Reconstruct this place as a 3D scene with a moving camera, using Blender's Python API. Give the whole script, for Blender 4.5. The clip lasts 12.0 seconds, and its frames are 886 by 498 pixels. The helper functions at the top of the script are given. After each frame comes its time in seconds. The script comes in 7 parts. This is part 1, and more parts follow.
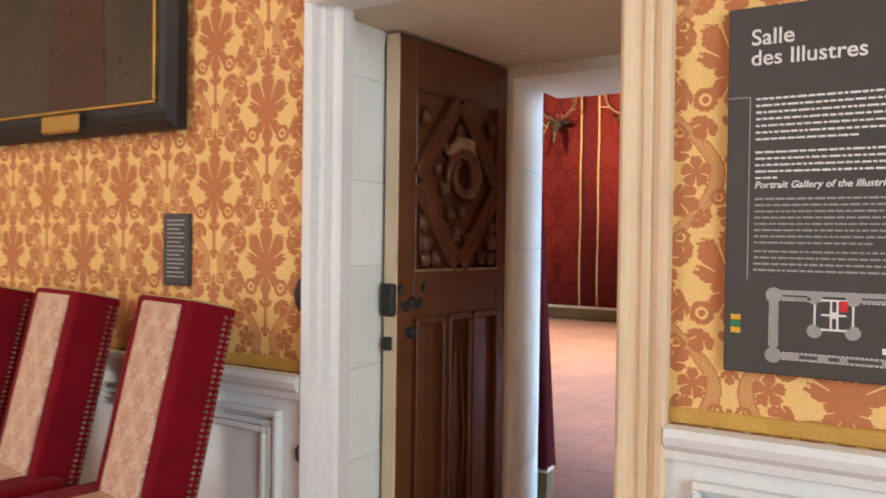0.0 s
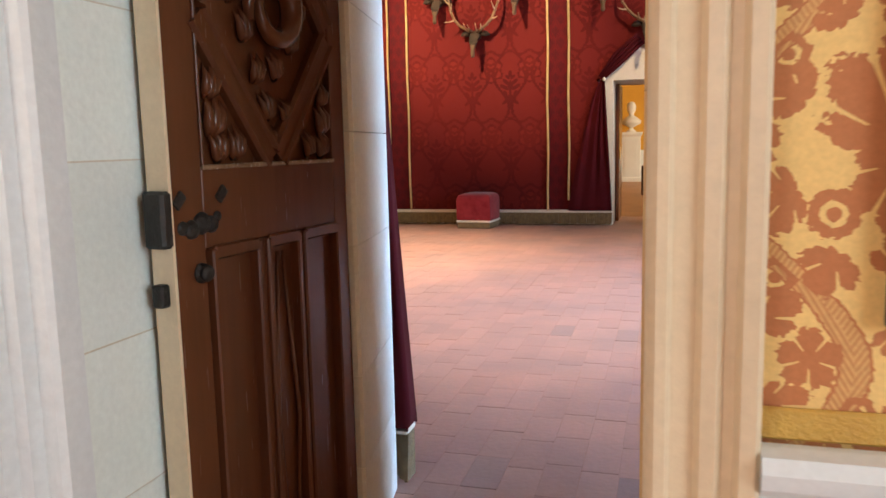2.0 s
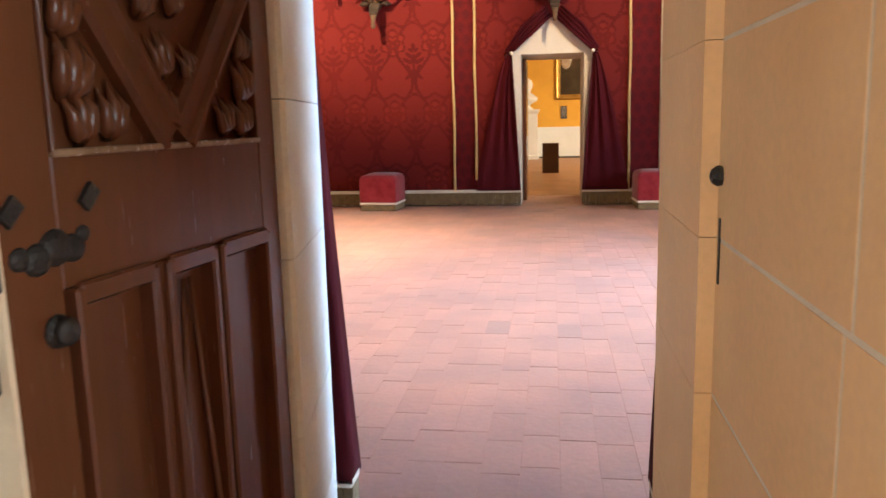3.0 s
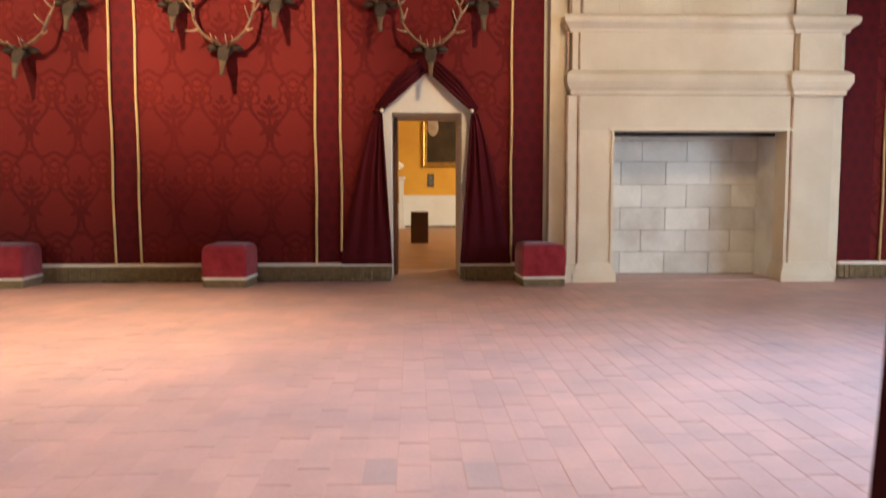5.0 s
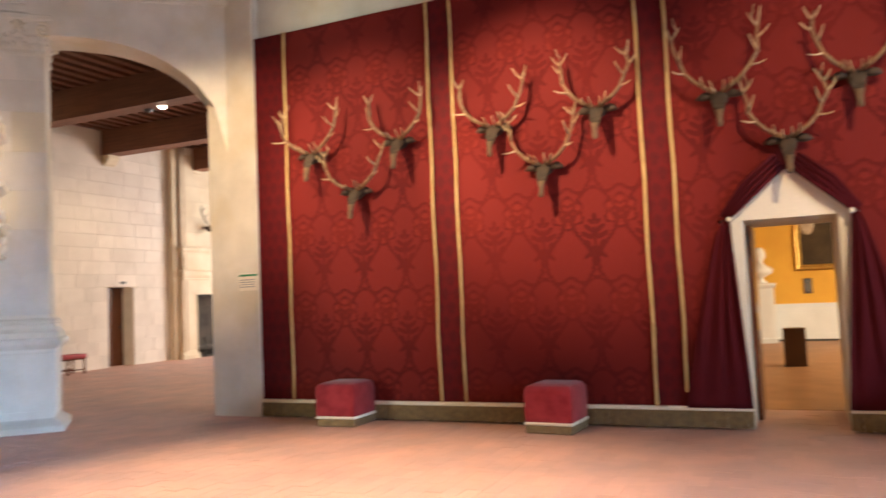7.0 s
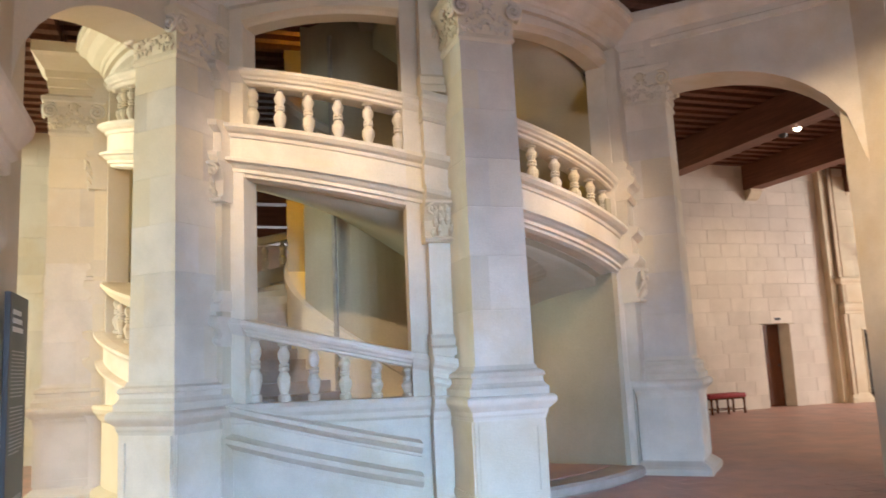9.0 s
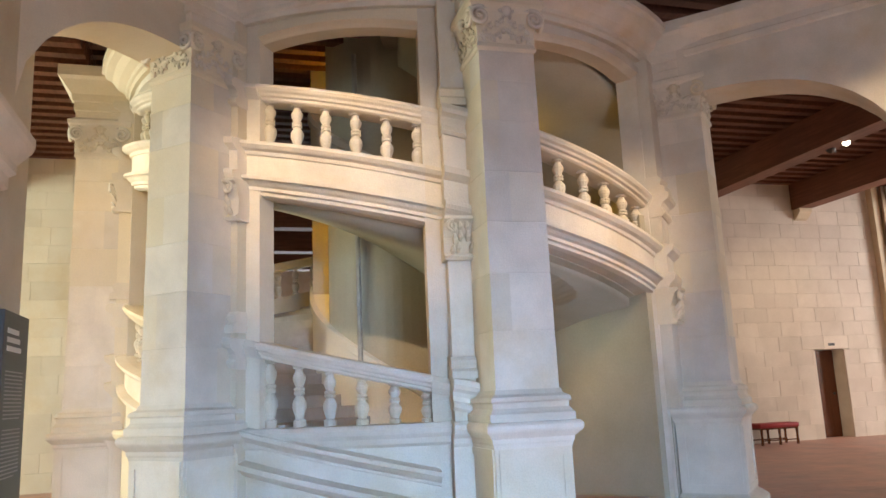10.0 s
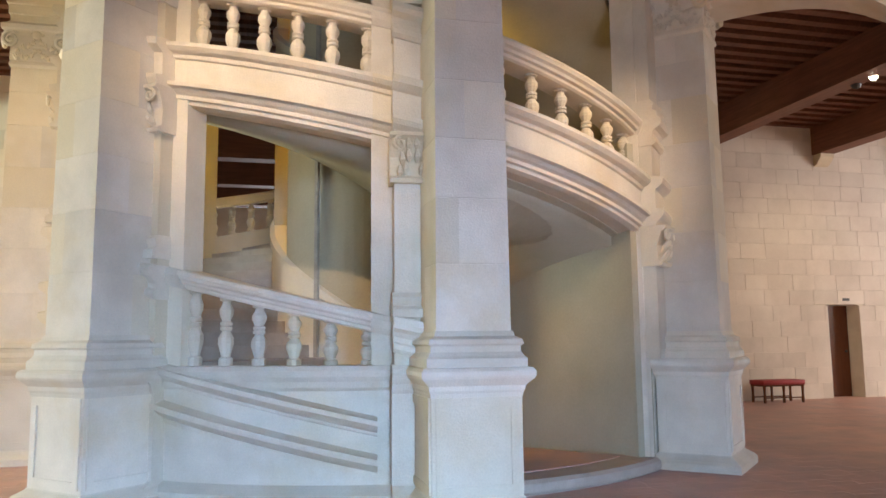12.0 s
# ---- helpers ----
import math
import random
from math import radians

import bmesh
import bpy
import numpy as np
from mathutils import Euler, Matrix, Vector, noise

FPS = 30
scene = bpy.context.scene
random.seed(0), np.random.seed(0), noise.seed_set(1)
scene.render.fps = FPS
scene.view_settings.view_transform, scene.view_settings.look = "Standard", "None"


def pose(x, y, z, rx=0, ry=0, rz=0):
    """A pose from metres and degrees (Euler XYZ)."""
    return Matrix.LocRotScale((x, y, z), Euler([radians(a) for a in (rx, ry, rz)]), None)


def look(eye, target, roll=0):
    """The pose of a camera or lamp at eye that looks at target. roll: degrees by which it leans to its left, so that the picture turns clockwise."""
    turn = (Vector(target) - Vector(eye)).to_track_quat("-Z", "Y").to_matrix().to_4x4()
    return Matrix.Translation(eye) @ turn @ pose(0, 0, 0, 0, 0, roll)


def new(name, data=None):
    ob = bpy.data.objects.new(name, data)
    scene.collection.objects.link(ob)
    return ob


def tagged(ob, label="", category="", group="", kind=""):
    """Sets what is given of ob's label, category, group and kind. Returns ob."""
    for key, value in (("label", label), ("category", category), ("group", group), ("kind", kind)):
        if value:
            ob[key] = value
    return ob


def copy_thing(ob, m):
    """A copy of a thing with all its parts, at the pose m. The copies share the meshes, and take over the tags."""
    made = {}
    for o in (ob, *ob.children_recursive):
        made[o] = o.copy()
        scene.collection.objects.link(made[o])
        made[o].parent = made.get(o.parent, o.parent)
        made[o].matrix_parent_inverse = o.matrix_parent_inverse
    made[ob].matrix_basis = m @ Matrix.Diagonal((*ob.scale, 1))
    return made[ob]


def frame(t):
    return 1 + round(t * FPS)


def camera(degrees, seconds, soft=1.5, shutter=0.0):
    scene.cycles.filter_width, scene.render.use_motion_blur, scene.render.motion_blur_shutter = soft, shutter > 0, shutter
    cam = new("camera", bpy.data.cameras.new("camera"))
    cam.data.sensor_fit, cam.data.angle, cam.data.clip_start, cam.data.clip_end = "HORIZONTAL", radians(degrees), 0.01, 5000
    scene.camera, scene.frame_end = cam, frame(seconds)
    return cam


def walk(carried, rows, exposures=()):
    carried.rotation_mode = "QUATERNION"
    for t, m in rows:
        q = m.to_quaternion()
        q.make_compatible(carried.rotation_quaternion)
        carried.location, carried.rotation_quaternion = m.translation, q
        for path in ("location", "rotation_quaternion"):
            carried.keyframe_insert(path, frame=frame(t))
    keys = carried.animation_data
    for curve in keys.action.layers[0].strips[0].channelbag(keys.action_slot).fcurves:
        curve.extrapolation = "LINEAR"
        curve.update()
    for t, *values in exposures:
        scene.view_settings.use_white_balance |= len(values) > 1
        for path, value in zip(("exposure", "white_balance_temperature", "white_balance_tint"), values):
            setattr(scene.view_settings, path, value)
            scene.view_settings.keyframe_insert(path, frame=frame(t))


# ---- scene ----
cam = camera(59.7, 12.0, shutter=0.3)
PATH = [
    (0, (-0.163, 0.208, 1.275), (-1.192, 1.923, 1.251), 0.8),
    (0.5, (-0.265, 0.434, 1.24), (-1.133, 2.234, 1.158), 0.6),
    (1, (-0.452, 0.624, 1.236), (-1.119, 2.502, 1.064), -1.6),
    (1.5, (-0.601, 0.841, 1.211), (-1.188, 2.738, 0.973), -1.6),
    (2, (-0.723, 1.085, 1.203), (-1.277, 2.988, 0.932), -1.3),
    (2.5, (-0.89, 1.319, 1.184), (-1.337, 3.242, 0.862), -1.6),
    (3, (-1.033, 1.601, 1.195), (-1.314, 3.553, 0.863), -1.4),
    (4.8, (-1.196, 2.795, 1.133), (-1.102, 4.775, 0.868), 0.1),
    (5, (-1.211, 2.899, 1.141), (-1.133, 4.891, 0.979), -0.0),
    (5.5, (-1.181, 3.275, 1.276), (-1.195, 5.275, 1.313), -1.3),
    (6, (-1.129, 3.584, 1.321), (-1.245, 5.575, 1.474), -2.1),
    (6.5, (-1.068, 3.874, 1.351), (-1.442, 5.831, 1.519), -2.8),
    (6.8, (-1.048, 4.107, 1.404), (-1.674, 6.001, 1.547), -3.0),
    (7, (-1.054, 4.181, 1.393), (-1.871, 6.002, 1.519), -2.5),
    (7.5, (-1.142, 4.442, 1.432), (-2.362, 6.023, 1.531), -1.4),
    (7.7, (-1.202, 4.503, 1.474), (-2.55, 5.976, 1.591), -1.5),
    (9.3, (-1.396, 5.02, 1.429), (-3.286, 5.584, 1.758), -2.4),
    (9.5, (-1.447, 5.083, 1.413), (-3.338, 5.633, 1.764), -2.1),
    (10, (-1.6, 5.269, 1.392), (-3.491, 5.806, 1.76), -2.5),
    (10.5, (-1.738, 5.494, 1.388), (-3.642, 6.01, 1.718), -2.3),
    (11, (-1.882, 5.726, 1.381), (-3.805, 6.21, 1.645), -1.6),
    (11.5, (-2.112, 5.928, 1.366), (-4.04, 6.415, 1.581), -1.1),
    (12, (-2.341, 6.151, 1.327), (-4.267, 6.635, 1.563), -0.6),
]
walk(cam, [(t, look(eye, target, roll)) for t, eye, target, roll in PATH], [(0, 0.1), (1.0, 0.06), (2.0, 0.06), (2.5, 0.32), (3.0, 0.42), (3.2, 0.42), (4.8, -0.05), (5, -0.07), (5.5, 0.02), (6.5, 0.3), (7.0, 0.32), (7.5, 0.2), (9.3, -0.1), (12, -0.2)])

# ---- world, daylight through the windows, spotlights ----
world = bpy.data.worlds.new("sky")
scene.world = world
world.use_nodes = True
wn = world.node_tree
sky = wn.nodes.new("ShaderNodeTexSky")
sky.sky_type = "NISHITA"
sky.sun_disc = False
sky.sun_elevation, sky.sun_rotation = radians(40), radians(150)
bg = wn.nodes["Background"]
bg.inputs["Strength"].default_value = 0.12
wn.links.new(sky.outputs[0], bg.inputs[0])
scene.view_settings.exposure = 0.0

CX, CY = -12.5, 7.75           # axis of the great staircase
HALL = 4.33                    # half width of the cross halls
YN, YS = 12.3, 3.52            # hall faces of the north and south walls
XE, XW = -7.95, -16.8           # faces of the corner blocks
TOP = 6.0                      # underside of the joists


def area_lamp(name, at, to, sx, sy, watts, colour):
    d = bpy.data.lights.new(name, "AREA")
    d.shape, d.size, d.size_y, d.energy, d.color = "RECTANGLE", sx, sy, watts, colour
    ob = new(name, d)
    ob.matrix_world = look(at, to)
    return ob


def spot_lamp(name, at, to, watts, colour, cone=50, blend=0.6, size=0.025):
    d = bpy.data.lights.new(name, "SPOT")
    d.energy, d.color, d.spot_size, d.spot_blend, d.shadow_soft_size = watts, colour, radians(cone), blend, size
    ob = new(name, d)
    ob.matrix_world = look(at, to)
    return ob


DAY, WARM, GOLD = (0.80, 0.90, 1.0), (1.0, 0.74, 0.46), (1.0, 0.60, 0.05)
area_lamp("window_light_east", (7.6, 6.6, 2.1), (2.4, 6.4, -1.2), 3.0, 2.6, 660, (0.62, 0.78, 1.0))
# Extra narrow lamp in the same opening, added to turn the pillar feet blue.
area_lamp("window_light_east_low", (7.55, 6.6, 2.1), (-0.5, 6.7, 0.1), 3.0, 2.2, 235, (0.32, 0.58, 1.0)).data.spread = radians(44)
area_lamp("window_light_south", (-12.5, -7.3, 3.0), (-12.5, 4, 2.4), 3.2, 4.0, 1350, (0.90, 1.0, 0.82))
area_lamp("window_light_north", (-12.5, 25.3, 3.0), (-12.5, 12, 2.0), 3.2, 4.0, 640, (1.0, 0.93, 0.88))
area_lamp("window_light_west", (-29.3, 7.75, 3.0), (-20, 7.75, 2.0), 3.2, 4.0, 380, DAY)
area_lamp("window_light_gallery", (3.5, -1.0, 1.95), (-1.7, 2.3, 1.1), 2.0, 2.6, 160, (0.74, 0.90, 1.0))
# Unseen second lamp, added to brighten the left wall and the chairs.
area_lamp("window_light_gallery_west", (-4.6, -4.75, 1.95), (-2.6, 2.0, 1.1), 2.0, 2.6, 125, (0.80, 0.92, 1.0))
# Unseen warm lamp, added to light the room beyond the curtained door.
area_lamp("window_light_yellow_room", (4.6, 19.5, 2.2), (-1.0, 20.5, 1.4), 2.0, 2.6, 480, (1.0, 0.84, 0.60))
SPOTS = [
    ((-4.6, 7.6, 5.35), (-3.4, 12.2, 2.95), 2500, 38),
    ((-6.7, 7.8, 5.35), (-5.6, 12.2, 2.85), 1750, 40),
    ((0.9, 7.6, 5.35), (-0.9, 12.2, 2.8), 1050, 38),
    ((0.3, 7.2, 5.35), (2.2, 12.0, 2.2), 560, 52),
    ((-5.6, 4.3, 5.35), (-9.25, 6.35, 3.5), 1000, 40),
    ((-5.4, 10.0, 5.35), (-9.3, 9.45, 3.2), 850, 36),
    # assumed south-arm spot, unseen, added to brighten the southern pillar
    ((-8.9, 0.8, 5.35), (-12.2, 3.9, 2.4), 420, 56),
    ((-12.3, 16.2, 5.35), (-16.7, 17.9, 2.3), 300, 58),
    ((-5.2, 8.4, 5.35), (-4.6, 9.0, 0), 1900, 66),
    ((-2.2, 6.5, 5.35), (-1.4, 7.6, 0), 1000, 84),
    ((-4.6, 7.9, 5.35), (-7.7, 12.2, 3.0), 1350, 36),
    ((-13.5, 1.2, 5.35), (-10.2, 4.8, 2.6), 500, 60),
]
for eye, aim, watts, cone in SPOTS:
    spot_lamp("spotlight_beam", eye, aim, watts, WARM, cone, 0.9)
# Unseen warm lamp, assumed from the warm tint on the right door reveal.
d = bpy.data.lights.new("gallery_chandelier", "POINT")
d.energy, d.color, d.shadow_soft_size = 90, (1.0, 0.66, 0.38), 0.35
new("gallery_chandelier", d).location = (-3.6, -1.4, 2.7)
for z in (2.6, 4.9):
    d = bpy.data.lights.new("core_lamp", "POINT")
    d.energy, d.color, d.shadow_soft_size = 105, GOLD, 0.15
    new("core_lamp", d).location = (CX, CY, z)


# ---- materials ----
def nodes_of(name):
    m = bpy.data.materials.new(name)
    m.use_nodes = True
    return m, m.node_tree, m.node_tree.nodes["Principled BSDF"]


def link(nt, a, b):
    nt.links.new(a, b)


def val(nt, op, a, b=None, c=None, clamp=False):
    n = nt.nodes.new("ShaderNodeMath")
    n.operation, n.use_clamp = op, clamp
    for i, v in enumerate((a, b, c)):
        if v is None:
            continue
        if isinstance(v, (int, float)):
            n.inputs[i].default_value = v
        else:
            link(nt, v, n.inputs[i])
    return n.outputs[0]


def mixc(nt, fac, a, b, blend="MIX"):
    n = nt.nodes.new("ShaderNodeMix")
    n.data_type, n.blend_type = "RGBA", blend
    for i, v in ((0, fac), (6, a), (7, b)):
        if isinstance(v, (int, float)):
            n.inputs[i].default_value = v
        elif isinstance(v, tuple):
            n.inputs[i].default_value = (*v, 1)
        else:
            link(nt, v, n.inputs[i])
    return n.outputs[2]


def noise_of(nt, vec, scale, detail=4, rough=0.55):
    n = nt.nodes.new("ShaderNodeTexNoise")
    n.inputs["Scale"].default_value, n.inputs["Detail"].default_value, n.inputs["Roughness"].default_value = scale, detail, rough
    if vec is not None:
        link(nt, vec, n.inputs["Vector"])
    return n.outputs[0]


def coords(nt):
    """World position, so that grain keeps its true size on every object."""
    return nt.nodes.new("ShaderNodeNewGeometry").outputs["Position"]


def ramp(nt, fac, lo, hi):
    n = nt.nodes.new("ShaderNodeMapRange")
    n.inputs[1].default_value, n.inputs[2].default_value = lo, hi
    link(nt, fac, n.inputs[0])
    return n.outputs[0]


def bumped(nt, bsdf, height, strength=0.3, dist=0.01):
    n = nt.nodes.new("ShaderNodeBump")
    n.inputs["Strength"].default_value, n.inputs["Distance"].default_value = strength, dist
    link(nt, height, n.inputs["Height"])
    link(nt, n.outputs[0], bsdf.inputs["Normal"])


def plain(name, a, b, rough=0.7, scale=3.0, fine=40.0, bump=0.15, metal=0.0, spread=0.12, island=False, sheen=0.0, dist=0.01, stain=None, tint=None):
    """Two-scale mottled surface; pieces vary a little from one to the next."""
    m, nt, p = nodes_of(name)
    pos = coords(nt)
    big, small = noise_of(nt, pos, scale), noise_of(nt, pos, fine)
    col = mixc(nt, ramp(nt, big, 0.32, 0.68), a, b)
    if stain:
        col = mixc(nt, val(nt, "MULTIPLY", ramp(nt, noise_of(nt, pos, 1.1, 5, 0.6), 0.50, 0.68), 0.55), col, stain)
    if island:
        rnd = nt.nodes.new("ShaderNodeNewGeometry").outputs["Random Per Island"]
    else:
        rnd = nt.nodes.new("ShaderNodeObjectInfo").outputs["Random"]
    if tint:
        pick = val(nt, "FRACT", val(nt, "MULTIPLY", rnd, 7.31))
        col = mixc(nt, val(nt, "MULTIPLY", ramp(nt, pick, 0.55, 1.0), 0.75), col, tint)
    shade = val(nt, "MULTIPLY_ADD", rnd, spread, 1 - spread / 2)
    grain = val(nt, "MULTIPLY_ADD", small, 0.22, 0.89)
    n = nt.nodes.new("ShaderNodeVectorMath")
    n.operation = "SCALE"
    link(nt, col, n.inputs[0])
    link(nt, val(nt, "MULTIPLY", shade, grain), n.inputs["Scale"])
    link(nt, n.outputs[0], p.inputs["Base Color"])
    link(nt, val(nt, "MULTIPLY_ADD", small, 0.2, rough - 0.1), p.inputs["Roughness"])
    p.inputs["Metallic"].default_value = metal
    p.inputs["Sheen Weight"].default_value = sheen
    bumped(nt, p, val(nt, "ADD", small, val(nt, "MULTIPLY", big, 0.6)), bump, dist)
    return m


# leaves of one palmette: centre, turn in degrees, half length, half width, in cell widths
PALMETTE = [(0.0, -0.02, 90, 0.34, 0.030), (0.0, 0.41, 90, 0.10, 0.045), (0.075, 0.33, 42, 0.085, 0.038), (0.12, 0.20, 38, 0.135, 0.048),
            (0.17, 0.07, 30, 0.150, 0.050), (0.0, 0.10, 90, 0.11, 0.075), (0.155, -0.09, 55, 0.095, 0.050), (0.10, -0.20, 20, 0.075, 0.048),
            (0.0, -0.26, 90, 0.15, 0.085), (0.155, -0.31, -38, 0.105, 0.042), (0.265, -0.05, 78, 0.120, 0.040), (0.06, -0.44, -62, 0.085, 0.034),
            (0.285, 0.15, 105, 0.070, 0.032), (0.0, -0.56, 90, 0.06, 0.030)]


def damask(name, axis, W, H, back, motif, rough, sheen=0.0, wear=0.25, gloss=0.25, ribbon=0.75, fat=0.3):
    """Half-drop damask: an ogee of ribbons with a leafy palmette in every field, each repeat W by H metres."""
    m, nt, p = nodes_of(name)
    pos = coords(nt)
    sep = nt.nodes.new("ShaderNodeSeparateXYZ")
    link(nt, pos, sep.inputs[0])
    u, v = sep.outputs[axis], sep.outputs[2]
    a = val(nt, "ABSOLUTE", val(nt, "SUBTRACT", val(nt, "FRACT", val(nt, "DIVIDE", val(nt, "ADD", u, 100 * W), W)), 0.5))
    vf = val(nt, "FRACT", val(nt, "DIVIDE", v, H))
    wave = val(nt, "COSINE", val(nt, "MULTIPLY", vf, 2 * math.pi))
    og = val(nt, "MULTIPLY_ADD", wave, 0.175, 0.25)
    outer = val(nt, "GREATER_THAN", a, og)
    d_og = val(nt, "ABSOLUTE", val(nt, "SUBTRACT", a, og))
    # fold both kinds of field onto one
    x = val(nt, "ABSOLUTE", val(nt, "SUBTRACT", a, val(nt, "MULTIPLY", outer, 0.5)))
    half = val(nt, "MULTIPLY", outer, 0.5)
    y = val(nt, "MULTIPLY", val(nt, "SUBTRACT", val(nt, "FRACT", val(nt, "ADD", val(nt, "SUBTRACT", vf, half), 0.5)), 0.5), H / W)
    comb = nt.nodes.new("ShaderNodeCombineXYZ")
    link(nt, x, comb.inputs[0])
    link(nt, y, comb.inputs[1])
    bend = val(nt, "MULTIPLY_ADD", noise_of(nt, comb.outputs[0], 6.5, 1, 0.4), 0.16, -0.08)
    sway = val(nt, "MULTIPLY_ADD", noise_of(nt, comb.outputs[0], 5.2, 1, 0.4), 0.14, -0.07)
    x, y = val(nt, "ABSOLUTE", val(nt, "ADD", x, val(nt, "MULTIPLY", bend, val(nt, "MINIMUM", val(nt, "MULTIPLY", x, 6.0), 1.0)))), val(nt, "ADD", y, sway)
    serr = noise_of(nt, comb.outputs[0], 34, 1.5, 0.5)
    limit = val(nt, "MULTIPLY_ADD", serr, 2.3, fat)
    fac = None
    for cx, cy, turn, ln, wd in PALMETTE:
        c, s = math.cos(radians(turn)), math.sin(radians(turn))
        dx, dy = val(nt, "SUBTRACT", x, cx), val(nt, "SUBTRACT", y, cy)
        p1 = val(nt, "MULTIPLY_ADD", dx, c / ln, val(nt, "MULTIPLY", dy, s / ln))
        p2 = val(nt, "MULTIPLY_ADD", dx, -s / wd, val(nt, "MULTIPLY", dy, c / wd))
        q = val(nt, "ADD", val(nt, "MULTIPLY", p1, p1), val(nt, "MULTIPLY", p2, p2))
        one = val(nt, "LESS_THAN", q, limit)
        if cx > 0.05:
            one = val(nt, "MULTIPLY", one, val(nt, "GREATER_THAN", val(nt, "ABSOLUTE", val(nt, "ADD", p2, 0.15)), 0.07))
        fac = one if fac is None else val(nt, "MAXIMUM", fac, one)
    band = val(nt, "LESS_THAN", d_og, val(nt, "MULTIPLY_ADD", serr, 0.05, 0.014))
    hatch = val(nt, "MULTIPLY_ADD", val(nt, "SINE", val(nt, "MULTIPLY", val(nt, "ADD", x, y), 170.0)), 0.10, ribbon)
    fac = val(nt, "MAXIMUM", fac, val(nt, "MULTIPLY", band, hatch))
    tone = noise_of(nt, pos, 1.3, 3)
    weave = noise_of(nt, pos, 160, 2)
    col = mixc(nt, fac, back, motif)
    faded = mixc(nt, val(nt, "MULTIPLY", tone, wear), col, back)
    n = nt.nodes.new("ShaderNodeVectorMath")
    n.operation = "SCALE"
    link(nt, faded, n.inputs[0])
    link(nt, val(nt, "MULTIPLY_ADD", weave, 0.3, 0.85), n.inputs["Scale"])
    link(nt, n.outputs[0], p.inputs["Base Color"])
    link(nt, val(nt, "MULTIPLY_ADD", fac, -0.15, rough), p.inputs["Roughness"])
    p.inputs["Sheen Weight"].default_value = sheen
    p.inputs["Specular IOR Level"].default_value = gloss
    bumped(nt, p, val(nt, "ADD", fac, weave), 0.2, 0.002)
    return m


# fans and flowers of one field of the gold damask: centre, radius, lobes, opening half angle, turn from upright
FANS = [(0.0, 0.005, 0.125, 9, 1.5, 0), (0.0, -0.015, 0.080, 7, 1.3, 180), (0.0, 0.150, 0.034, 5, 4.0, 0), (0.0, -0.125, 0.040, 5, 1.6, 0), (0.098, 0.055, 0.050, 5, 1.9, -55),
        (0.105, -0.045, 0.060, 7, 1.5, -115), (0.150, 0.010, 0.036, 5, 4.0, 0), (0.060, 0.135, 0.042, 5, 1.7, -40), (0.058, -0.115, 0.050, 5, 1.6, -150), (0.0, -0.195, 0.030, 5, 1.5, 180)]
SCROLLS = [(0.062, -0.068, 0.026), (0.112, 0.100, 0.022), (0.030, 0.190, 0.018)]


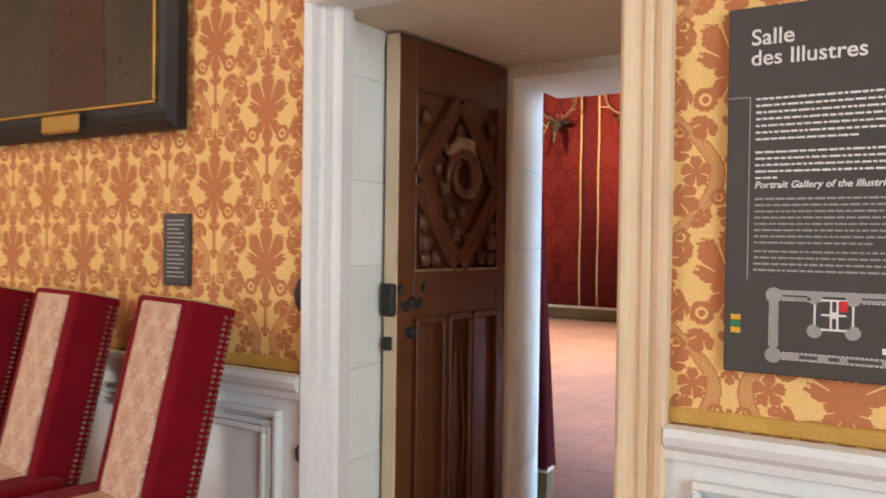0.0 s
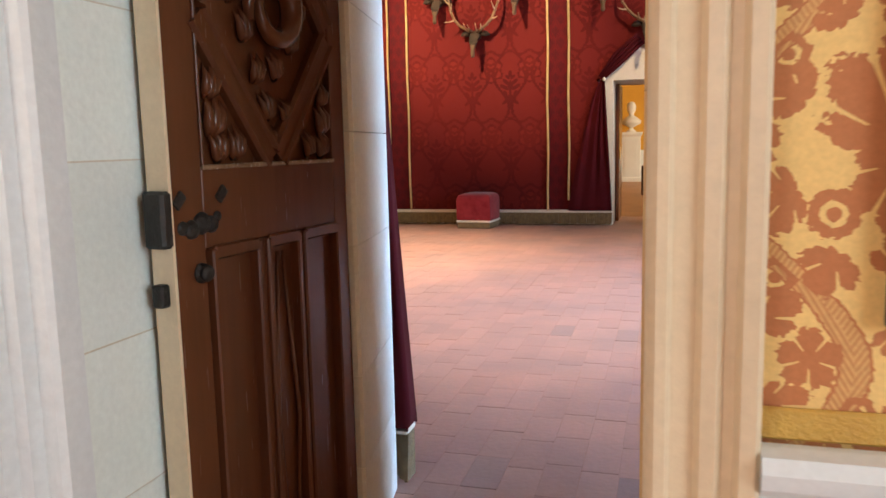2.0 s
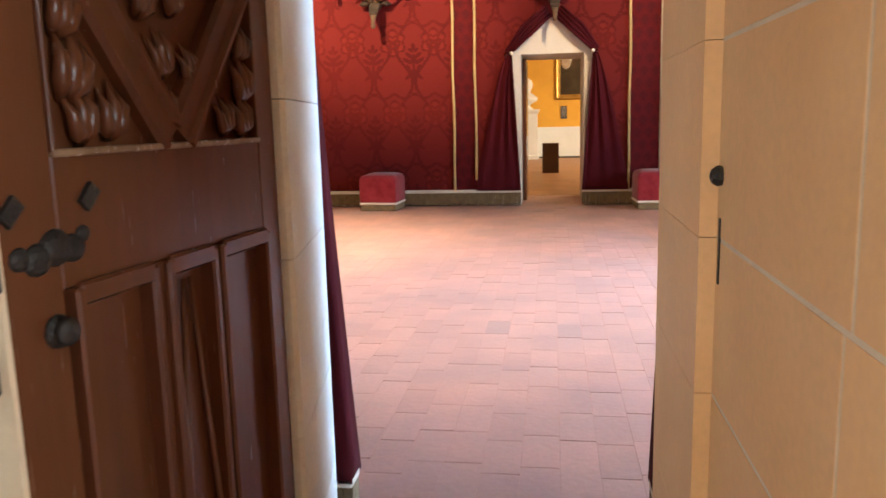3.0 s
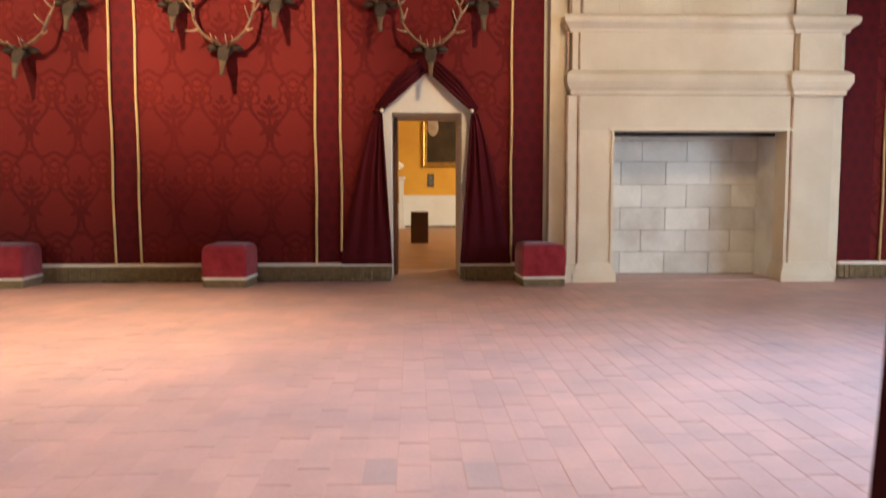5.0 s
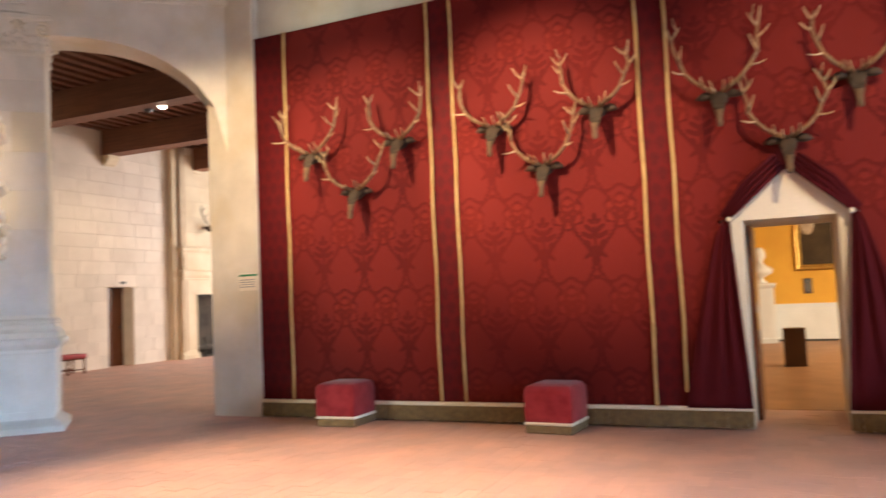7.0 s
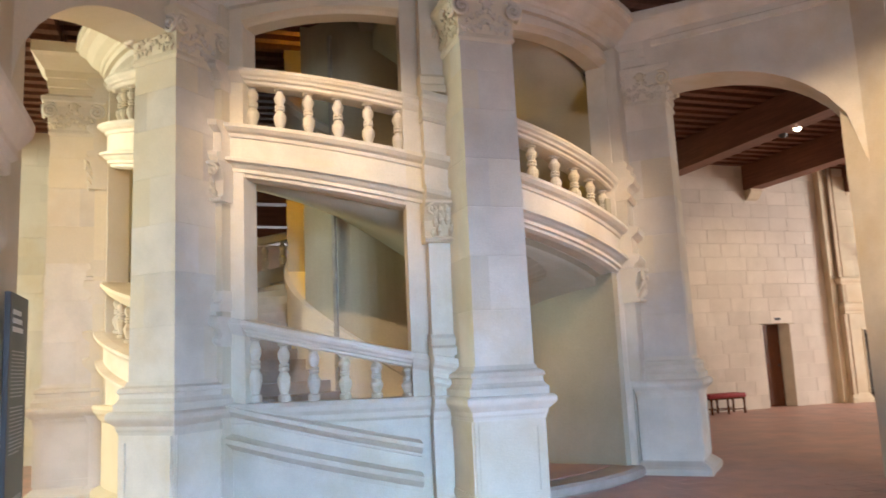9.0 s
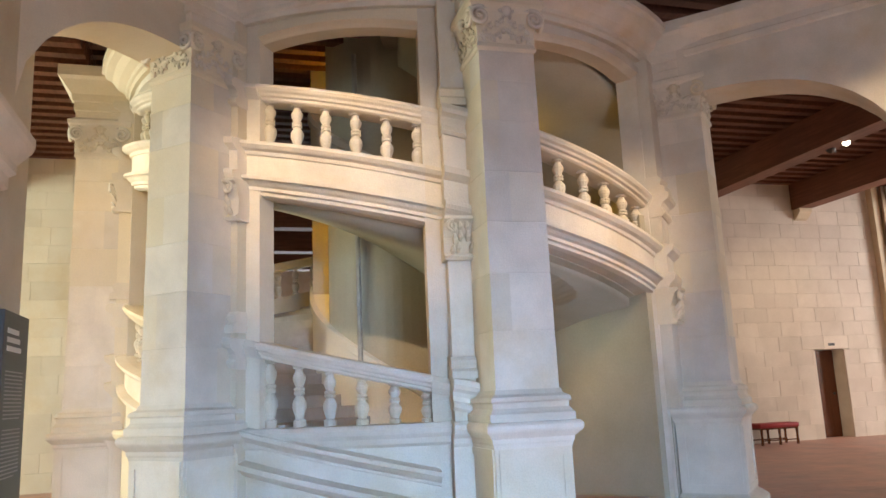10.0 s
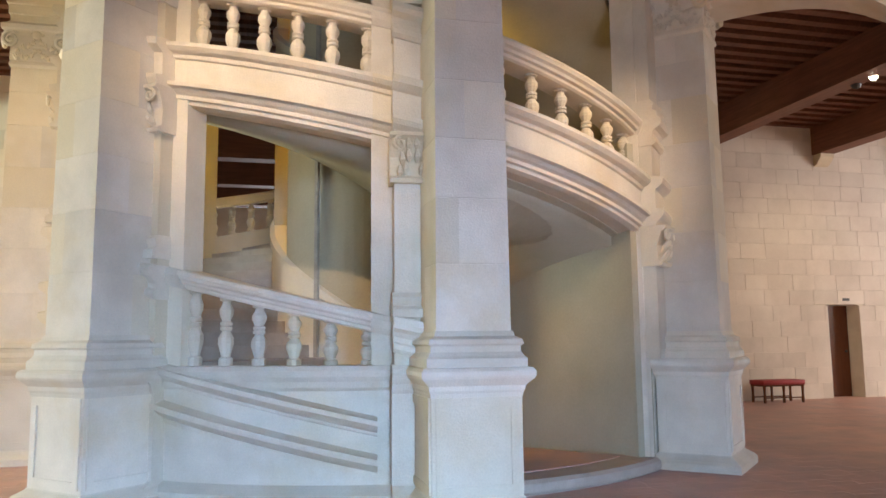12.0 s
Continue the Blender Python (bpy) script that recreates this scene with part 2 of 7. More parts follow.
def floral_damask(name, W, H, back, motif):
    """Half-drop silk: hatched ogee ribbons round fields of fans, flowers and scrolls, in metres."""
    m, nt, p = nodes_of(name)
    pos = coords(nt)
    sep = nt.nodes.new("ShaderNodeSeparateXYZ")
    link(nt, pos, sep.inputs[0])
    a = val(nt, "ABSOLUTE", val(nt, "SUBTRACT", val(nt, "FRACT", val(nt, "DIVIDE", val(nt, "ADD", sep.outputs[0], 100 * W + 0.03), W)), 0.5))
    vf = val(nt, "FRACT", val(nt, "DIVIDE", sep.outputs[2], H))
    og = val(nt, "MULTIPLY_ADD", val(nt, "COSINE", val(nt, "MULTIPLY", vf, 2 * math.pi)), 0.175, 0.25)
    outer = val(nt, "GREATER_THAN", a, og)
    x = val(nt, "MULTIPLY", val(nt, "ABSOLUTE", val(nt, "SUBTRACT", a, val(nt, "MULTIPLY", outer, 0.5))), W)
    y = val(nt, "MULTIPLY", val(nt, "SUBTRACT", val(nt, "FRACT", val(nt, "ADD", val(nt, "SUBTRACT", vf, val(nt, "MULTIPLY", outer, 0.5)), 0.5)), 0.5), H)
    comb = nt.nodes.new("ShaderNodeCombineXYZ")
    link(nt, x, comb.inputs[0])
    link(nt, y, comb.inputs[1])
    rag = val(nt, "MULTIPLY_ADD", noise_of(nt, comb.outputs[0], 120, 2, 0.5), 0.6, 0.70)
    fac = None

    def add(q):
        return q if fac is None else val(nt, "MAXIMUM", fac, q)

    for cx, cy, R, lobes, half, turn in FANS:
        dx, dy = val(nt, "SUBTRACT", x, cx), val(nt, "SUBTRACT", y, cy)
        r = val(nt, "MULTIPLY", val(nt, "SQRT", val(nt, "ADD", val(nt, "MULTIPLY", dx, dx), val(nt, "MULTIPLY", dy, dy))), rag)
        c, s = math.cos(radians(turn)), math.sin(radians(turn))
        ux = val(nt, "MULTIPLY_ADD", dx, c, val(nt, "MULTIPLY", dy, s))
        uy = val(nt, "MULTIPLY_ADD", dx, -s, val(nt, "MULTIPLY", dy, c))
        th = val(nt, "ARCTAN2", ux, uy)
        k = lobes
        wave = val(nt, "ABSOLUTE", val(nt, "COSINE", val(nt, "MULTIPLY", th, k / 2)))
        rim = val(nt, "MULTIPLY_ADD", val(nt, "SQRT", wave), R * 0.38, R * 0.60)
        if half < 3:
            rim = val(nt, "MULTIPLY", rim, val(nt, "MULTIPLY_ADD", val(nt, "COSINE", th), 0.42, 0.56))
        leaf = val(nt, "LESS_THAN", r, rim)
        vein = val(nt, "MULTIPLY", val(nt, "LESS_THAN", wave, 0.15), val(nt, "GREATER_THAN", r, R * 0.30))
        fac = add(val(nt, "MULTIPLY", leaf, val(nt, "SUBTRACT", 1.0, vein)))
    for cx, cy, R in SCROLLS:
        dx, dy = val(nt, "SUBTRACT", x, cx), val(nt, "SUBTRACT", y, cy)
        r = val(nt, "MULTIPLY", val(nt, "SQRT", val(nt, "ADD", val(nt, "MULTIPLY", dx, dx), val(nt, "MULTIPLY", dy, dy))), rag)
        curl = val(nt, "LESS_THAN", val(nt, "ABSOLUTE", val(nt, "SUBTRACT", r, R * 0.78)), R * 0.24)
        fac = add(val(nt, "MAXIMUM", curl, val(nt, "LESS_THAN", r, R * 0.3)))
    stem = val(nt, "MULTIPLY", val(nt, "LESS_THAN", val(nt, "MULTIPLY", x, rag), 0.006), val(nt, "LESS_THAN", val(nt, "ABSOLUTE", y), 0.2))
    fac = add(stem)
    edge = val(nt, "MULTIPLY", val(nt, "ABSOLUTE", val(nt, "SUBTRACT", a, og)), rag)
    band = val(nt, "LESS_THAN", edge, 0.040)
    hatch = val(nt, "MULTIPLY_ADD", val(nt, "SINE", val(nt, "MULTIPLY", val(nt, "ADD", x, val(nt, "MULTIPLY", y, 0.6)), 900.0)), 0.22, 0.62)
    rim = val(nt, "GREATER_THAN", edge, 0.032)
    fac = add(val(nt, "MULTIPLY", band, val(nt, "MAXIMUM", hatch, rim)))
    tone = noise_of(nt, pos, 1.3, 3)
    weave = noise_of(nt, pos, 160, 2)
    col = mixc(nt, val(nt, "MULTIPLY", fac, val(nt, "MULTIPLY_ADD", tone, 0.3, 0.75)), back, motif)
    n = nt.nodes.new("ShaderNodeVectorMath")
    n.operation = "SCALE"
    link(nt, col, n.inputs[0])
    link(nt, val(nt, "MULTIPLY_ADD", weave, 0.3, 0.85), n.inputs["Scale"])
    link(nt, n.outputs[0], p.inputs["Base Color"])
    link(nt, val(nt, "MULTIPLY_ADD", fac, 0.12, 0.50), p.inputs["Roughness"])
    p.inputs["Specular IOR Level"].default_value = 0.25
    bumped(nt, p, val(nt, "ADD", fac, weave), 0.2, 0.002)
    return m


def rosette_damask(name, W, H, back, dark, light):
    """Rows of ringed rosettes under a scalloped garland, with ogee stems and a leafy heart between the rows."""
    m, nt, p = nodes_of(name)
    pos = coords(nt)
    sep = nt.nodes.new("ShaderNodeSeparateXYZ")
    link(nt, pos, sep.inputs[0])
    x = val(nt, "ABSOLUTE", val(nt, "MULTIPLY", val(nt, "SUBTRACT", val(nt, "FRACT", val(nt, "DIVIDE", val(nt, "ADD", sep.outputs[0], 100 * W + 0.1), W)), 0.5), W))
    y = val(nt, "MULTIPLY", val(nt, "SUBTRACT", val(nt, "FRACT", val(nt, "DIVIDE", val(nt, "ADD", sep.outputs[2], 0.31), H)), 0.5), H)
    comb = nt.nodes.new("ShaderNodeCombineXYZ")
    link(nt, x, comb.inputs[0])
    link(nt, y, comb.inputs[1])
    rag = val(nt, "MULTIPLY_ADD", noise_of(nt, comb.outputs[0], 30, 3, 0.6), 0.085, -0.042)
    # the flower sits in the upper part of the repeat
    yf = val(nt, "SUBTRACT", y, 0.16)
    r = val(nt, "SQRT", val(nt, "ADD", val(nt, "MULTIPLY", x, x), val(nt, "MULTIPLY", yf, yf)))
    th = val(nt, "ARCTAN2", yf, x)
    petal = val(nt, "COSINE", val(nt, "MULTIPLY", th, 6.0))

    def near(q, w):
        return val(nt, "LESS_THAN", val(nt, "ABSOLUTE", val(nt, "ADD", q, rag)), w)

    ring = near(val(nt, "SUBTRACT", r, val(nt, "MULTIPLY_ADD", petal, 0.012, 0.088)), 0.020)
    eye = val(nt, "LESS_THAN", r, 0.030)
    scallop = near(val(nt, "SUBTRACT", r, val(nt, "MULTIPLY_ADD", petal, -0.020, 0.158)), 0.015)
    garland = near(val(nt, "SUBTRACT", yf, val(nt, "MULTIPLY_ADD", val(nt, "COSINE", val(nt, "MULTIPLY", x, 4 * math.pi / W)), 0.030, 0.235)), 0.020)
    stem = near(val(nt, "SUBTRACT", x, val(nt, "MULTIPLY_ADD", val(nt, "COSINE", val(nt, "MULTIPLY", val(nt, "ADD", y, -0.10), 2 * math.pi / H)), -0.115, 0.145)), 0.022)
    xh = val(nt, "SUBTRACT", W / 2, x)
    heart = None
    for cx, cy, turn, ln, wd in PALMETTE[:10]:
        c, s = math.cos(radians(turn)), math.sin(radians(turn))
        dx, dy = val(nt, "SUBTRACT", xh, cx * 0.5), val(nt, "SUBTRACT", y, cy * 0.55 - 0.12)
        p1 = val(nt, "MULTIPLY_ADD", dx, c / (ln * 0.5), val(nt, "MULTIPLY", dy, s / (ln * 0.5)))
        p2 = val(nt, "MULTIPLY_ADD", dx, -s / (wd * 0.55), val(nt, "MULTIPLY", dy, c / (wd * 0.55)))
        q = val(nt, "ADD", val(nt, "MULTIPLY", p1, p1), val(nt, "MULTIPLY", p2, p2))
        one = val(nt, "LESS_THAN", val(nt, "ADD", q, val(nt, "MULTIPLY", rag, 18.0)), 1.0)
        heart = one if heart is None else val(nt, "MAXIMUM", heart, one)
    fac = ring
    for q in (eye, scallop, garland, stem, heart):
        fac = val(nt, "MAXIMUM", fac, q)
    tone = noise_of(nt, pos, 1.1, 4)
    weave = noise_of(nt, pos, 150, 2)
    inside = val(nt, "LESS_THAN", r, 0.15)
    ground = mixc(nt, val(nt, "MULTIPLY", inside, 0.8), back, light)
    col = mixc(nt, val(nt, "MULTIPLY", fac, val(nt, "MULTIPLY_ADD", tone, 1.05, -0.06)), ground, dark)
    n = nt.nodes.new("ShaderNodeVectorMath")
    n.operation = "SCALE"
    link(nt, col, n.inputs[0])
    link(nt, val(nt, "MULTIPLY_ADD", weave, 0.3, 0.85), n.inputs["Scale"])
    link(nt, n.outputs[0], p.inputs["Base Color"])
    link(nt, val(nt, "MULTIPLY_ADD", fac, 0.12, 0.72), p.inputs["Roughness"])
    p.inputs["Specular IOR Level"].default_value = 0.12
    bumped(nt, p, val(nt, "ADD", fac, weave), 0.2, 0.002)
    return m


def wood_mat(name, a, b, rough, axis=2, spread=0.15, bump=0.25):
    m, nt, p = nodes_of(name)
    pos = coords(nt)
    mp = nt.nodes.new("ShaderNodeMapping")
    s = [14.0, 14.0, 14.0]
    s[axis] = 0.9
    mp.inputs["Scale"].default_value = s
    link(nt, pos, mp.inputs[0])
    g = noise_of(nt, mp.outputs[0], 1.6, 6, 0.65)
    f = noise_of(nt, mp.outputs[0], 9, 3)
    big = noise_of(nt, pos, 2.2)
    rnd = nt.nodes.new("ShaderNodeObjectInfo").outputs["Random"]
    col = mixc(nt, ramp(nt, g, 0.3, 0.7), a, b)
    n = nt.nodes.new("ShaderNodeVectorMath")
    n.operation = "SCALE"
    link(nt, col, n.inputs[0])
    k = val(nt, "MULTIPLY", val(nt, "MULTIPLY_ADD", rnd, spread, 1 - spread / 2), val(nt, "MULTIPLY_ADD", big, 0.5, 0.75))
    link(nt, k, n.inputs["Scale"])
    link(nt, n.outputs[0], p.inputs["Base Color"])
    link(nt, val(nt, "MULTIPLY_ADD", f, 0.25, rough - 0.12), p.inputs["Roughness"])
    bumped(nt, p, g, bump, 0.004)
    return m


STONE = plain("limestone", (0.76, 0.69, 0.58), (0.62, 0.56, 0.46), 0.85, 1.9, 70, 0.45, spread=0.16, stain=(0.64, 0.51, 0.31), tint=(0.70, 0.60, 0.41))
STONE_ISL = plain("limestone_courses", (0.76, 0.70, 0.58), (0.70, 0.63, 0.51), 0.85, 1.6, 70, 0.35, spread=0.14, island=True, stain=(0.66, 0.54, 0.34))
STONE_WALL = plain("hall_wall_stone", (0.77, 0.70, 0.62), (0.69, 0.61, 0.53), 0.85, 1.2, 60, 0.3, spread=0.12, stain=(0.62, 0.56, 0.48))
STONE_PALE = plain("limestone_cleaned", (0.72, 0.62, 0.46), (0.62, 0.52, 0.37), 0.85, 1.5, 70, 0.3, spread=0.12, stain=(0.62, 0.47, 0.29))
# Paler, cooler limestone: the daylight on the left jamb is in its colour.
STONE_DAYLIT = plain("daylit_reveal_stone", (0.84, 0.88, 0.84), (0.77, 0.81, 0.75), 0.75, 2.0, 70, 0.15, spread=0.10)
JOINT = plain("lime_mortar", (0.74, 0.68, 0.58), (0.66, 0.60, 0.50), 0.95, 4, 90, 0.3)
JOINT_DARK = plain("sooty_mortar", (0.40, 0.37, 0.32), (0.26, 0.24, 0.21), 0.95, 4, 90, 0.3)
SOOT_STONE = plain("hearth_stone", (0.72, 0.69, 0.61), (0.60, 0.57, 0.50), 0.9, 2.2, 50, 0.25, spread=0.22, stain=(0.46, 0.38, 0.30))
HEARTH_BLACK = plain("black_hearth_stone", (0.045, 0.038, 0.032), (0.10, 0.08, 0.062), 0.95, 2.0, 50, 0.3, spread=0.3)
STEP_STONE = plain("worn_step_stone", (0.50, 0.43, 0.36), (0.40, 0.34, 0.28), 0.8, 3.0, 60, 0.35, spread=0.1)
BROWN_EDGE = plain("brown_shaded_moulding", (0.34, 0.20, 0.12), (0.52, 0.36, 0.24), 0.85, 5.0, 60, 0.3, spread=0.08)
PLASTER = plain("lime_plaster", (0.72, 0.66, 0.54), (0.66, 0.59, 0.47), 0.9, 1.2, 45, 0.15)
# Olive plaster of the stair, darkened in colour for its dim interior.
PLASTER_DIM = plain("dim_stair_plaster", (0.51, 0.46, 0.34), (0.42, 0.37, 0.26), 0.9, 0.9, 40, 0.15)
TILE = plain("terracotta_tile", (0.62, 0.360, 0.285), (0.47, 0.30, 0.255), 0.50, 1.7, 35, 0.2, spread=0.10)
TILE_ISL = plain("terracotta_tiles", (0.62, 0.360, 0.285), (0.47, 0.30, 0.255), 0.50, 1.7, 35, 0.2, spread=0.10, island=True)
TILE_GREY = plain("mended_tile", (0.50, 0.33, 0.28), (0.45, 0.31, 0.27), 0.6, 3, 35, 0.25)
GROUT = plain("floor_joint", (0.58, 0.345, 0.275), (0.48, 0.305, 0.25), 0.8, 5, 60, 0.3)
OAK_DARK = wood_mat("waxed_walnut", (0.098, 0.031, 0.013), (0.122, 0.040, 0.017), 0.22, spread=0.08, bump=0.07)
BEAM_X = wood_mat("ceiling_oak", (0.125, 0.047, 0.025), (0.205, 0.082, 0.044), 0.7, 0)
BEAM_Y = wood_mat("ceiling_oak_cross", (0.125, 0.047, 0.025), (0.205, 0.082, 0.044), 0.7, 1)
RED_DAMASK = rosette_damask("crimson_damask", 0.56, 0.95, (0.124, 0.0108, 0.0090), (0.056, 0.0052, 0.0055), (0.150, 0.014, 0.010))
RED_BORDER = damask("crimson_border", 0, 0.15, 0.32, (0.100, 0.0065, 0.008), (0.062, 0.004, 0.006), 0.8, 0.0, 0.2, 0.12)
DRAPE = plain("crimson_drape", (0.078, 0.007, 0.010), (0.054, 0.004, 0.007), 0.9, 1.5, 120, 0.1)
GOLD_DAMASK = floral_damask("gold_damask", 0.46, 0.475, (0.80, 0.53, 0.20), (0.46, 0.150, 0.060))
BRAID = plain("gold_braid", (0.62, 0.42, 0.17), (0.48, 0.31, 0.11), 0.5, 6, 180, 0.6)
BRAID_YELLOW = plain("yellow_braid", (0.62, 0.36, 0.07), (0.52, 0.28, 0.05), 0.55, 12, 160, 0.5)
FRINGE = plain("olive_fringe", (0.24, 0.16, 0.07), (0.15, 0.10, 0.05), 0.8, 22, 200, 0.7)
TRIM_CREAM = plain("cream_trim", (0.76, 0.68, 0.55), (0.68, 0.60, 0.47), 0.7, 8, 120, 0.3)
VELVET = plain("crimson_velvet", (0.20, 0.003, 0.011), (0.14, 0.003, 0.009), 0.9, 5, 150, 0.15, sheen=0.03)
# Stool velvet: worn, and made brighter with sheen for light falling on the seats.
VELVET_WORN_LIT = plain("worn_lit_crimson_velvet", (0.30, 0.028, 0.034), (0.20, 0.010, 0.016), 0.85, 7, 150, 0.2, sheen=0.25)
EMBROIDERY = damask("embroidered_band", 0, 0.105, 0.15, (0.66, 0.54, 0.40), (0.50, 0.27, 0.20), 0.8)
PAINT = plain("white_panelling", (0.75, 0.77, 0.77), (0.68, 0.70, 0.69), 0.45, 2.0, 60, 0.12, spread=0.04)
# Cream of the door edge; on the right casing it carries warm light.
PAINT_CREAM_WARM = plain("cream_warm_lit_joinery", (0.76, 0.61, 0.42), (0.68, 0.53, 0.35), 0.42, 2.0, 60, 0.12, spread=0.04)
# Limestone with the right reveal's warm lamplight mixed into its base colour.
STONE_WARM_LIT = plain("warm_lit_reveal_stone", (0.82, 0.55, 0.28), (0.73, 0.46, 0.21), 0.6, 2.0, 60, 0.12, spread=0.06)
IRON = plain("black_iron", (0.030, 0.029, 0.028), (0.050, 0.046, 0.042), 0.5, 8, 90, 0.4, metal=0.6)
BRASS = plain("gilt", (0.60, 0.38, 0.10), (0.42, 0.25, 0.06), 0.35, 9, 90, 0.3, metal=0.8)
BRONZE = plain("worn_carving", (0.30, 0.19, 0.11), (0.16, 0.09, 0.05), 0.25, 14, 90, 0.4)
ANTLER = plain("antler", (0.22, 0.125, 0.058), (0.115, 0.062, 0.028), 0.5, 7, 80, 0.5)
ANTLER_TIP = plain("antler_tip", (0.52, 0.38, 0.22), (0.26, 0.165, 0.085), 0.4, 7, 80, 0.3)
HIDE = plain("deer_head_hide", (0.048, 0.026, 0.013), (0.026, 0.015, 0.008), 0.75, 9, 110, 0.6)
HIDE_FACE = plain("deer_head_muzzle", (0.15, 0.085, 0.042), (0.075, 0.042, 0.020), 0.7, 9, 110, 0.6)
BOARD = plain("charcoal_board", (0.058, 0.055, 0.052), (0.050, 0.048, 0.046), 0.5, 2, 150, 0.05)
INK = plain("white_print", (0.72, 0.71, 0.68), (0.70, 0.69, 0.66), 0.6, 5, 80, 0.0)
INK_GREY = plain("grey_print", (0.34, 0.33, 0.32), (0.30, 0.29, 0.28), 0.6, 5, 80, 0.0)
INK_RED = plain("red_print", (0.62, 0.02, 0.03), (0.58, 0.02, 0.03), 0.6, 5, 80, 0.0)
INK_GOLD = plain("yellow_print", (0.75, 0.42, 0.03), (0.7, 0.4, 0.03), 0.6, 5, 80, 0.0)
INK_GREEN = plain("green_print", (0.02, 0.22, 0.09), (0.02, 0.2, 0.08), 0.6, 5, 80, 0.0)
CANVAS_DARK = plain("dark_oil_painting", (0.022, 0.016, 0.010), (0.058, 0.040, 0.022), 0.3, 2.6, 40, 0.15)
CANVAS_RED = plain("dark_oil_painting_red", (0.07, 0.020, 0.010), (0.035, 0.014, 0.008), 0.3, 4, 40, 0.15)
PALE_PAINT = plain("pale_painted_head", (0.42, 0.33, 0.24), (0.30, 0.22, 0.15), 0.4, 6, 40, 0.15)
YELLOW_WALL = plain("yellow_wall_cloth", (0.74, 0.40, 0.045), (0.64, 0.33, 0.035), 0.7, 1.2, 90, 0.15)
MARBLE = plain("white_marble", (0.76, 0.74, 0.70), (0.68, 0.66, 0.62), 0.4, 3, 50, 0.1)
BOX_BROWN = plain("brown_plinth", (0.075, 0.030, 0.010), (0.06, 0.024, 0.008), 0.5, 4, 60, 0.1)
FLOOR_BROWN = plain("brown_floor_tiles", (0.36, 0.185, 0.085), (0.28, 0.14, 0.06), 0.45, 2.0, 40, 0.15)
RED_LEATHER = plain("red_bench_cover", (0.36, 0.014, 0.018), (0.28, 0.012, 0.014), 0.5, 5, 120, 0.15)
STEEL = plain("lamp_housing", (0.05, 0.05, 0.05), (0.035, 0.035, 0.035), 0.45, 5, 60, 0.1)


for soft in (DRAPE, VELVET, VELVET_WORN_LIT):
    soft.node_tree.nodes["Principled BSDF"].inputs["Specular IOR Level"].default_value = 0.12


def glow(name, colour, strength):
    m, nt, p = nodes_of(name)
    p.inputs["Emission Color"].default_value = (*colour, 1)
    p.inputs["Emission Strength"].default_value = strength
    return m


LAMP_GLOW = glow("lamp_face", (1.0, 0.86, 0.66), 14)
WINDOW_SKY = glow("window_sky", (0.86, 0.93, 1.0), 4)


# ---- mesh helpers ----
def bm_new():
    return bmesh.new()


def box(bm, x0, x1, y0, y1, z0, z1):
    v = [bm.verts.new(p) for p in ((x0, y0, z0), (x1, y0, z0), (x1, y1, z0), (x0, y1, z0), (x0, y0, z1), (x1, y0, z1), (x1, y1, z1), (x0, y1, z1))]
    for f in ((3, 2, 1, 0), (4, 5, 6, 7), (0, 1, 5, 4), (1, 2, 6, 5), (2, 3, 7, 6), (3, 0, 4, 7)):
        bm.faces.new([v[i] for i in f])
    return bm


def boxed(*a):
    return box(bm_new(), *a)


def bevel(bm, w=0.01, seg=1):
    bmesh.ops.bevel(bm, geom=list(bm.edges), offset=w, segments=seg, affect="EDGES", profile=0.6)
    return bm


def rings(bm, loops, caps=True, closed=True):
    """Skin a list of vertex loops of equal length."""
    vs = [[bm.verts.new(p) for p in l] for l in loops]
    n = len(vs[0])
    for a, b in zip(vs, vs[1:]):
        for i in range(n if closed else n - 1):
            j = (i + 1) % n
            bm.faces.new((a[i], a[j], b[j], b[i]))
    if caps and closed:
        bm.faces.new(vs[0][::-1])
        bm.faces.new(vs[-1])
    return bm


def lathe(bm, prof, n=12, at=(0, 0, 0)):
    loops = [[(at[0] + r * math.cos(2 * math.pi * i / n), at[1] + r * math.sin(2 * math.pi * i / n), at[2] + z) for i in range(n)] for r, z in prof]
    return rings(bm, loops)


def squared(bm, prof, m=None, ratio=1.0):
    """Square pier from (half width, z) steps."""
    m = m or Matrix()
    loops = [[m @ Vector((sx * h, sy * h * ratio, z)) for sx, sy in ((-1, -1), (1, -1), (1, 1), (-1, 1))] for h, z in prof]
    return rings(bm, loops)


def tube(bm, pts, radii, n=7):
    """A tapering round limb along points."""
    loops = []
    for i, p in enumerate(pts):
        p = Vector(p)
        d = (Vector(pts[min(i + 1, len(pts) - 1)]) - Vector(pts[max(i - 1, 0)])).normalized()
        s = d.cross(Vector((0.13, 1, 0.21))).normalized()
        t = d.cross(s)
        loops.append([p + radii[i] * (math.cos(2 * math.pi * k / n) * s + math.sin(2 * math.pi * k / n) * t) for k in range(n)])
    return rings(bm, loops)


def polar(a, r, z, cx=CX, cy=CY):
    """Point on the drum; the bay over the ground doorway is a little wider than the rest."""
    q = (a + 180) % 360 - 180
    a += max(0.0, min(q - 5, (90 - q) * 40 / 45)) * 0.05
    return Vector((cx + r * math.cos(radians(a)), cy + r * math.sin(radians(a)), z))


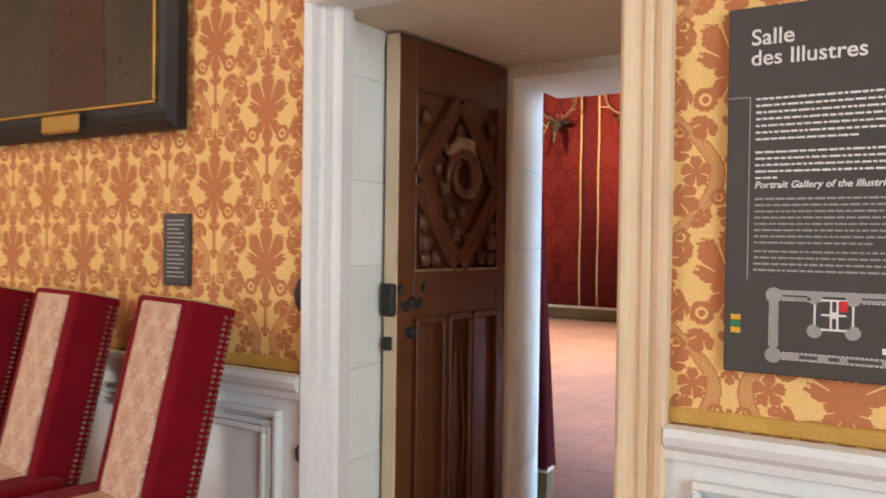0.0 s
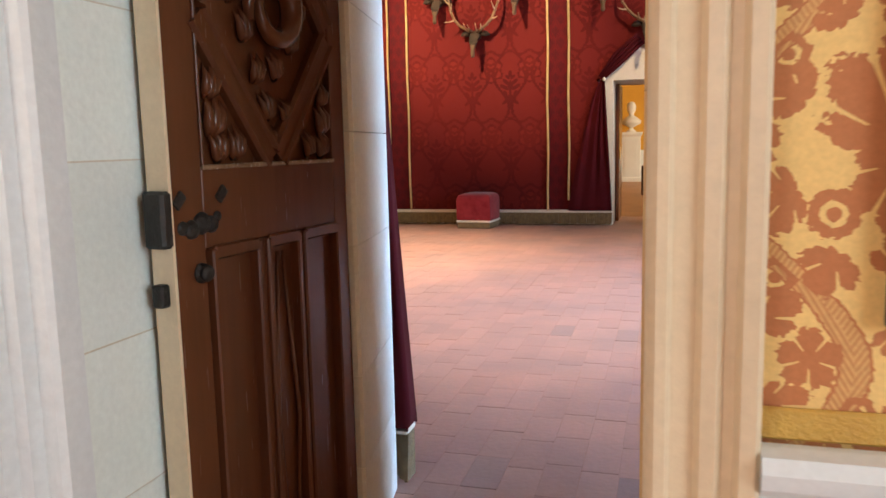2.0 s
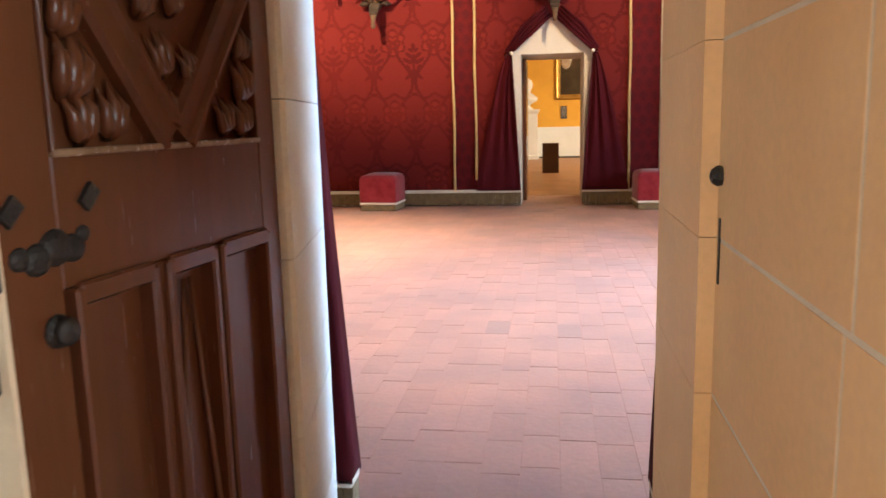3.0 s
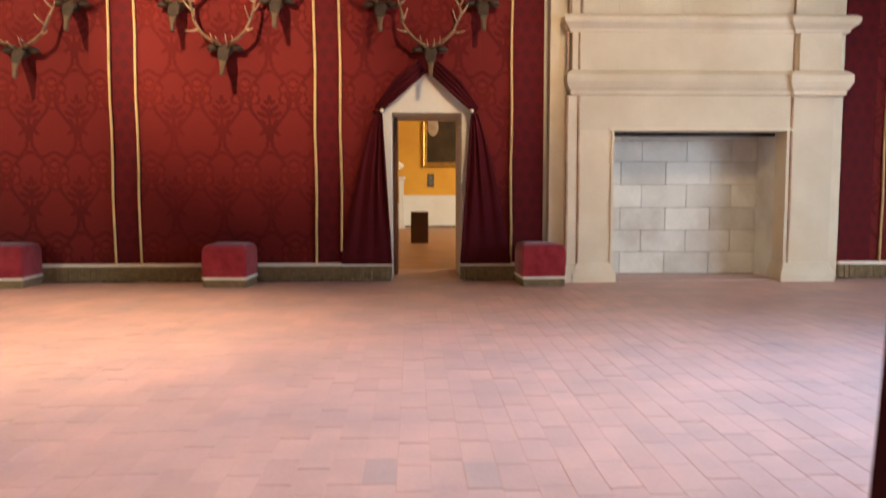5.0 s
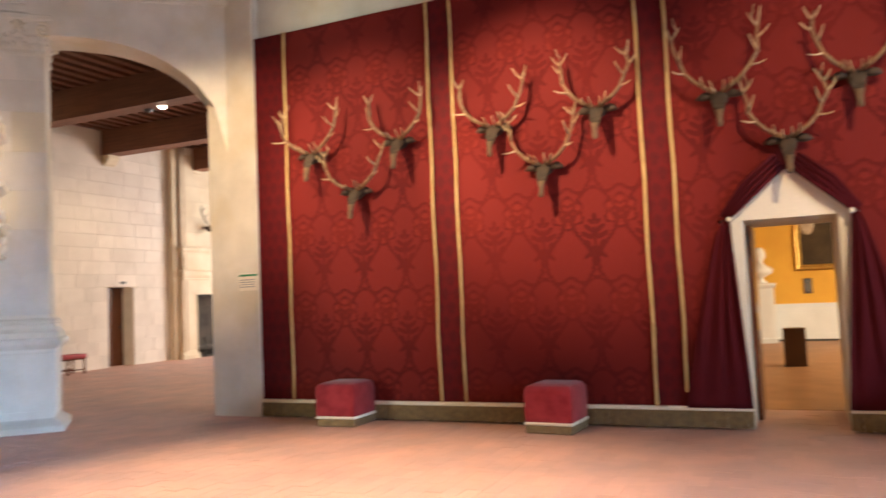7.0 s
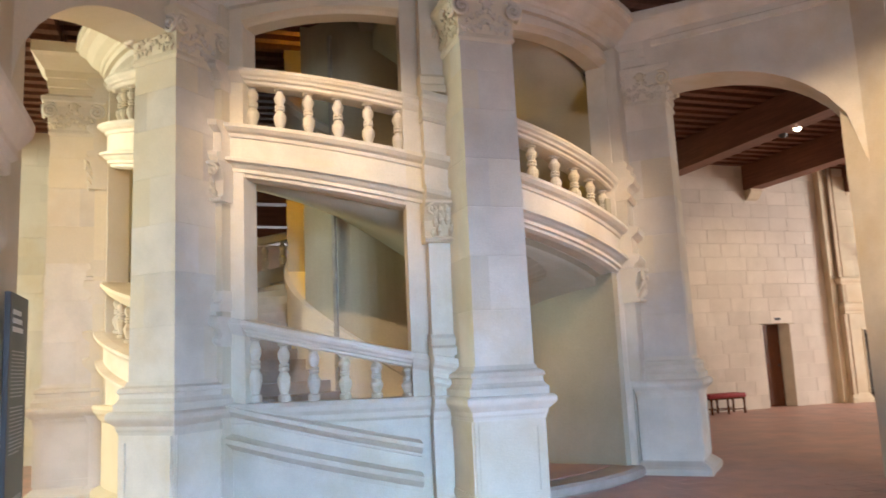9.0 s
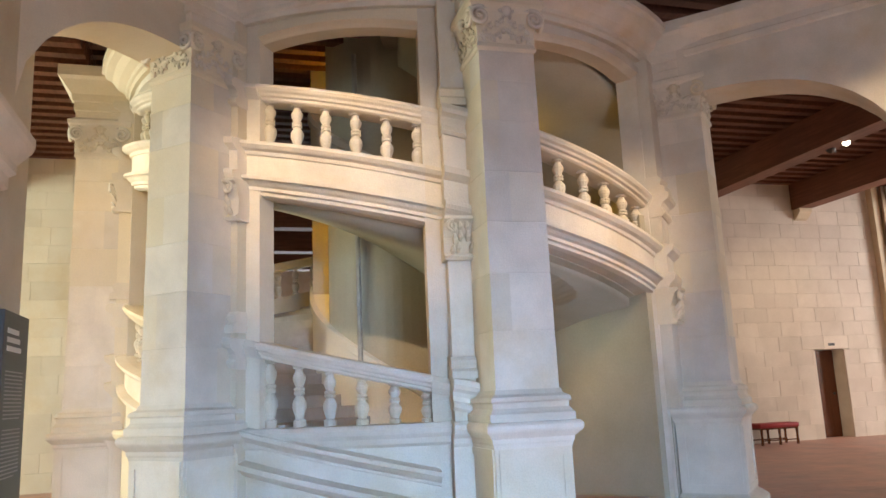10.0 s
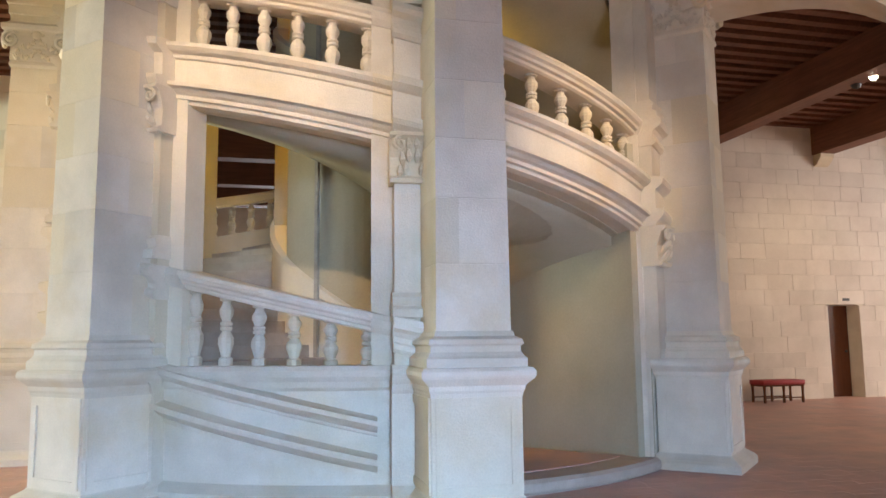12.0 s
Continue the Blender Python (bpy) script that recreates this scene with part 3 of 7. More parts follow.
def sweep(bm, prof, a0, a1, lift=None, step=2.0):
    """Sweep a closed (r, z) section round the stair axis; lift(angle) raises it."""
    n = max(2, int(abs(a1 - a0) / step) + 1)
    loops = []
    for i in range(n + 1):
        a = a0 + (a1 - a0) * i / n
        dz = lift(a) if lift else 0.0
        loops.append([polar(a, r, z + dz) for r, z in prof])
    return rings(bm, loops)


def prism(bm, poly, y0, y1, m=None):
    """A polygon in x and z, given depth from y0 to y1."""
    m = m or Matrix()
    loops = [[m @ Vector((x, y, z)) for x, z in poly] for y in (y0, y1)]
    return rings(bm, loops)


def part(name, bm, material, parent=None, label="", smooth=False):
    bmesh.ops.recalc_face_normals(bm, faces=bm.faces)
    me = bpy.data.meshes.new(name)
    bm.to_mesh(me)
    bm.free()
    me.materials.append(material)
    if smooth:
        for p in me.polygons:
            p.use_smooth = True
    ob = new(name, me)
    ob.parent = parent
    if label:
        ob["label"] = label
    return ob


def thing(name, label, category, group="", at=None):
    ob = new(name)
    ob.empty_display_size = 0.1
    if at is not None:
        ob.matrix_world = at if isinstance(at, Matrix) else pose(*at)
    return tagged(ob, label, category, group)


def setting(name, bm, material, label="", category="wall"):
    return tagged(part(name, bm, material), label or name.replace("_", " "), category, kind="structure")


def fast_mesh(name, verts, faces, material, parent=None):
    me = bpy.data.meshes.new(name)
    me.from_pydata(verts, [], faces)
    me.materials.append(material)
    ob = new(name, me)
    ob.parent = parent
    return ob


def mesh_of(bm, material, name="piece"):
    bmesh.ops.recalc_face_normals(bm, faces=bm.faces)
    me = bpy.data.meshes.new(name)
    bm.to_mesh(me)
    bm.free()
    me.materials.append(material)
    return me


def piece(name, me, m, parent, scale=(1, 1, 1)):
    ob = new(name, me)
    ob.parent = parent
    ob.matrix_basis = m @ Matrix.Diagonal((*scale, 1))
    return ob

# ---- floors, walls and ceilings ----
X0, X1, Y0, Y1 = -30.0, 8.0, -8.0, 26.0
floor = setting("floor", boxed(X0, X1, Y0, Y1, -0.3, -0.003), GROUT, "worn pink terracotta tile floor of the cross halls", "floor")

DOOR_L, DOOR_R, DOOR_H = -1.62, -0.775, 1.98


# south wall of the east hall: panelled gallery on one side, stone hall on the other
bm = boxed(XE, -1.70, 2.06, YS, 0, TOP)
box(bm, -0.74, X1, 2.06, YS, 0, TOP)
box(bm, -1.70, -0.74, 2.06, YS, DOOR_H + 0.02, TOP)
setting("wall_south", bm, STONE, "pale limestone wall with a door passage", "wall")
# splayed stone jamb behind the door leaf
jamb = tagged(part("trim_jamb", boxed(-1.72, -1.63, 3.035, YS + 0.002, 0, DOOR_H + 0.01), JOINT), "stone door jamb, pale with daylight in its colour", "door jamb", kind="structure")
FLAT = Matrix(((1, 0, 0, 0), (0, 0, 1, 0), (0, 1, 0, 0), (0, 0, 0, 1)))
for z0, z1 in ((0.0, 0.29), (0.29, 0.56), (0.56, 0.93), (0.93, 1.24), (1.24, 1.58), (1.58, DOOR_H + 0.02)):
    bm = prism(bm_new(), [(-1.70, 3.03), (-1.545, 3.03), (-1.535, 3.036), (DOOR_L, YS + 0.001), (DOOR_L - 0.004, YS + 0.005), (-1.70, YS + 0.005)], z0 + 0.0012, z1 - 0.0012, FLAT)
    part("stone_block", bm, STONE_DAYLIT, jamb)
bm = boxed(-1.545, -0.74, 3.03, YS, 1.93, DOOR_H + 0.02)
tagged(part("trim_lintel", bm, STONE_DAYLIT), "stone door lintel, pale with daylight in its colour", "lintel", kind="structure")
# north wall with the curtained door, fireplace recess left open
bm = boxed(XE, -1.46, YN, YN + 1.25, 0, TOP)
box(bm, -0.62, 1.13, YN, YN + 1.25, 0, TOP)
box(bm, -1.46, -0.62, YN, YN + 1.25, 2.03, TOP)
box(bm, 1.13, 3.27, YN + 0.85, YN + 1.25, 0, TOP)
box(bm, 1.13, 3.27, YN, YN + 0.85, 1.95, TOP)
box(bm, 3.27, X1, YN, YN + 1.25, 0, TOP)
setting("wall_north", bm, STONE, "pale limestone hall wall behind crimson hangings", "wall")
# end of the east hall with a tall window opening
def end_wall(name, horizontal, at, c, wc=None, z0=0.9, z1=5.0):
    wc = c if wc is None else wc
    lo, hi, w0, w1 = c - HALL - 0.3, c + HALL + 0.3, wc - 1.5, wc + 1.5
    bm = bm_new()
    for a, b, p, q in ((lo, w0, 0, TOP), (w1, hi, 0, TOP), (w0, w1, 0, z0), (w0, w1, z1, TOP)):
        if horizontal:
            box(bm, a, b, at - 0.3, at + 0.3, p, q)
        else:
            box(bm, at - 0.3, at + 0.3, a, b, p, q)
    w = setting(name, bm, STONE, "pale limestone end wall with a tall window", "wall")
    g = bm_new()
    f = bm_new()
    for k in range(3):
        a = w0 + (w1 - w0) * k / 2
        if horizontal:
            box(f, a - 0.06, a + 0.06, at - 0.08, at + 0.08, z0, z1)
        else:
            box(f, at - 0.08, at + 0.08, a - 0.06, a + 0.06, z0, z1)
    for k in range(4):
        z = z0 + (z1 - z0) * k / 3
        if horizontal:
            box(f, w0, w1, at - 0.05, at + 0.05, z - 0.04, z + 0.04)
        else:
            box(f, at - 0.05, at + 0.05, w0, w1, z - 0.04, z + 0.04)
    fr = part("window_frame", f, STONE, w)
    return w


end_wall("wall_east_end", False, X1, CY, 6.6, 0.7, 3.5)
end_wall("wall_west_end", False, X0, CY)
end_wall("wall_south_end", True, Y0, CX)
end_wall("wall_north_end", True, Y1, CX)
setting("wall_north_arm_east", boxed(XE, XE + 1.0, YN + 1.25, Y1, 0, TOP), STONE)
setting("wall_south_arm_east", boxed(XE, XE + 1.0, Y0, 2.06, 0, TOP), STONE)
bm = boxed(XW - 1.0, XW - 0.035, YN - 0.05, 18.50, 0, TOP)
box(bm, XW - 1.0, XW - 0.035, 19.32, 21.33, 0, TOP)
box(bm, XW - 1.0, XW - 0.035, 18.50, 19.32, 2.03, TOP)
box(bm, XW - 1.0, XW - 0.035, 23.47, Y1, 0, TOP)
box(bm, XW - 1.0, XW - 0.035, 21.33, 23.47, 1.95, TOP)
wall_w = setting("wall_north_arm_west", bm, JOINT, "coursed limestone block wall", "wall")
wall_sw = setting("wall_south_arm_west", boxed(XW - 1.0, XW - 0.035, Y0, YS, 0, TOP), JOINT, "coursed limestone block wall", "wall")
setting("wall_west_arm_north", boxed(X0, XW - 1.0, YN - 0.2, YN + 0.8, 0, TOP), STONE)
setting("wall_west_arm_south", boxed(X0, XW - 1.0, YS - 0.8, YS, 0, TOP), STONE)

# ceiling: boards, joists and deep beams, one mesh
def joists(name, x0, x1, y0, y1, beams_along_x, mat, spacing=0.33, beam_at=(), depth=0.62, top=TOP):
    bm = boxed(x0, x1, y0, y1, top + 0.22, top + 0.5)
    if beams_along_x:
        y = y0 + 0.1
        while y < y1:
            box(bm, x0, x1, y, y + 0.15, top, top + 0.22)
            y += spacing
        for x in beam_at:
            box(bm, x - 0.2, x + 0.2, y0, y1, top - depth, top)
    else:
        x = x0 + 0.1
        while x < x1:
            box(bm, x, x + 0.15, y0, y1, top, top + 0.22)
            x += spacing
        for y in beam_at:
            box(bm, x0, x1, y - 0.2, y + 0.2, top - depth, top)
    return setting(name, bm, mat, "dark oak ceiling of joists on deep beams", "ceiling")


joists("ceiling_east_arm", XE, X1 + 0.3, YS - 0.1, YN + 0.1, True, BEAM_Y, beam_at=(-5.2, -2.2, 0.8, 3.8))
joists("ceiling_north_arm", XW - 0.1, XE + 0.1, YN + 0.1, Y1 + 0.3, False, BEAM_X, beam_at=(15.5, 18.55, 21.6, 24.6))
joists("ceiling_south_arm", XW - 0.1, XE + 0.1, Y0 - 0.3, YS - 0.1, False, BEAM_X, beam_at=(1.2, -1.9, -5.0))
joists("ceiling_west_arm", X0 - 0.3, XW, YS - 0.1, YN + 0.1, True, BEAM_Y, beam_at=(-19.8, -22.8, -25.8))
joists("ceiling_crossing", XW, XE, YS - 0.1, YN + 0.1, False, BEAM_X, top=TOP + 0.25)

# corner blocks next to the crossing
for name, x0, x1, y0, y1 in (("trim_pier_northeast", XE - 0.02, -7.22, YN - 0.14, YN), ("trim_pier_northeast_return", XE - 0.02, XE, YN, YN + 0.9)):
    tagged(part(name, boxed(x0, x1, y0, y1, 0, TOP - 0.02), STONE), "pale limestone corner pier", "pier", kind="structure")
bm = boxed(-8.22, -6.0, YS, YS + 0.20, 0, TOP - 0.02)
tagged(part("trim_pier_southeast", bm, STONE), "pale limestone corner pier with mouldings", "pier", kind="structure")
chimney = tagged(part("trim_chimney_south", boxed(-6.92, -4.3, YS + 0.20, YS + 0.27, 0, TOP - 0.02), STONE), "pale limestone chimney breast with moulded cornices", "chimney breast", kind="structure")
for z, x0, prof in ((2.08, -6.90, [(0.0, 0.0), (0.02, 0.02), (0.02, 0.09), (0.06, 0.12), (0.06, 0.20), (0.09, 0.24), (0.11, 0.30), (0.11, 0.36), (0.0, 0.38)]),
                    (2.88, -7.30, [(0.0, 0.0), (0.03, 0.02), (0.03, 0.10), (0.08, 0.14), (0.08, 0.20), (0.13, 0.26), (0.18, 0.32), (0.20, 0.37), (0.20, 0.43), (0.0, 0.46)])):
    y = YS + 0.19
    loops = [[(x0 - pr, y - 0.1, z + h), (-4.3 + pr, y - 0.1, z + h), (-4.3 + pr, y + 0.08 + pr * 0.7, z + h), (x0 - pr, y + 0.08 + pr * 0.7, z + h)] for pr, h in prof]
    part("cornice", rings(bm_new(), loops), STONE, chimney, "moulded limestone cornice")
part("narrow_pilaster", boxed(-7.28, -6.92, YS + 0.20, YS + 0.235, 0, 2.9), STONE, chimney)


# ---- the great staircase ----
SLOPE, SEP, DRUM_TOP = -0.0150, 2.70, 5.76


def rail2(a):
    return 4.66 + SLOPE * (a + 34.8)


def rail1(a):
    return rail2(a) - SEP


stair = thing("spiral_staircase", "pale carved limestone double spiral staircase with balustrades", "staircase", at=(CX, CY, 0))
INV = Matrix.Translation((-CX, -CY, 0))


def stair_part(name, bm, mat, parent=stair, label="", smooth=False):
    bmesh.ops.transform(bm, matrix=INV, verts=bm.verts)
    return part(name, bm, mat, parent, label, smooth)


RAIL = [(3.46, -0.13), (3.42, -0.17), (3.67, -0.17), (3.695, -0.155), (3.70, -0.13), (3.735, -0.12), (3.745, -0.095), (3.775, -0.075), (3.79, -0.045), (3.775, -0.012), (3.70, 0.0), (3.44, 0.0), (3.46, -0.03)]
STRING = [(3.46, -1.22), (3.64, -1.22), (3.70, -1.20), (3.70, -1.165), (3.735, -1.155), (3.735, -1.12), (3.765, -1.10), (3.79, -1.07), (3.83, -1.055), (3.83, -1.02), (3.735, -1.0), (3.735, -0.79), (3.76, -0.78), (3.77, -0.745), (3.82, -0.725), (3.855, -0.69), (3.855, -0.655), (3.74, -0.635), (3.46, -0.635)]
BAND = [(3.70, -1.36), (3.755, -1.355), (3.765, -1.31), (3.82, -1.285), (3.88, -1.24), (3.885, -1.19), (3.76, -1.16), (3.76, -1.02), (3.785, -1.01), (3.79, -0.985), (3.84, -0.96), (3.895, -0.92), (3.895, -0.88), (3.70, -0.85)]


def baluster_mesh(h):
    k = h / 0.5
    prof = [(0.072, 0.0), (0.072, 0.05), (0.046, 0.062), (0.056, 0.09), (0.080, 0.15), (0.078, 0.19), (0.040, 0.240), (0.062, 0.248), (0.062, 0.268), (0.046, 0.274), (0.062, 0.281),
            (0.062, 0.298), (0.040, 0.306), (0.070, 0.355), (0.072, 0.385), (0.044, 0.425), (0.042, 0.445), (0.070, 0.452), (0.070, 0.5)]
    me = mesh_of(lathe(bm_new(), [(r * 0.86, z * k) for r, z in prof], 10), STONE, "baluster")
    return me


BAL = baluster_mesh(0.5)


def balusters(rail, a0, a1, n, parent, foot=None):
    for i in range(n):
        a = a0 + 0.5 + (a1 - a0 - 1.0) * i / (n - 1)
        z1 = rail(a) - 0.13
        z0 = rail(a) - 0.66 if foot is None else foot
        if z1 - z0 < 0.1:
            continue
        p = polar(a, 3.57, z0)
        piece("baluster", BAL, Matrix.Translation((p.x - CX, p.y - CY, z0)) @ pose(0, 0, 0, 0, 0, a), parent, (1.1, 1.0, (z1 - z0) / 0.5))


HALFW = 13.2
for k in range(8):
    mid = -67.5 + 45 * k
    mid = mid if mid <= 180 else mid - 360
    a0, a1 = mid - HALFW, mid + HALFW + (2.6 if mid in (22.5, -157.5) else 0.0)
    e0, e1 = mid - 22.5, mid + 22.5
    # solid jambs and flat arch of the drum
    for s0, s1 in ((e0, a0), (a1, e1)):
        stair_part("drum_pier", sweep(bm_new(), [(3.46, 0), (3.72, 0), (3.72, DRUM_TOP), (3.46, DRUM_TOP)], s0, s1, step=3), STONE)
    bm = bm_new()
    loops = []
    for i in range(13):
        a = a0 + (a1 - a0) * i / 12
        zb = 5.145 + 0.05 * (1 - min(1.0, abs(a - mid) / HALFW) ** 2)
        loops.append([polar(a, r, z) for r, z in ((3.46, zb), (3.66, zb), (3.70, zb + 0.03), (3.76, zb + 0.05), (3.76, zb + 0.13), (3.72, zb + 0.15), (3.72, DRUM_TOP), (3.46, DRUM_TOP))])
    stair_part("flat_arch", rings(bm, loops), STONE)
    # entablature ring from pillar to pillar
    stair_part("entablature", sweep(bm_new(), [(3.70, 5.36), (3.79, 5.36), (3.80, 5.42), (3.83, 5.43), (3.84, 5.47), (3.93, 5.52), (4.00, 5.60), (4.08, 5.64), (4.10, 5.68), (4.13, 5.69), (4.13, 5.77), (3.70, 5.78)], e0, e1, step=5), STONE)
    # flights that show in this bay, by the half turn
    first = mid if -90 < mid < 90 else (mid - 180 if mid > 0 else mid + 180)
    shift = mid - first

    def r_up(a, s=shift, up=0.10 if first == 22.5 else 0.0):
        return rail2(a - s) + up

    def r_low(a, s=shift):
        return rail1(a - s)

    if first > -60:
        flights = [r_up] if first > 0 else [r_up, r_low]
    else:
        flights = [r_up, r_low]
    for rail in flights:
        ground = rail is r_low and first > -45
        if rail(mid) - 0.6 > 4.9:
            continue
        stair_part("hand_rail", sweep(bm_new(), RAIL, a0 - 0.2, a1 + 0.2, rail), STONE)
        for s0, s1 in ((e0 + 2.0, e0 + 7.0), (e1 - 6.6, e1 - 1.6)):      # rail returns on the pilaster strips
            stair_part("rail_block", sweep(bm_new(), [(3.6, -0.30), (3.89, -0.30), (3.92, -0.27), (3.92, -0.23), (3.885, -0.21), (3.885, -0.17), (3.91, -0.13), (3.97, -0.10), (3.985, -0.06), (3.97, -0.01), (3.93, 0.0), (3.6, 0.0)], s0, s1, rail), STONE)
        for s0, s1 in ((e0 + 6.6, a0), (a1, e1 - 6.2)):
            stair_part("rail_return", sweep(bm_new(), [(3.6, -0.17), (3.73, -0.17), (3.765, -0.12), (3.79, -0.06), (3.765, -0.01), (3.7, 0.0), (3.6, 0.0)], s0, s1, rail), STONE)
        if ground:
            stair_part("string_course", sweep(bm_new(), BAND, a0 - 4.8, a1 + 0.8, rail), STONE)
            balusters(rail, a0, a1, 6, stair, 1.13)
        else:
            stair_part("string_course", sweep(bm_new(), STRING, a0 - 0.2, a1 + 0.2, rail), STONE)
            for s0, s1 in ((e0 + 2.0, e0 + 7.0), (e1 - 6.6, e1 - 1.6)):
                stair_part("string_block", sweep(bm_new(), [(3.6, -1.16), (3.88, -1.16), (3.90, -1.12), (3.95, -1.08), (3.97, -1.04), (3.97, -1.0), (3.89, -0.98), (3.89, -0.78), (3.92, -0.76), (3.97, -0.72), (3.98, -0.66), (3.89, -0.64), (3.6, -0.63)], s0, s1, rail), STONE)
            for s0, s1 in ((e0 + 6.6, a0 - 0.2), (a1 + 0.2, e1 - 6.2)):
                stair_part("string_return", sweep(bm_new(), STRING, s0, s1, rail), STONE)
            balusters(rail, a0, a1, 6, stair)
    # podium wall below the lowest flight
    if first > -60 and first < 0 or first < -60:
        top = 1.13
        prof = [(3.46, 0), (3.86, 0), (3.86, 0.09), (3.80, 0.13), (3.74, 0.16), (3.74, 0.92), (3.78, 0.95), (3.80, 1.0), (3.84, 1.04), (3.86, 1.09), (3.84, top), (3.46, top)]
        stair_part("podium", sweep(bm_new(), prof, a0 - 5.2, a1 + 5.2), STONE)
        for s0, s1 in ((e0 + 1.8, e0 + 7.2), (e1 - 6.8, e1 - 1.4)):
            stair_part("podium_pedestal", sweep(bm_new(), [(3.6, 0), (3.99, 0), (3.99, 0.09), (3.95, 0.13), (3.88, 0.17), (3.88, 0.90), (3.90, 0.93), (3.915, 0.98), (3.96, 1.02), (3.985, 1.06), (3.985, 1.10), (3.95, 1.13), (3.6, 1.135)], s0, s1, step=2.7), STONE)
    if first < -60:
        stair_part("spandrel_wall", sweep(bm_new(), [(3.48, 1.1), (3.71, 1.1), (3.71, 1.75), (3.48, 1.75)], a0, a1), STONE)
    # pilaster strips with small carved capitals and bases
    for c in (mid - 18.0, mid + 18.4):
        prof = [(3.70, 1.12), (3.865, 1.12), (3.865, 5.37), (3.70, 5.37)]
        st = stair_part("pilaster_strip", sweep(bm_new(), prof, c - 2.3, c + 2.3, step=2.3), STONE)
        for rail in flights:
            if rail is r_low and first > -45:
                zc = None
            else:
                zc = rail(c) - 1.13
            if zc and 2.0 < zc < 5:
                bm = bm_new()
                sweep(bm, [(3.72, zc - 0.42), (3.935, zc - 0.42), (3.955, zc - 0.39), (3.905, zc - 0.36), (3.895, zc - 0.2), (3.945, zc - 0.06), (3.995, zc - 0.03), (3.995, zc), (3.72, zc)], c - 2.9, c + 2.9, step=2.9)
                rng = random.Random(int(c * 10) + 7)
                for s in (-1, 1):
                    pts, rad = [], []
                    for i in range(16):
                        t = i / 15
                        q = 0.062 * (1 - 0.8 * t)
                        g = radians(100 - 520 * t)
                        pts.append(polar(c + s * (1.75 + math.degrees(q * math.cos(g) / 3.975)), 3.980, zc - 0.10 + q * math.sin(g)))
                        rad.append(0.018 * (1 - 0.3 * t))
                    tube(bm, pts, rad, 5)
                    for w, h in ((1.7, 0.33), (0.9, 0.30), (1.3, 0.22), (0.5, 0.19), (0.5, 0.09)):
                        e = rng.uniform(-0.12, 0.12)
                        tube(bm, [polar(c + s * w, 3.905, zc - h - 0.05), polar(c + s * (w + e), 3.940, zc - h), polar(c + s * (w + 2 * e), 3.965, zc - h + 0.05)], [0.014, 0.030, 0.010], 5)
                stair_part("pilaster_capital", bm, STONE, label="carved leaf capital")
            zb = rail(c) + 0.02
            if zb < 4.4:
                stair_part("pilaster_base", sweep(bm_new(), [(3.72, zb), (3.945, zb), (3.945, zb + 0.07), (3.895, zb + 0.10), (3.915, zb + 0.17), (3.875, zb + 0.21), (3.72, zb + 0.21)], c - 2.6, c + 2.6, step=2.6), STONE)

# steps, vaulted underside and inner parapet of both flights
STEP = 9.6
rise = -SLOPE * STEP
bm = bm_new()
n = 3
loops = []
for i in range(n + 1):
    a = radians(STEP * i / n)
    loops.append([(r * math.cos(a), r * math.sin(a), z) for r, z in ((1.28, -rise - 0.005), (3.40, -rise - 0.005), (3.40, 0), (1.28, 0))])
rings(bm, loops)
step_me = mesh_of(bm, STEP_STONE, "step")
for f in (0, 1):
    for i in range(2, 46):
        a = 33 - STEP * (i + 1)                     # the flight climbs clockwise from its foot
        z = rise * (i + 1)
        if z > 6.2:
            break
        piece("step", step_me, Matrix.Translation((0, 0, z)) @ pose(0, 0, 0, 0, 0, a + 180 * f), stair)
    # underside: a thin twisted slab
    foot = 33 + 180 * f

    def tread(a, foot=foot):
        return SLOPE * (a - foot)

    stair_part("flight_soffit", sweep(bm_new(), [(1.28, -0.29), (3.38, -0.29), (3.38, -0.12), (1.28, -0.12)], foot - 405, foot - 20, tread, 2), PLASTER_DIM, smooth=True)
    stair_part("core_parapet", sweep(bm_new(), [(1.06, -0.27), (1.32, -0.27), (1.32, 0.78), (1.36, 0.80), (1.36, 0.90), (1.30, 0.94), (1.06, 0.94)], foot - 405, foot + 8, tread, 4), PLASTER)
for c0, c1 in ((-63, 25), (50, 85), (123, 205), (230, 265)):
    stair_part("core_pier", sweep(bm_new(), [(1.05, 0), (1.31, 0), (1.31, 7.5), (1.05, 7.5)], c0, c1, step=5), PLASTER_DIM)
stair_part("core_foot", sweep(bm_new(), [(1.05, 0), (1.33, 0), (1.33, 0.3), (1.05, 0.3)], 0, 358, step=6), STONE)
for c in (-38, 52):
    bm = bm_new()
    lathe(bm, [(0.035, 0.6), (0.035, 6.0)], 6, polar(c, 1.37, 0))
    stair_part("core_shaft", bm, JOINT_DARK)
# partition closing the space under the upper flight, seen through the ground doorway
wa, wb = Vector((-11.65, 9.35, 0)), Vector((-9.66, 10.02, 0))
d = (wb - wa).normalized()
nrm = Vector((-d.y, d.x, 0))
bm = rings(bm_new(), [[wa + Vector((0, 0, z)), wb + Vector((0, 0, z)), wb + nrm * 0.25 + Vector((0, 0, z)), wa + nrm * 0.25 + Vector((0, 0, z))] for z in (0, 3.4)])
stair_part("under_stair_wall", bm, PLASTER_DIM)
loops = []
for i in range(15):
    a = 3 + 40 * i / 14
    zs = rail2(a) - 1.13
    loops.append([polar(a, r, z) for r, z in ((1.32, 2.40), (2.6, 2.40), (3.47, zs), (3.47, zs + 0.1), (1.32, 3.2))])
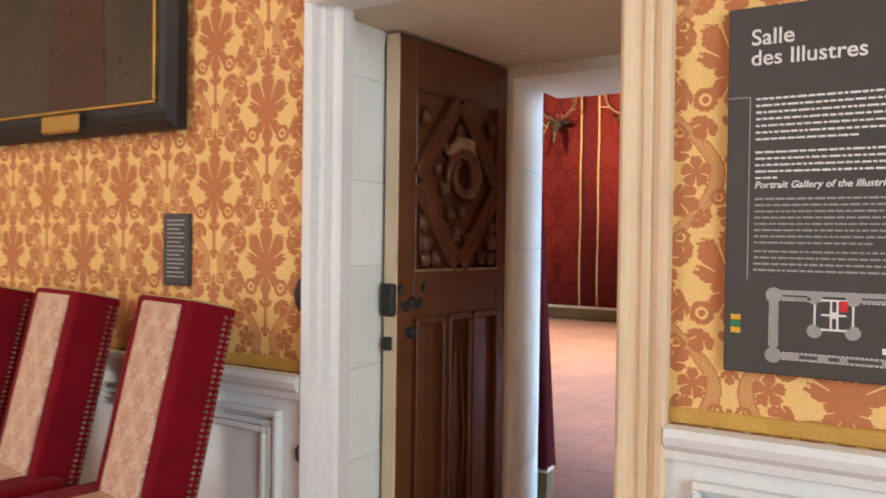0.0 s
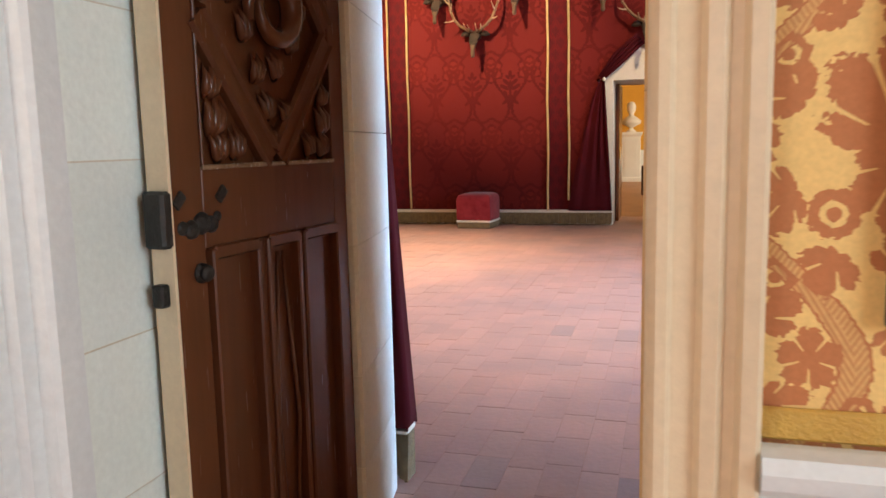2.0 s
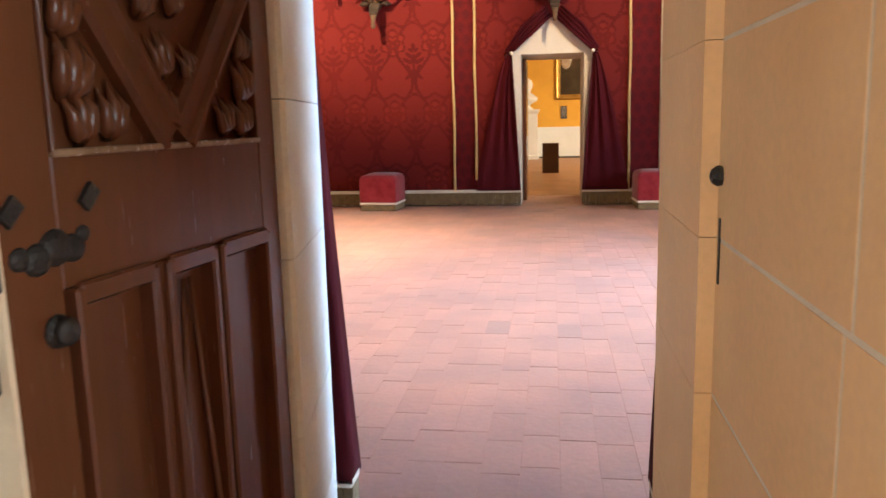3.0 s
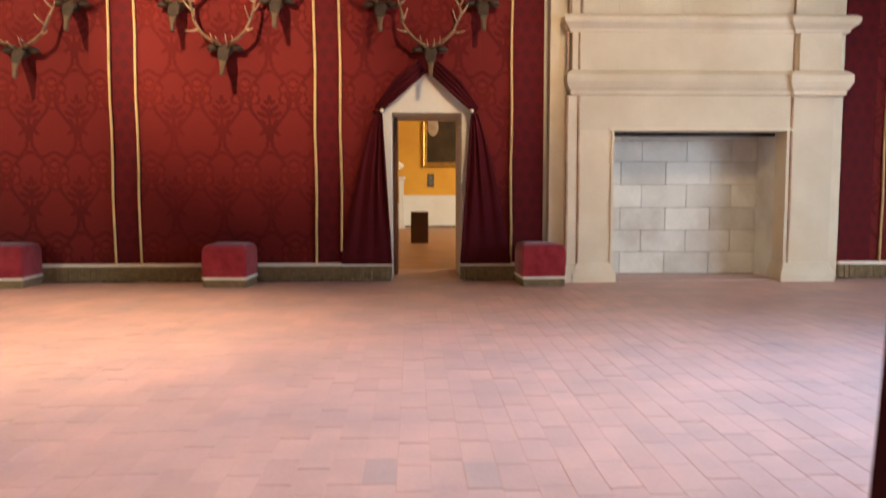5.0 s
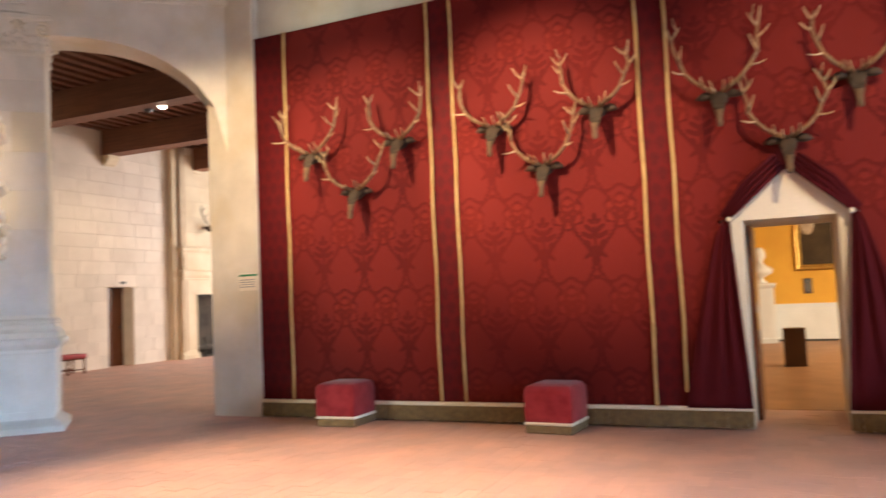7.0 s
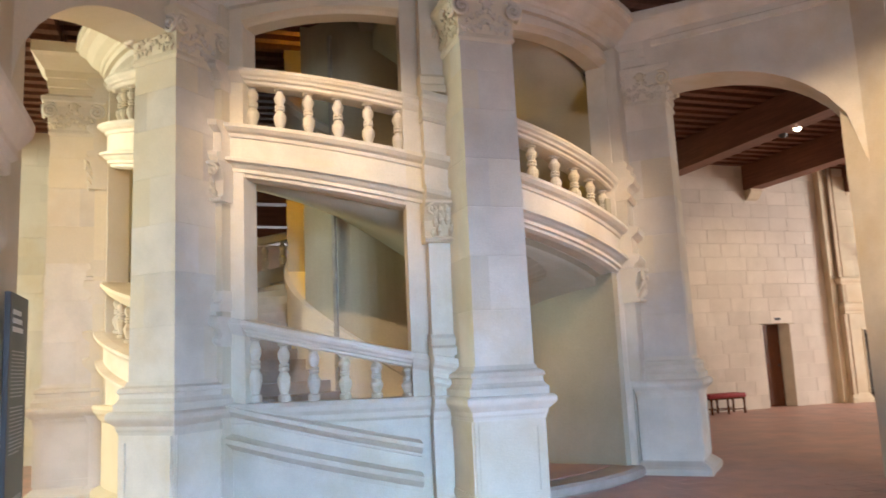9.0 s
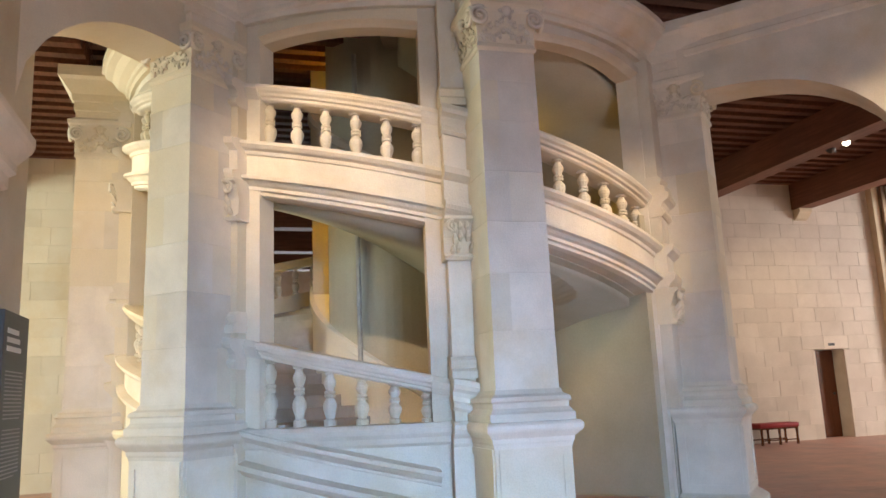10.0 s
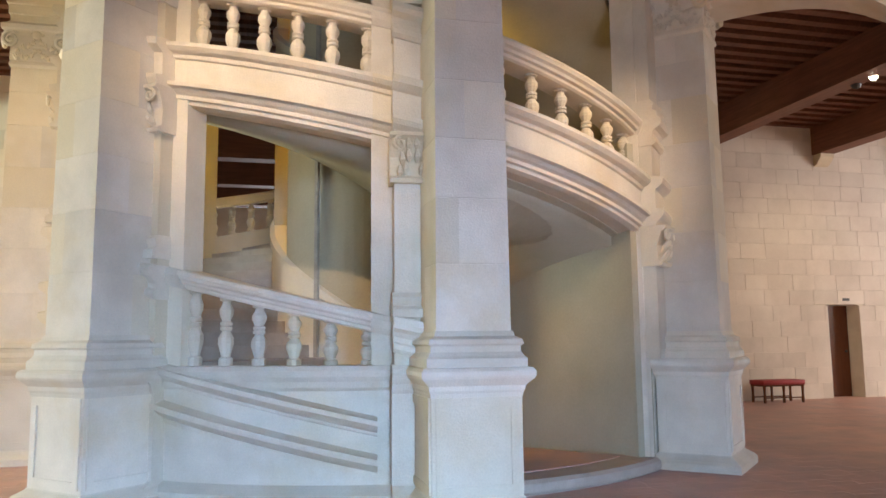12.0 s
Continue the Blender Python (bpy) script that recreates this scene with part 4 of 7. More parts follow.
stair_part("vestibule_ceiling", rings(bm_new(), loops), PLASTER_DIM)
# low stone step and tiled sill of the ground doorways
for mid in (22.5, 202.5):
    stair_part("entry_step", sweep(bm_new(), [(3.0, 0), (3.80, 0), (3.83, 0.03), (3.83, 0.10), (3.79, 0.13), (3.0, 0.13)], mid - 16.0, mid + 16.0), STEP_STONE)
    stair_part("entry_floor", sweep(bm_new(), [(1.4, 0), (3.46, 0), (3.46, 0.138), (1.4, 0.138)], mid - 13.0, mid + 13.5, step=5), TILE)

# pillars round the stair
PILLAR_R, PILLAR_TURN, SLIM = 4.11, 1.2, 0.062
COURSES = [1.39, 1.92, 2.44, 2.92, 3.40, 3.90, 4.30, 4.62]


def pier(prof):
    """Square pier, slimmer by SLIM all round than its nominal steps."""
    return squared(bm_new(), [(h - SLIM, z) for h, z in prof])


def make_pillar():
    p = thing("pillar", "square pale limestone pillar with a carved capital beside the spiral staircase", "pillar", "pillars round the staircase")
    part("plinth", pier([(0.53, 0), (0.53, 0.07), (0.50, 0.10), (0.47, 0.12), (0.43, 0.15), (0.425, 0.16)]), STONE, p)
    bm = pier([(0.42, 0.15), (0.42, 0.93)])
    for r in range(4):
        f = Matrix.Rotation(radians(90 * r), 4, "Z")
        for x0, x1, z0, z1 in ((-0.325, -0.265, 0.19, 0.9), (0.265, 0.325, 0.19, 0.9), (-0.265, 0.265, 0.19, 0.25), (-0.265, 0.265, 0.83, 0.9)):
            b2 = boxed(x0, x1, -0.372, -0.345, z0, z1)
            bmesh.ops.transform(b2, matrix=f, verts=b2.verts)
            me = bpy.data.meshes.new("t")
            b2.to_mesh(me)
            b2.free()
            bm.from_mesh(me)
    part("pedestal", bm, STONE, p)
    part("cornice", pier([(0.425, 0.90), (0.43, 0.93), (0.44, 0.95), (0.445, 0.985), (0.475, 1.015), (0.50, 1.04), (0.51, 1.06), (0.51, 1.095), (0.49, 1.12), (0.42, 1.13)]), STONE, p)
    part("base", pier([(0.46, 1.12), (0.46, 1.19), (0.44, 1.21), (0.42, 1.24), (0.42, 1.285), (0.44, 1.30), (0.43, 1.335), (0.385, 1.36), (0.372, 1.40)]), STONE, p)
    for z0, z1 in zip(COURSES, COURSES[1:]):
        h0, h1 = 0.362 - 0.006 * (z0 - 1.4), 0.362 - 0.006 * (z1 - 1.4)
        h0, h1 = h0 - SLIM, h1 - SLIM
        n = COURSES.index(z0)
        cut = (0.09, -0.11, 0.02, -0.05)[n % 4]
        for lo, hi in ((-1, cut / h0), (cut / h0, 1)):
            loops = []
            for h, z in ((h0 - 0.003, z0 + 0.0005), (h0, z0 + 0.004), (h1, z1 - 0.004), (h1 - 0.003, z1 - 0.0005)):
                q = [(lo * h, -h), (hi * h, -h), (hi * h, h), (lo * h, h)]
                loops.append([(x, y, z) if n % 2 else (y, x, z) for x, y in q])
            part("shaft_block", rings(bm_new(), loops), STONE, p)
    bm = pier([(0.352, 4.60), (0.368, 4.63), (0.36, 4.66), (0.352, 4.68), (0.36, 4.85), (0.40, 4.98), (0.43, 5.03)])
    part("capital_bell", bm, STONE, p, "carved capital with leaves and corner scrolls")
    rng = random.Random(5)
    for r in range(4):
        f = Matrix.Rotation(radians(90 * r), 4, "Z")
        for s in (-1, 1):
            # volute lying in the face, at its upper corner
            pts, rad = [], []
            for i in range(26):
                t = i / 25
                q = 0.098 * (1 - 0.84 * t)
                a = radians(115 - 650 * t)
                pts.append((s * (0.276 + q * math.cos(a)), -0.356 - 0.022 * t, 4.915 + q * math.sin(a)))
                rad.append(0.024 * (1 - 0.35 * t))
            bm = tube(bm_new(), pts, rad, 6)
            tube(bm, [(s * 0.07, -0.32, 4.995), (s * 0.15, -0.332, 5.015), (s * 0.23, -0.34, 5.012)], [0.012, 0.020, 0.024], 6)
            bmesh.ops.transform(bm, matrix=f, verts=bm.verts)
            part("scroll", bm, STONE, p, "", True)
        bm = bm_new()
        for s in (-1, 1):
            for x, z, ln, turn in ((0.29, 4.72, 0.075, 8), (0.22, 4.735, 0.06, 20), (0.15, 4.72, 0.07, -10), (0.08, 4.75, 0.06, 14), (0.20, 4.84, 0.06, 40), (0.11, 4.86, 0.065, -30), (0.05, 4.90, 0.05, 55), (0.27, 4.80, 0.04, 60), (0.03, 4.80, 0.05, 0)):
                y = -0.290 - 0.09 * max(0, z - 4.74)
                m = pose(s * x * 0.79, y, z, -6, s * (turn + rng.uniform(-8, 8)), 0)
                for k in (-1, 0, 1):
                    b2 = m @ pose(0, 0, 0, 0, 26 * k, 0)
                    pts = [b2 @ Vector(q) for q in ((0, 0, -ln * 0.5), (k * 0.008, -0.014, 0), (k * 0.012, -0.012, ln * 0.4), (k * 0.016, -0.026, ln * 0.62))]
                    tube(bm, pts, [0.007, 0.015, 0.012, 0.004], 5)
        bmesh.ops.transform(bm, matrix=f, verts=bm.verts)
        part("leaf_carving", bm, STONE, p, "", True)
        bm = bm_new()
        bmesh.ops.create_icosphere(bm, subdivisions=2, radius=0.05, matrix=Matrix.Translation((0, -0.352, 4.99)) @ Matrix.Diagonal((1.1, 0.6, 1.25, 1)))
        for i in range(6):
            t = radians(60 * i)
            bmesh.ops.create_icosphere(bm, subdivisions=1, radius=0.022, matrix=Matrix.Translation((0.062 * math.cos(t), -0.347, 4.99 + 0.068 * math.sin(t))))
        bmesh.ops.transform(bm, matrix=f, verts=bm.verts)
        part("flower_boss", bm, STONE, p, "", True)
    part("abacus", pier([(0.43, 5.03), (0.45, 5.05), (0.45, 5.10), (0.40, 5.13), (0.38, 5.15)]), STONE, p)
    part("architrave_block", pier([(0.37, 5.14), (0.37, 5.24), (0.39, 5.25), (0.39, 5.36), (0.41, 5.37), (0.42, 5.46), (0.47, 5.53), (0.53, 5.62), (0.57, 5.66), (0.57, 5.80)]), STONE, p)
    return p


pillar = make_pillar()
for k in range(8):
    a = 45 * k
    q = polar(a + PILLAR_TURN, PILLAR_R, 0)
    m = pose(q.x, q.y, 0, 0, 0, a + 90)
    if k == 0:
        pillar.matrix_world = m
    else:
        copy_thing(pillar, m)

CORNICE = [(-0.29, 5.34), (-0.33, 5.36), (-0.34, 5.42), (-0.31, 5.44), (-0.31, 5.52), (-0.36, 5.56), (-0.43, 5.65), (-0.45, 5.69), (-0.45, 5.78), (0.45, 5.78), (0.45, 5.69), (0.43, 5.65), (0.36, 5.56), (0.31, 5.52), (0.31, 5.44), (0.34, 5.42), (0.33, 5.36), (0.29, 5.34)]
# quarter arches from the pillars to the corner blocks
for k, (px, py) in enumerate(((XE, YN), (XE, YS), (XW, YN), (XW, YS))):
    a = math.degrees(math.atan2(py - CY, px - CX))
    q = polar(45 * round(a / 45), PILLAR_R + 0.3, 0)
    L = math.hypot(px - q.x, py - q.y) + 0.1
    ang = math.degrees(math.atan2(py - q.y, px - q.x))
    zs, zt = 3.35, 4.86
    poly = [(-0.2, DRUM_TOP), (-0.2, zt - 0.02)]
    for i in range(13):
        t = i / 12
        poly.append((t * (L + 0.05), zs + (zt - zs) * math.sqrt(max(0, 1 - t ** 2.6))))
    poly.append((L + 0.3, zs - 0.2))
    poly.append((L + 0.3, DRUM_TOP))
    bm = prism(bm_new(), poly, -0.30, 0.30, pose(q.x, q.y, 0, 0, 0, ang))
    tagged(part("trim_arch", bm, STONE), "limestone arch between a pillar and the corner pier", "arch", kind="structure")
    bm = rings(bm_new(), [[pose(q.x, q.y, 0, 0, 0, ang) @ Vector((x, y, z)) for y, z in CORNICE] for x in (-0.1, L + 0.1)])
    tagged(part("trim_arch_cornice", bm, STONE), "limestone cornice over the arch", "cornice", kind="structure")


# ---- crimson wall hangings ----
YC = 12.2
hanging = thing("wall_hanging", "crimson damask wall hanging with gold braid and fringe", "wall hanging", at=(0, YC, 0))


def cloth(bm, x0, x1, z0, z1, wav=0.012, seed=0, cut=None):
    """A hanging sheet with soft folds, 2 cm thick."""
    nx = max(2, int((x1 - x0) / 0.12))
    nz = 14
    front = []
    for j in range(nz + 1):
        row = []
        for i in range(nx + 1):
            x, z = x0 + (x1 - x0) * i / nx, z0 + (z1 - z0) * j / nz
            d = wav * noise.noise((x * 2.1 + seed, 0, z * 0.35)) + 0.5 * wav * noise.noise((x * 6 + seed, 3, z * 0.6))
            row.append((x, d, z))
        front.append(row)
    fv = [[bm.verts.new(p) for p in r] for r in front]
    bv = [[bm.verts.new((p[0], 0.05, p[2])) for p in r] for r in front]
    for j in range(nz):
        for i in range(nx):
            bm.faces.new((fv[j][i], fv[j][i + 1], fv[j + 1][i + 1], fv[j + 1][i]))
            bm.faces.new((bv[j][i], bv[j + 1][i], bv[j + 1][i + 1], bv[j][i + 1]))
    for i in range(nx):
        bm.faces.new((fv[0][i], bv[0][i], bv[0][i + 1], fv[0][i + 1]))
        bm.faces.new((fv[nz][i], fv[nz][i + 1], bv[nz][i + 1], bv[nz][i]))
    for j in range(nz):
        bm.faces.new((fv[j][0], fv[j + 1][0], bv[j + 1][0], bv[j][0]))
        bm.faces.new((fv[j][nx], bv[j][nx], bv[j + 1][nx], fv[j + 1][nx]))
    return bm


ZT, ZF = 4.85, 0.21
DL, DR, DAX, DAZ, DCZ = -1.57, -0.51, -1.03, 2.46, 2.03
part("border", cloth(bm_new(), -7.22, -6.74, ZF, ZT, seed=1), RED_BORDER, hanging, "crimson border strip")
part("panel", cloth(bm_new(), -6.74, -4.74, ZF, ZT, seed=2), RED_DAMASK, hanging, "crimson damask panel")
part("border", cloth(bm_new(), -4.74, -4.44, ZF, ZT, seed=3), RED_BORDER, hanging, "crimson border strip")
part("panel", cloth(bm_new(), -4.44, -2.36, ZF, ZT, seed=4), RED_DAMASK, hanging, "crimson damask panel")
part("border", cloth(bm_new(), -2.36, -2.07, ZF, ZT, seed=5), RED_BORDER, hanging, "crimson border strip")
part("panel", cloth(bm_new(), -2.07, -0.03, DAZ + 0.02, ZT, seed=6), RED_DAMASK, hanging, "crimson damask panel over the door")
for x0, x1 in ((-2.07, DL - 0.09), (DR + 0.07, -0.03)):
    b = part("panel", cloth(bm_new(), x0, x1, ZF, DAZ + 0.02, seed=9), RED_DAMASK, hanging, "crimson damask behind the gathered curtain")
    b.location.y = 0.004
part("border", cloth(bm_new(), -0.03, 0.36, ZF, ZT, seed=7), RED_BORDER, hanging, "crimson border strip")
part("border", cloth(bm_new(), 4.03, 4.43, ZF, ZT, seed=10), RED_BORDER, hanging, "crimson border strip")
part("panel", cloth(bm_new(), 4.43, 7.6, ZF, ZT, seed=8), RED_DAMASK, hanging, "crimson damask panel")


def braid(x0, z0, x1, z1, w=0.016):
    """Gold braid from one point of the hanging to another."""
    n = 12
    pts = [(x0 + (x1 - x0) * i / n + 0.006 * math.sin(i * 1.7 + x0), -0.022, z0 + (z1 - z0) * i / n) for i in range(n + 1)]
    return tube(bm_new(), pts, [w] * (n + 1), 6)


for x in (-6.74, -4.74, -4.44, -2.36, -0.03, 4.55):
    part("gold_braid", braid(x, ZF, x + 0.0, ZT), BRAID, hanging, "gold braid")
part("gold_braid", braid(-2.06, 0.36, -2.07, ZT), BRAID, hanging, "gold braid")


def drape(side):
    """Curtain caught up at the door: pleats fan out from the tie at the lintel's end."""
    bm = bm_new()
    s = 1 if side > 0 else -1
    xi, xo = (DR, -0.03) if s > 0 else (DL, -2.07)
    xfoot = -0.64 if s > 0 else -1.46
    n, rows = 64, 24
    grid = []
    for j in range(rows + 1):
        t = j / rows
        z = DCZ - (DCZ - ZF) * t
        row = []
        for i in range(n + 1):
            u = i / n
            inner = xi + (xfoot - xi) * t
            outer = xi + s * 0.05 + (xo - xi - s * 0.05) * min(1, t ** 0.75 * 1.02)
            x = inner + (outer - inner) * u
            amp = 0.055 * math.sin(math.pi * min(1, t * 1.1 + 0.1)) * (1 - 0.8 * u) + 0.012
            y = -0.045 - amp * (0.5 + 0.5 * math.sin(u ** 0.75 * 21 + t * 1.2 + 2.2 * noise.noise((u * 3, t * 0.8, s * 4))))
            row.append((x, y, z))
        grid.append(row)
    loops = [[p for p in r] + [(p[0], 0.03, p[2]) for p in r[::-1]] for r in grid]
    rings(bm, loops)
    return bm


def drape_over(side):
    """The part that climbs from the tie to the peak."""
    s = 1 if side > 0 else -1
    xi, xo = (DR, -0.03) if s > 0 else (DL, -2.07)
    n, rows = 30, 16
    loops = []
    for j in range(rows + 1):
        t = j / rows
        z = DCZ + (DAZ + 0.03 - DCZ) * t
        inner = xi + (DAX + s * 0.015 - xi) * t
        row = []
        for i in range(n + 1):
            u = i / n
            x = inner + (xo - inner) * u
            near = max(0.0, 1 - u * 4.0)
            y = 0.003 - 0.035 * near * (0.6 + 0.4 * math.sin(u * 90 + t * 3))
            row.append((x, y, z))
        loops.append(row + [(p[0], 0.035, p[2]) for p in row[::-1]])
    return rings(bm_new(), loops)


for s in (-1, 1):
    d = part("drape", drape(s), DRAPE, hanging, "dark crimson curtain gathered in pleats beside the door", True)
    part("upper_drape", drape_over(s), RED_DAMASK, hanging)
    xi = DR if s > 0 else DL
    bm = bm_new()
    bmesh.ops.create_uvsphere(bm, u_segments=10, v_segments=6, radius=0.026, matrix=Matrix.Translation((xi, -0.08, DCZ)))
    part("tie_knob", bm, TRIM_CREAM, hanging, "pale tie knob", True)
    bm = bm_new()
    for k in range(4):
        off = 0.02 + 0.035 * k
        tube(bm, [(xi + s * off * 0.6, -0.055, DCZ + 0.01 + off * 0.2), (xi + (DAX - xi) * 0.5 + s * off, -0.05, (DCZ + DAZ) / 2 + off), (DAX + s * (0.02 + off * 0.7), -0.04, DAZ + 0.03 + off)], [0.016, 0.022, 0.016], 6)
    part("swag_folds", bm, DRAPE, hanging, "folds drawn up to the peak", True)


def fringe(x0, x1):
    """Braid with hanging strands, down to the floor."""
    part("fringe_braid", bevel(boxed(x0, x1, -0.035, 0.02, ZF - 0.03, ZF + 0.012), 0.006), TRIM_CREAM, hanging, "pale braid above the fringe")
    bm = bm_new()
    rng = random.Random(int(x0 * 100))
    x = x0
    while x < x1:
        w = rng.uniform(0.014, 0.022)
        lean = rng.uniform(-0.004, 0.004)
        y = -0.026 + rng.uniform(-0.008, 0.006)
        z0 = 0.008 + rng.uniform(0, 0.02)
        xe = min(x + w * 0.9, x1)
        v = [bm.verts.new(p) for p in ((x, y, ZF - 0.03), (xe, y, ZF - 0.03), (xe, 0.015, ZF - 0.03), (x, 0.015, ZF - 0.03),
                                       (x + lean, y - 0.012, z0), (xe + lean, y - 0.012, z0), (xe + lean, 0.015, z0), (x + lean, 0.015, z0))]
        for f in ((0, 1, 5, 4), (1, 2, 6, 5), (2, 3, 7, 6), (3, 0, 4, 7), (4, 5, 6, 7)):
            bm.faces.new([v[i] for i in f])
        x += w
    part("fringe", bm, FRINGE, hanging, "olive fringe touching the floor")


for x0, x1 in ((-7.22, -1.46), (-0.64, 0.36), (4.03, 7.6)):
    fringe(x0, x1)
# plastered door head behind the peak
tagged(part("trim_door_head", boxed(-1.75, -0.35, YN - 0.035, YN, 2.02, 2.75), PLASTER), "cream plaster door head", "door head", kind="structure")
tagged(part("trim_door_reveal", boxed(-1.62, -1.46, YN - 0.04, YN, 0, 2.02), PLASTER), "cream stone door reveal", "door jamb", kind="structure")
tagged(part("trim_door_reveal_right", boxed(-0.62, -0.42, YN - 0.04, YN, 0, 2.02), PLASTER), "cream stone door reveal", "door jamb", kind="structure")

# ---- fireplace ----
FY = 12.0
fire = thing("fireplace", "large pale limestone fireplace with moulded cornices and an empty hearth", "fireplace", at=(0, FY, 0))


def long_moulding(x0, x1, z, prof, back=0.32):
    """A moulding along x with returns: (projection, height) steps."""
    loops = []
    for pr, h in prof:
        loops.append([(x0 - pr, -pr, z + h), (x1 + pr, -pr, z + h), (x1 + pr, back, z + h), (x0 - pr, back, z + h)])
    return rings(bm_new(), loops)


CORN = [(0.0, 0.0), (0.015, 0.01), (0.02, 0.04), (0.05, 0.07), (0.085, 0.10), (0.10, 0.13), (0.10, 0.17), (0.07, 0.20), (0.0, 0.21)]
SMALL = [(0.0, 0.0), (0.02, 0.02), (0.02, 0.06), (0.05, 0.10), (0.075, 0.16), (0.075, 0.24), (0.04, 0.28), (0.0, 0.30)]
part("left_jamb", long_moulding(0.74, 1.14, 0, [(0.06, 0), (0.06, 0.09), (0.03, 0.16), (0.0, 0.24), (0.0, 1.8)]), STONE_PALE, fire)
part("right_jamb", long_moulding(3.26, 3.80, 0, [(0.06, 0), (0.06, 0.09), (0.03, 0.16), (0.0, 0.24), (0.0, 1.8)]), STONE_PALE, fire)
part("pilaster", long_moulding(0.60, 0.74, 0, [(0.05, 0), (0.05, 0.12), (0.0, 0.2), (0.0, 2.2)], 0.3), STONE_PALE, fire)
# Brown beads paint in the shaded, stained lines at the pilaster steps.
for x in (0.605, 0.742, 3.296):
    part("edge_bead", tube(bm_new(), [(x, 0.012, 0.03), (x + 0.006, -0.004, 0.9), (x, -0.002, 1.7), (x, -0.002, 2.2)], [0.017] * 4, 7), BROWN_EDGE, fire, "brown rounded bead for shaded, stained grooves", True)
    part("edge_bead", tube(bm_new(), [(x, 0.004, 2.5), (x, 0.004, 2.93)], [0.015] * 2, 7), BROWN_EDGE, fire, "brown rounded bead for shaded, stained grooves", True)
    part("edge_bead", tube(bm_new(), [(x + 0.03, 0.055, 3.14), (x + 0.03, 0.055, TOP - 0.02)], [0.02] * 2, 7), BROWN_EDGE, fire, "brown rounded bead for shaded, stained grooves", True)
part("jamb_moulding", boxed(1.135, 1.165, -0.02, 0.2, 0.22, 1.8), STONE_PALE, fire)
part("jamb_moulding", boxed(3.235, 3.265, -0.02, 0.2, 0.22, 1.8), STONE_PALE, fire)
part("lintel", boxed(0.74, 3.80, 0.0, 0.32, 1.8, 2.2), STONE_PALE, fire)
part("lintel_moulding", boxed(1.10, 3.30, -0.02, 0.2, 1.795, 1.83), STONE_PALE, fire)
part("lower_cornice", long_moulding(0.66, 3.80, 2.2, SMALL), STONE_PALE, fire)
part("lower_cornice", long_moulding(3.34, 3.84, 2.2, [(a + 0.05, b) for a, b in SMALL]), STONE_PALE, fire)
part("frieze", boxed(0.66, 3.80, 0.0, 0.32, 2.5, 2.93), STONE_PALE, fire)
part("frieze", boxed(3.34, 3.84, -0.05, 0.3, 2.5, 2.93), STONE_PALE, fire)
part("upper_cornice", long_moulding(0.64, 3.82, 2.93, CORN), STONE_PALE, fire)
part("upper_cornice", long_moulding(3.34, 3.86, 2.93, [(a + 0.05, b) for a, b in CORN]), STONE_PALE, fire)
# chimney breast in courses
rng = random.Random(11)
z = 3.14
while z < TOP - 0.3:
    h = 0.44
    x = 0.80 if int((z - 3.1) / h) % 2 else 0.80 - 0.3
    while x < 3.28:
        w = rng.uniform(0.62, 0.85)
        a, b = max(0.80, x), min(3.32, x + w)
        if b - a > 0.05:
            part("stone_block", boxed(a + 0.0015, b - 0.0015, 0.08, 0.32, z, z + h - 0.003), STONE_PALE, fire)
        x += w
    part("stone_block", boxed(3.32, 3.78, 0.03, 0.32, z, z + h - 0.003), STONE_PALE, fire)
    part("stone_block", boxed(0.66, 0.80, 0.05, 0.32, z, z + h - 0.003), STONE_PALE, fire)
    z += h
part("breast_core", boxed(0.68, 3.77, 0.10, 0.31, 3.1, TOP), JOINT, fire)
part("side_wall", boxed(3.76, 4.02, 0.20, 0.30, 0, TOP), STONE_PALE, fire)
part("side_wall", boxed(0.42, 0.62, 0.12, 0.34, 0, TOP), STONE_PALE, fire)
# hearth: back of blocks, sides, throat
z, row = 0.02, 0
HEIGHTS = [0.28, 0.28, 0.29, 0.29, 0.29, 0.27, 0.24]
for h in HEIGHTS:
    x = 1.13 - (0.0 if row % 2 else 0.27)
    while x < 3.27:
        a, b = max(1.13, x), min(3.27, x + 0.58)
        if b - a > 0.03:
            part("hearth_block", bevel(boxed(a + 0.003, b - 0.003, 0.69, 0.76, z + 0.003, z + h - 0.003), 0.004), SOOT_STONE, fire)
        x += 0.58
    z += h
    row += 1
part("hearth_back", boxed(1.13, 3.27, 0.705, 0.75, 0, 1.96), JOINT_DARK, fire)
part("hearth_side", boxed(1.10, 1.14, 0.30, 0.75, 0, 1.96), SOOT_STONE, fire)
bm = rings(bm_new(), [[(3.265, 0.3, z), (3.20, 0.70, z), (3.25, 0.74, z), (3.31, 0.3, z)] for z in (0, 1.96)])
part("hearth_side", bm, SOOT_STONE, fire)
part("iron_bar", boxed(1.14, 3.26, 0.34, 0.42, 1.755, 1.80), IRON, fire, "black iron lintel bar")
part("hearth_floor", boxed(1.14, 3.26, 0.05, 0.70, 0.0, 0.012), TILE_GREY, fire, "grey tiled hearth")

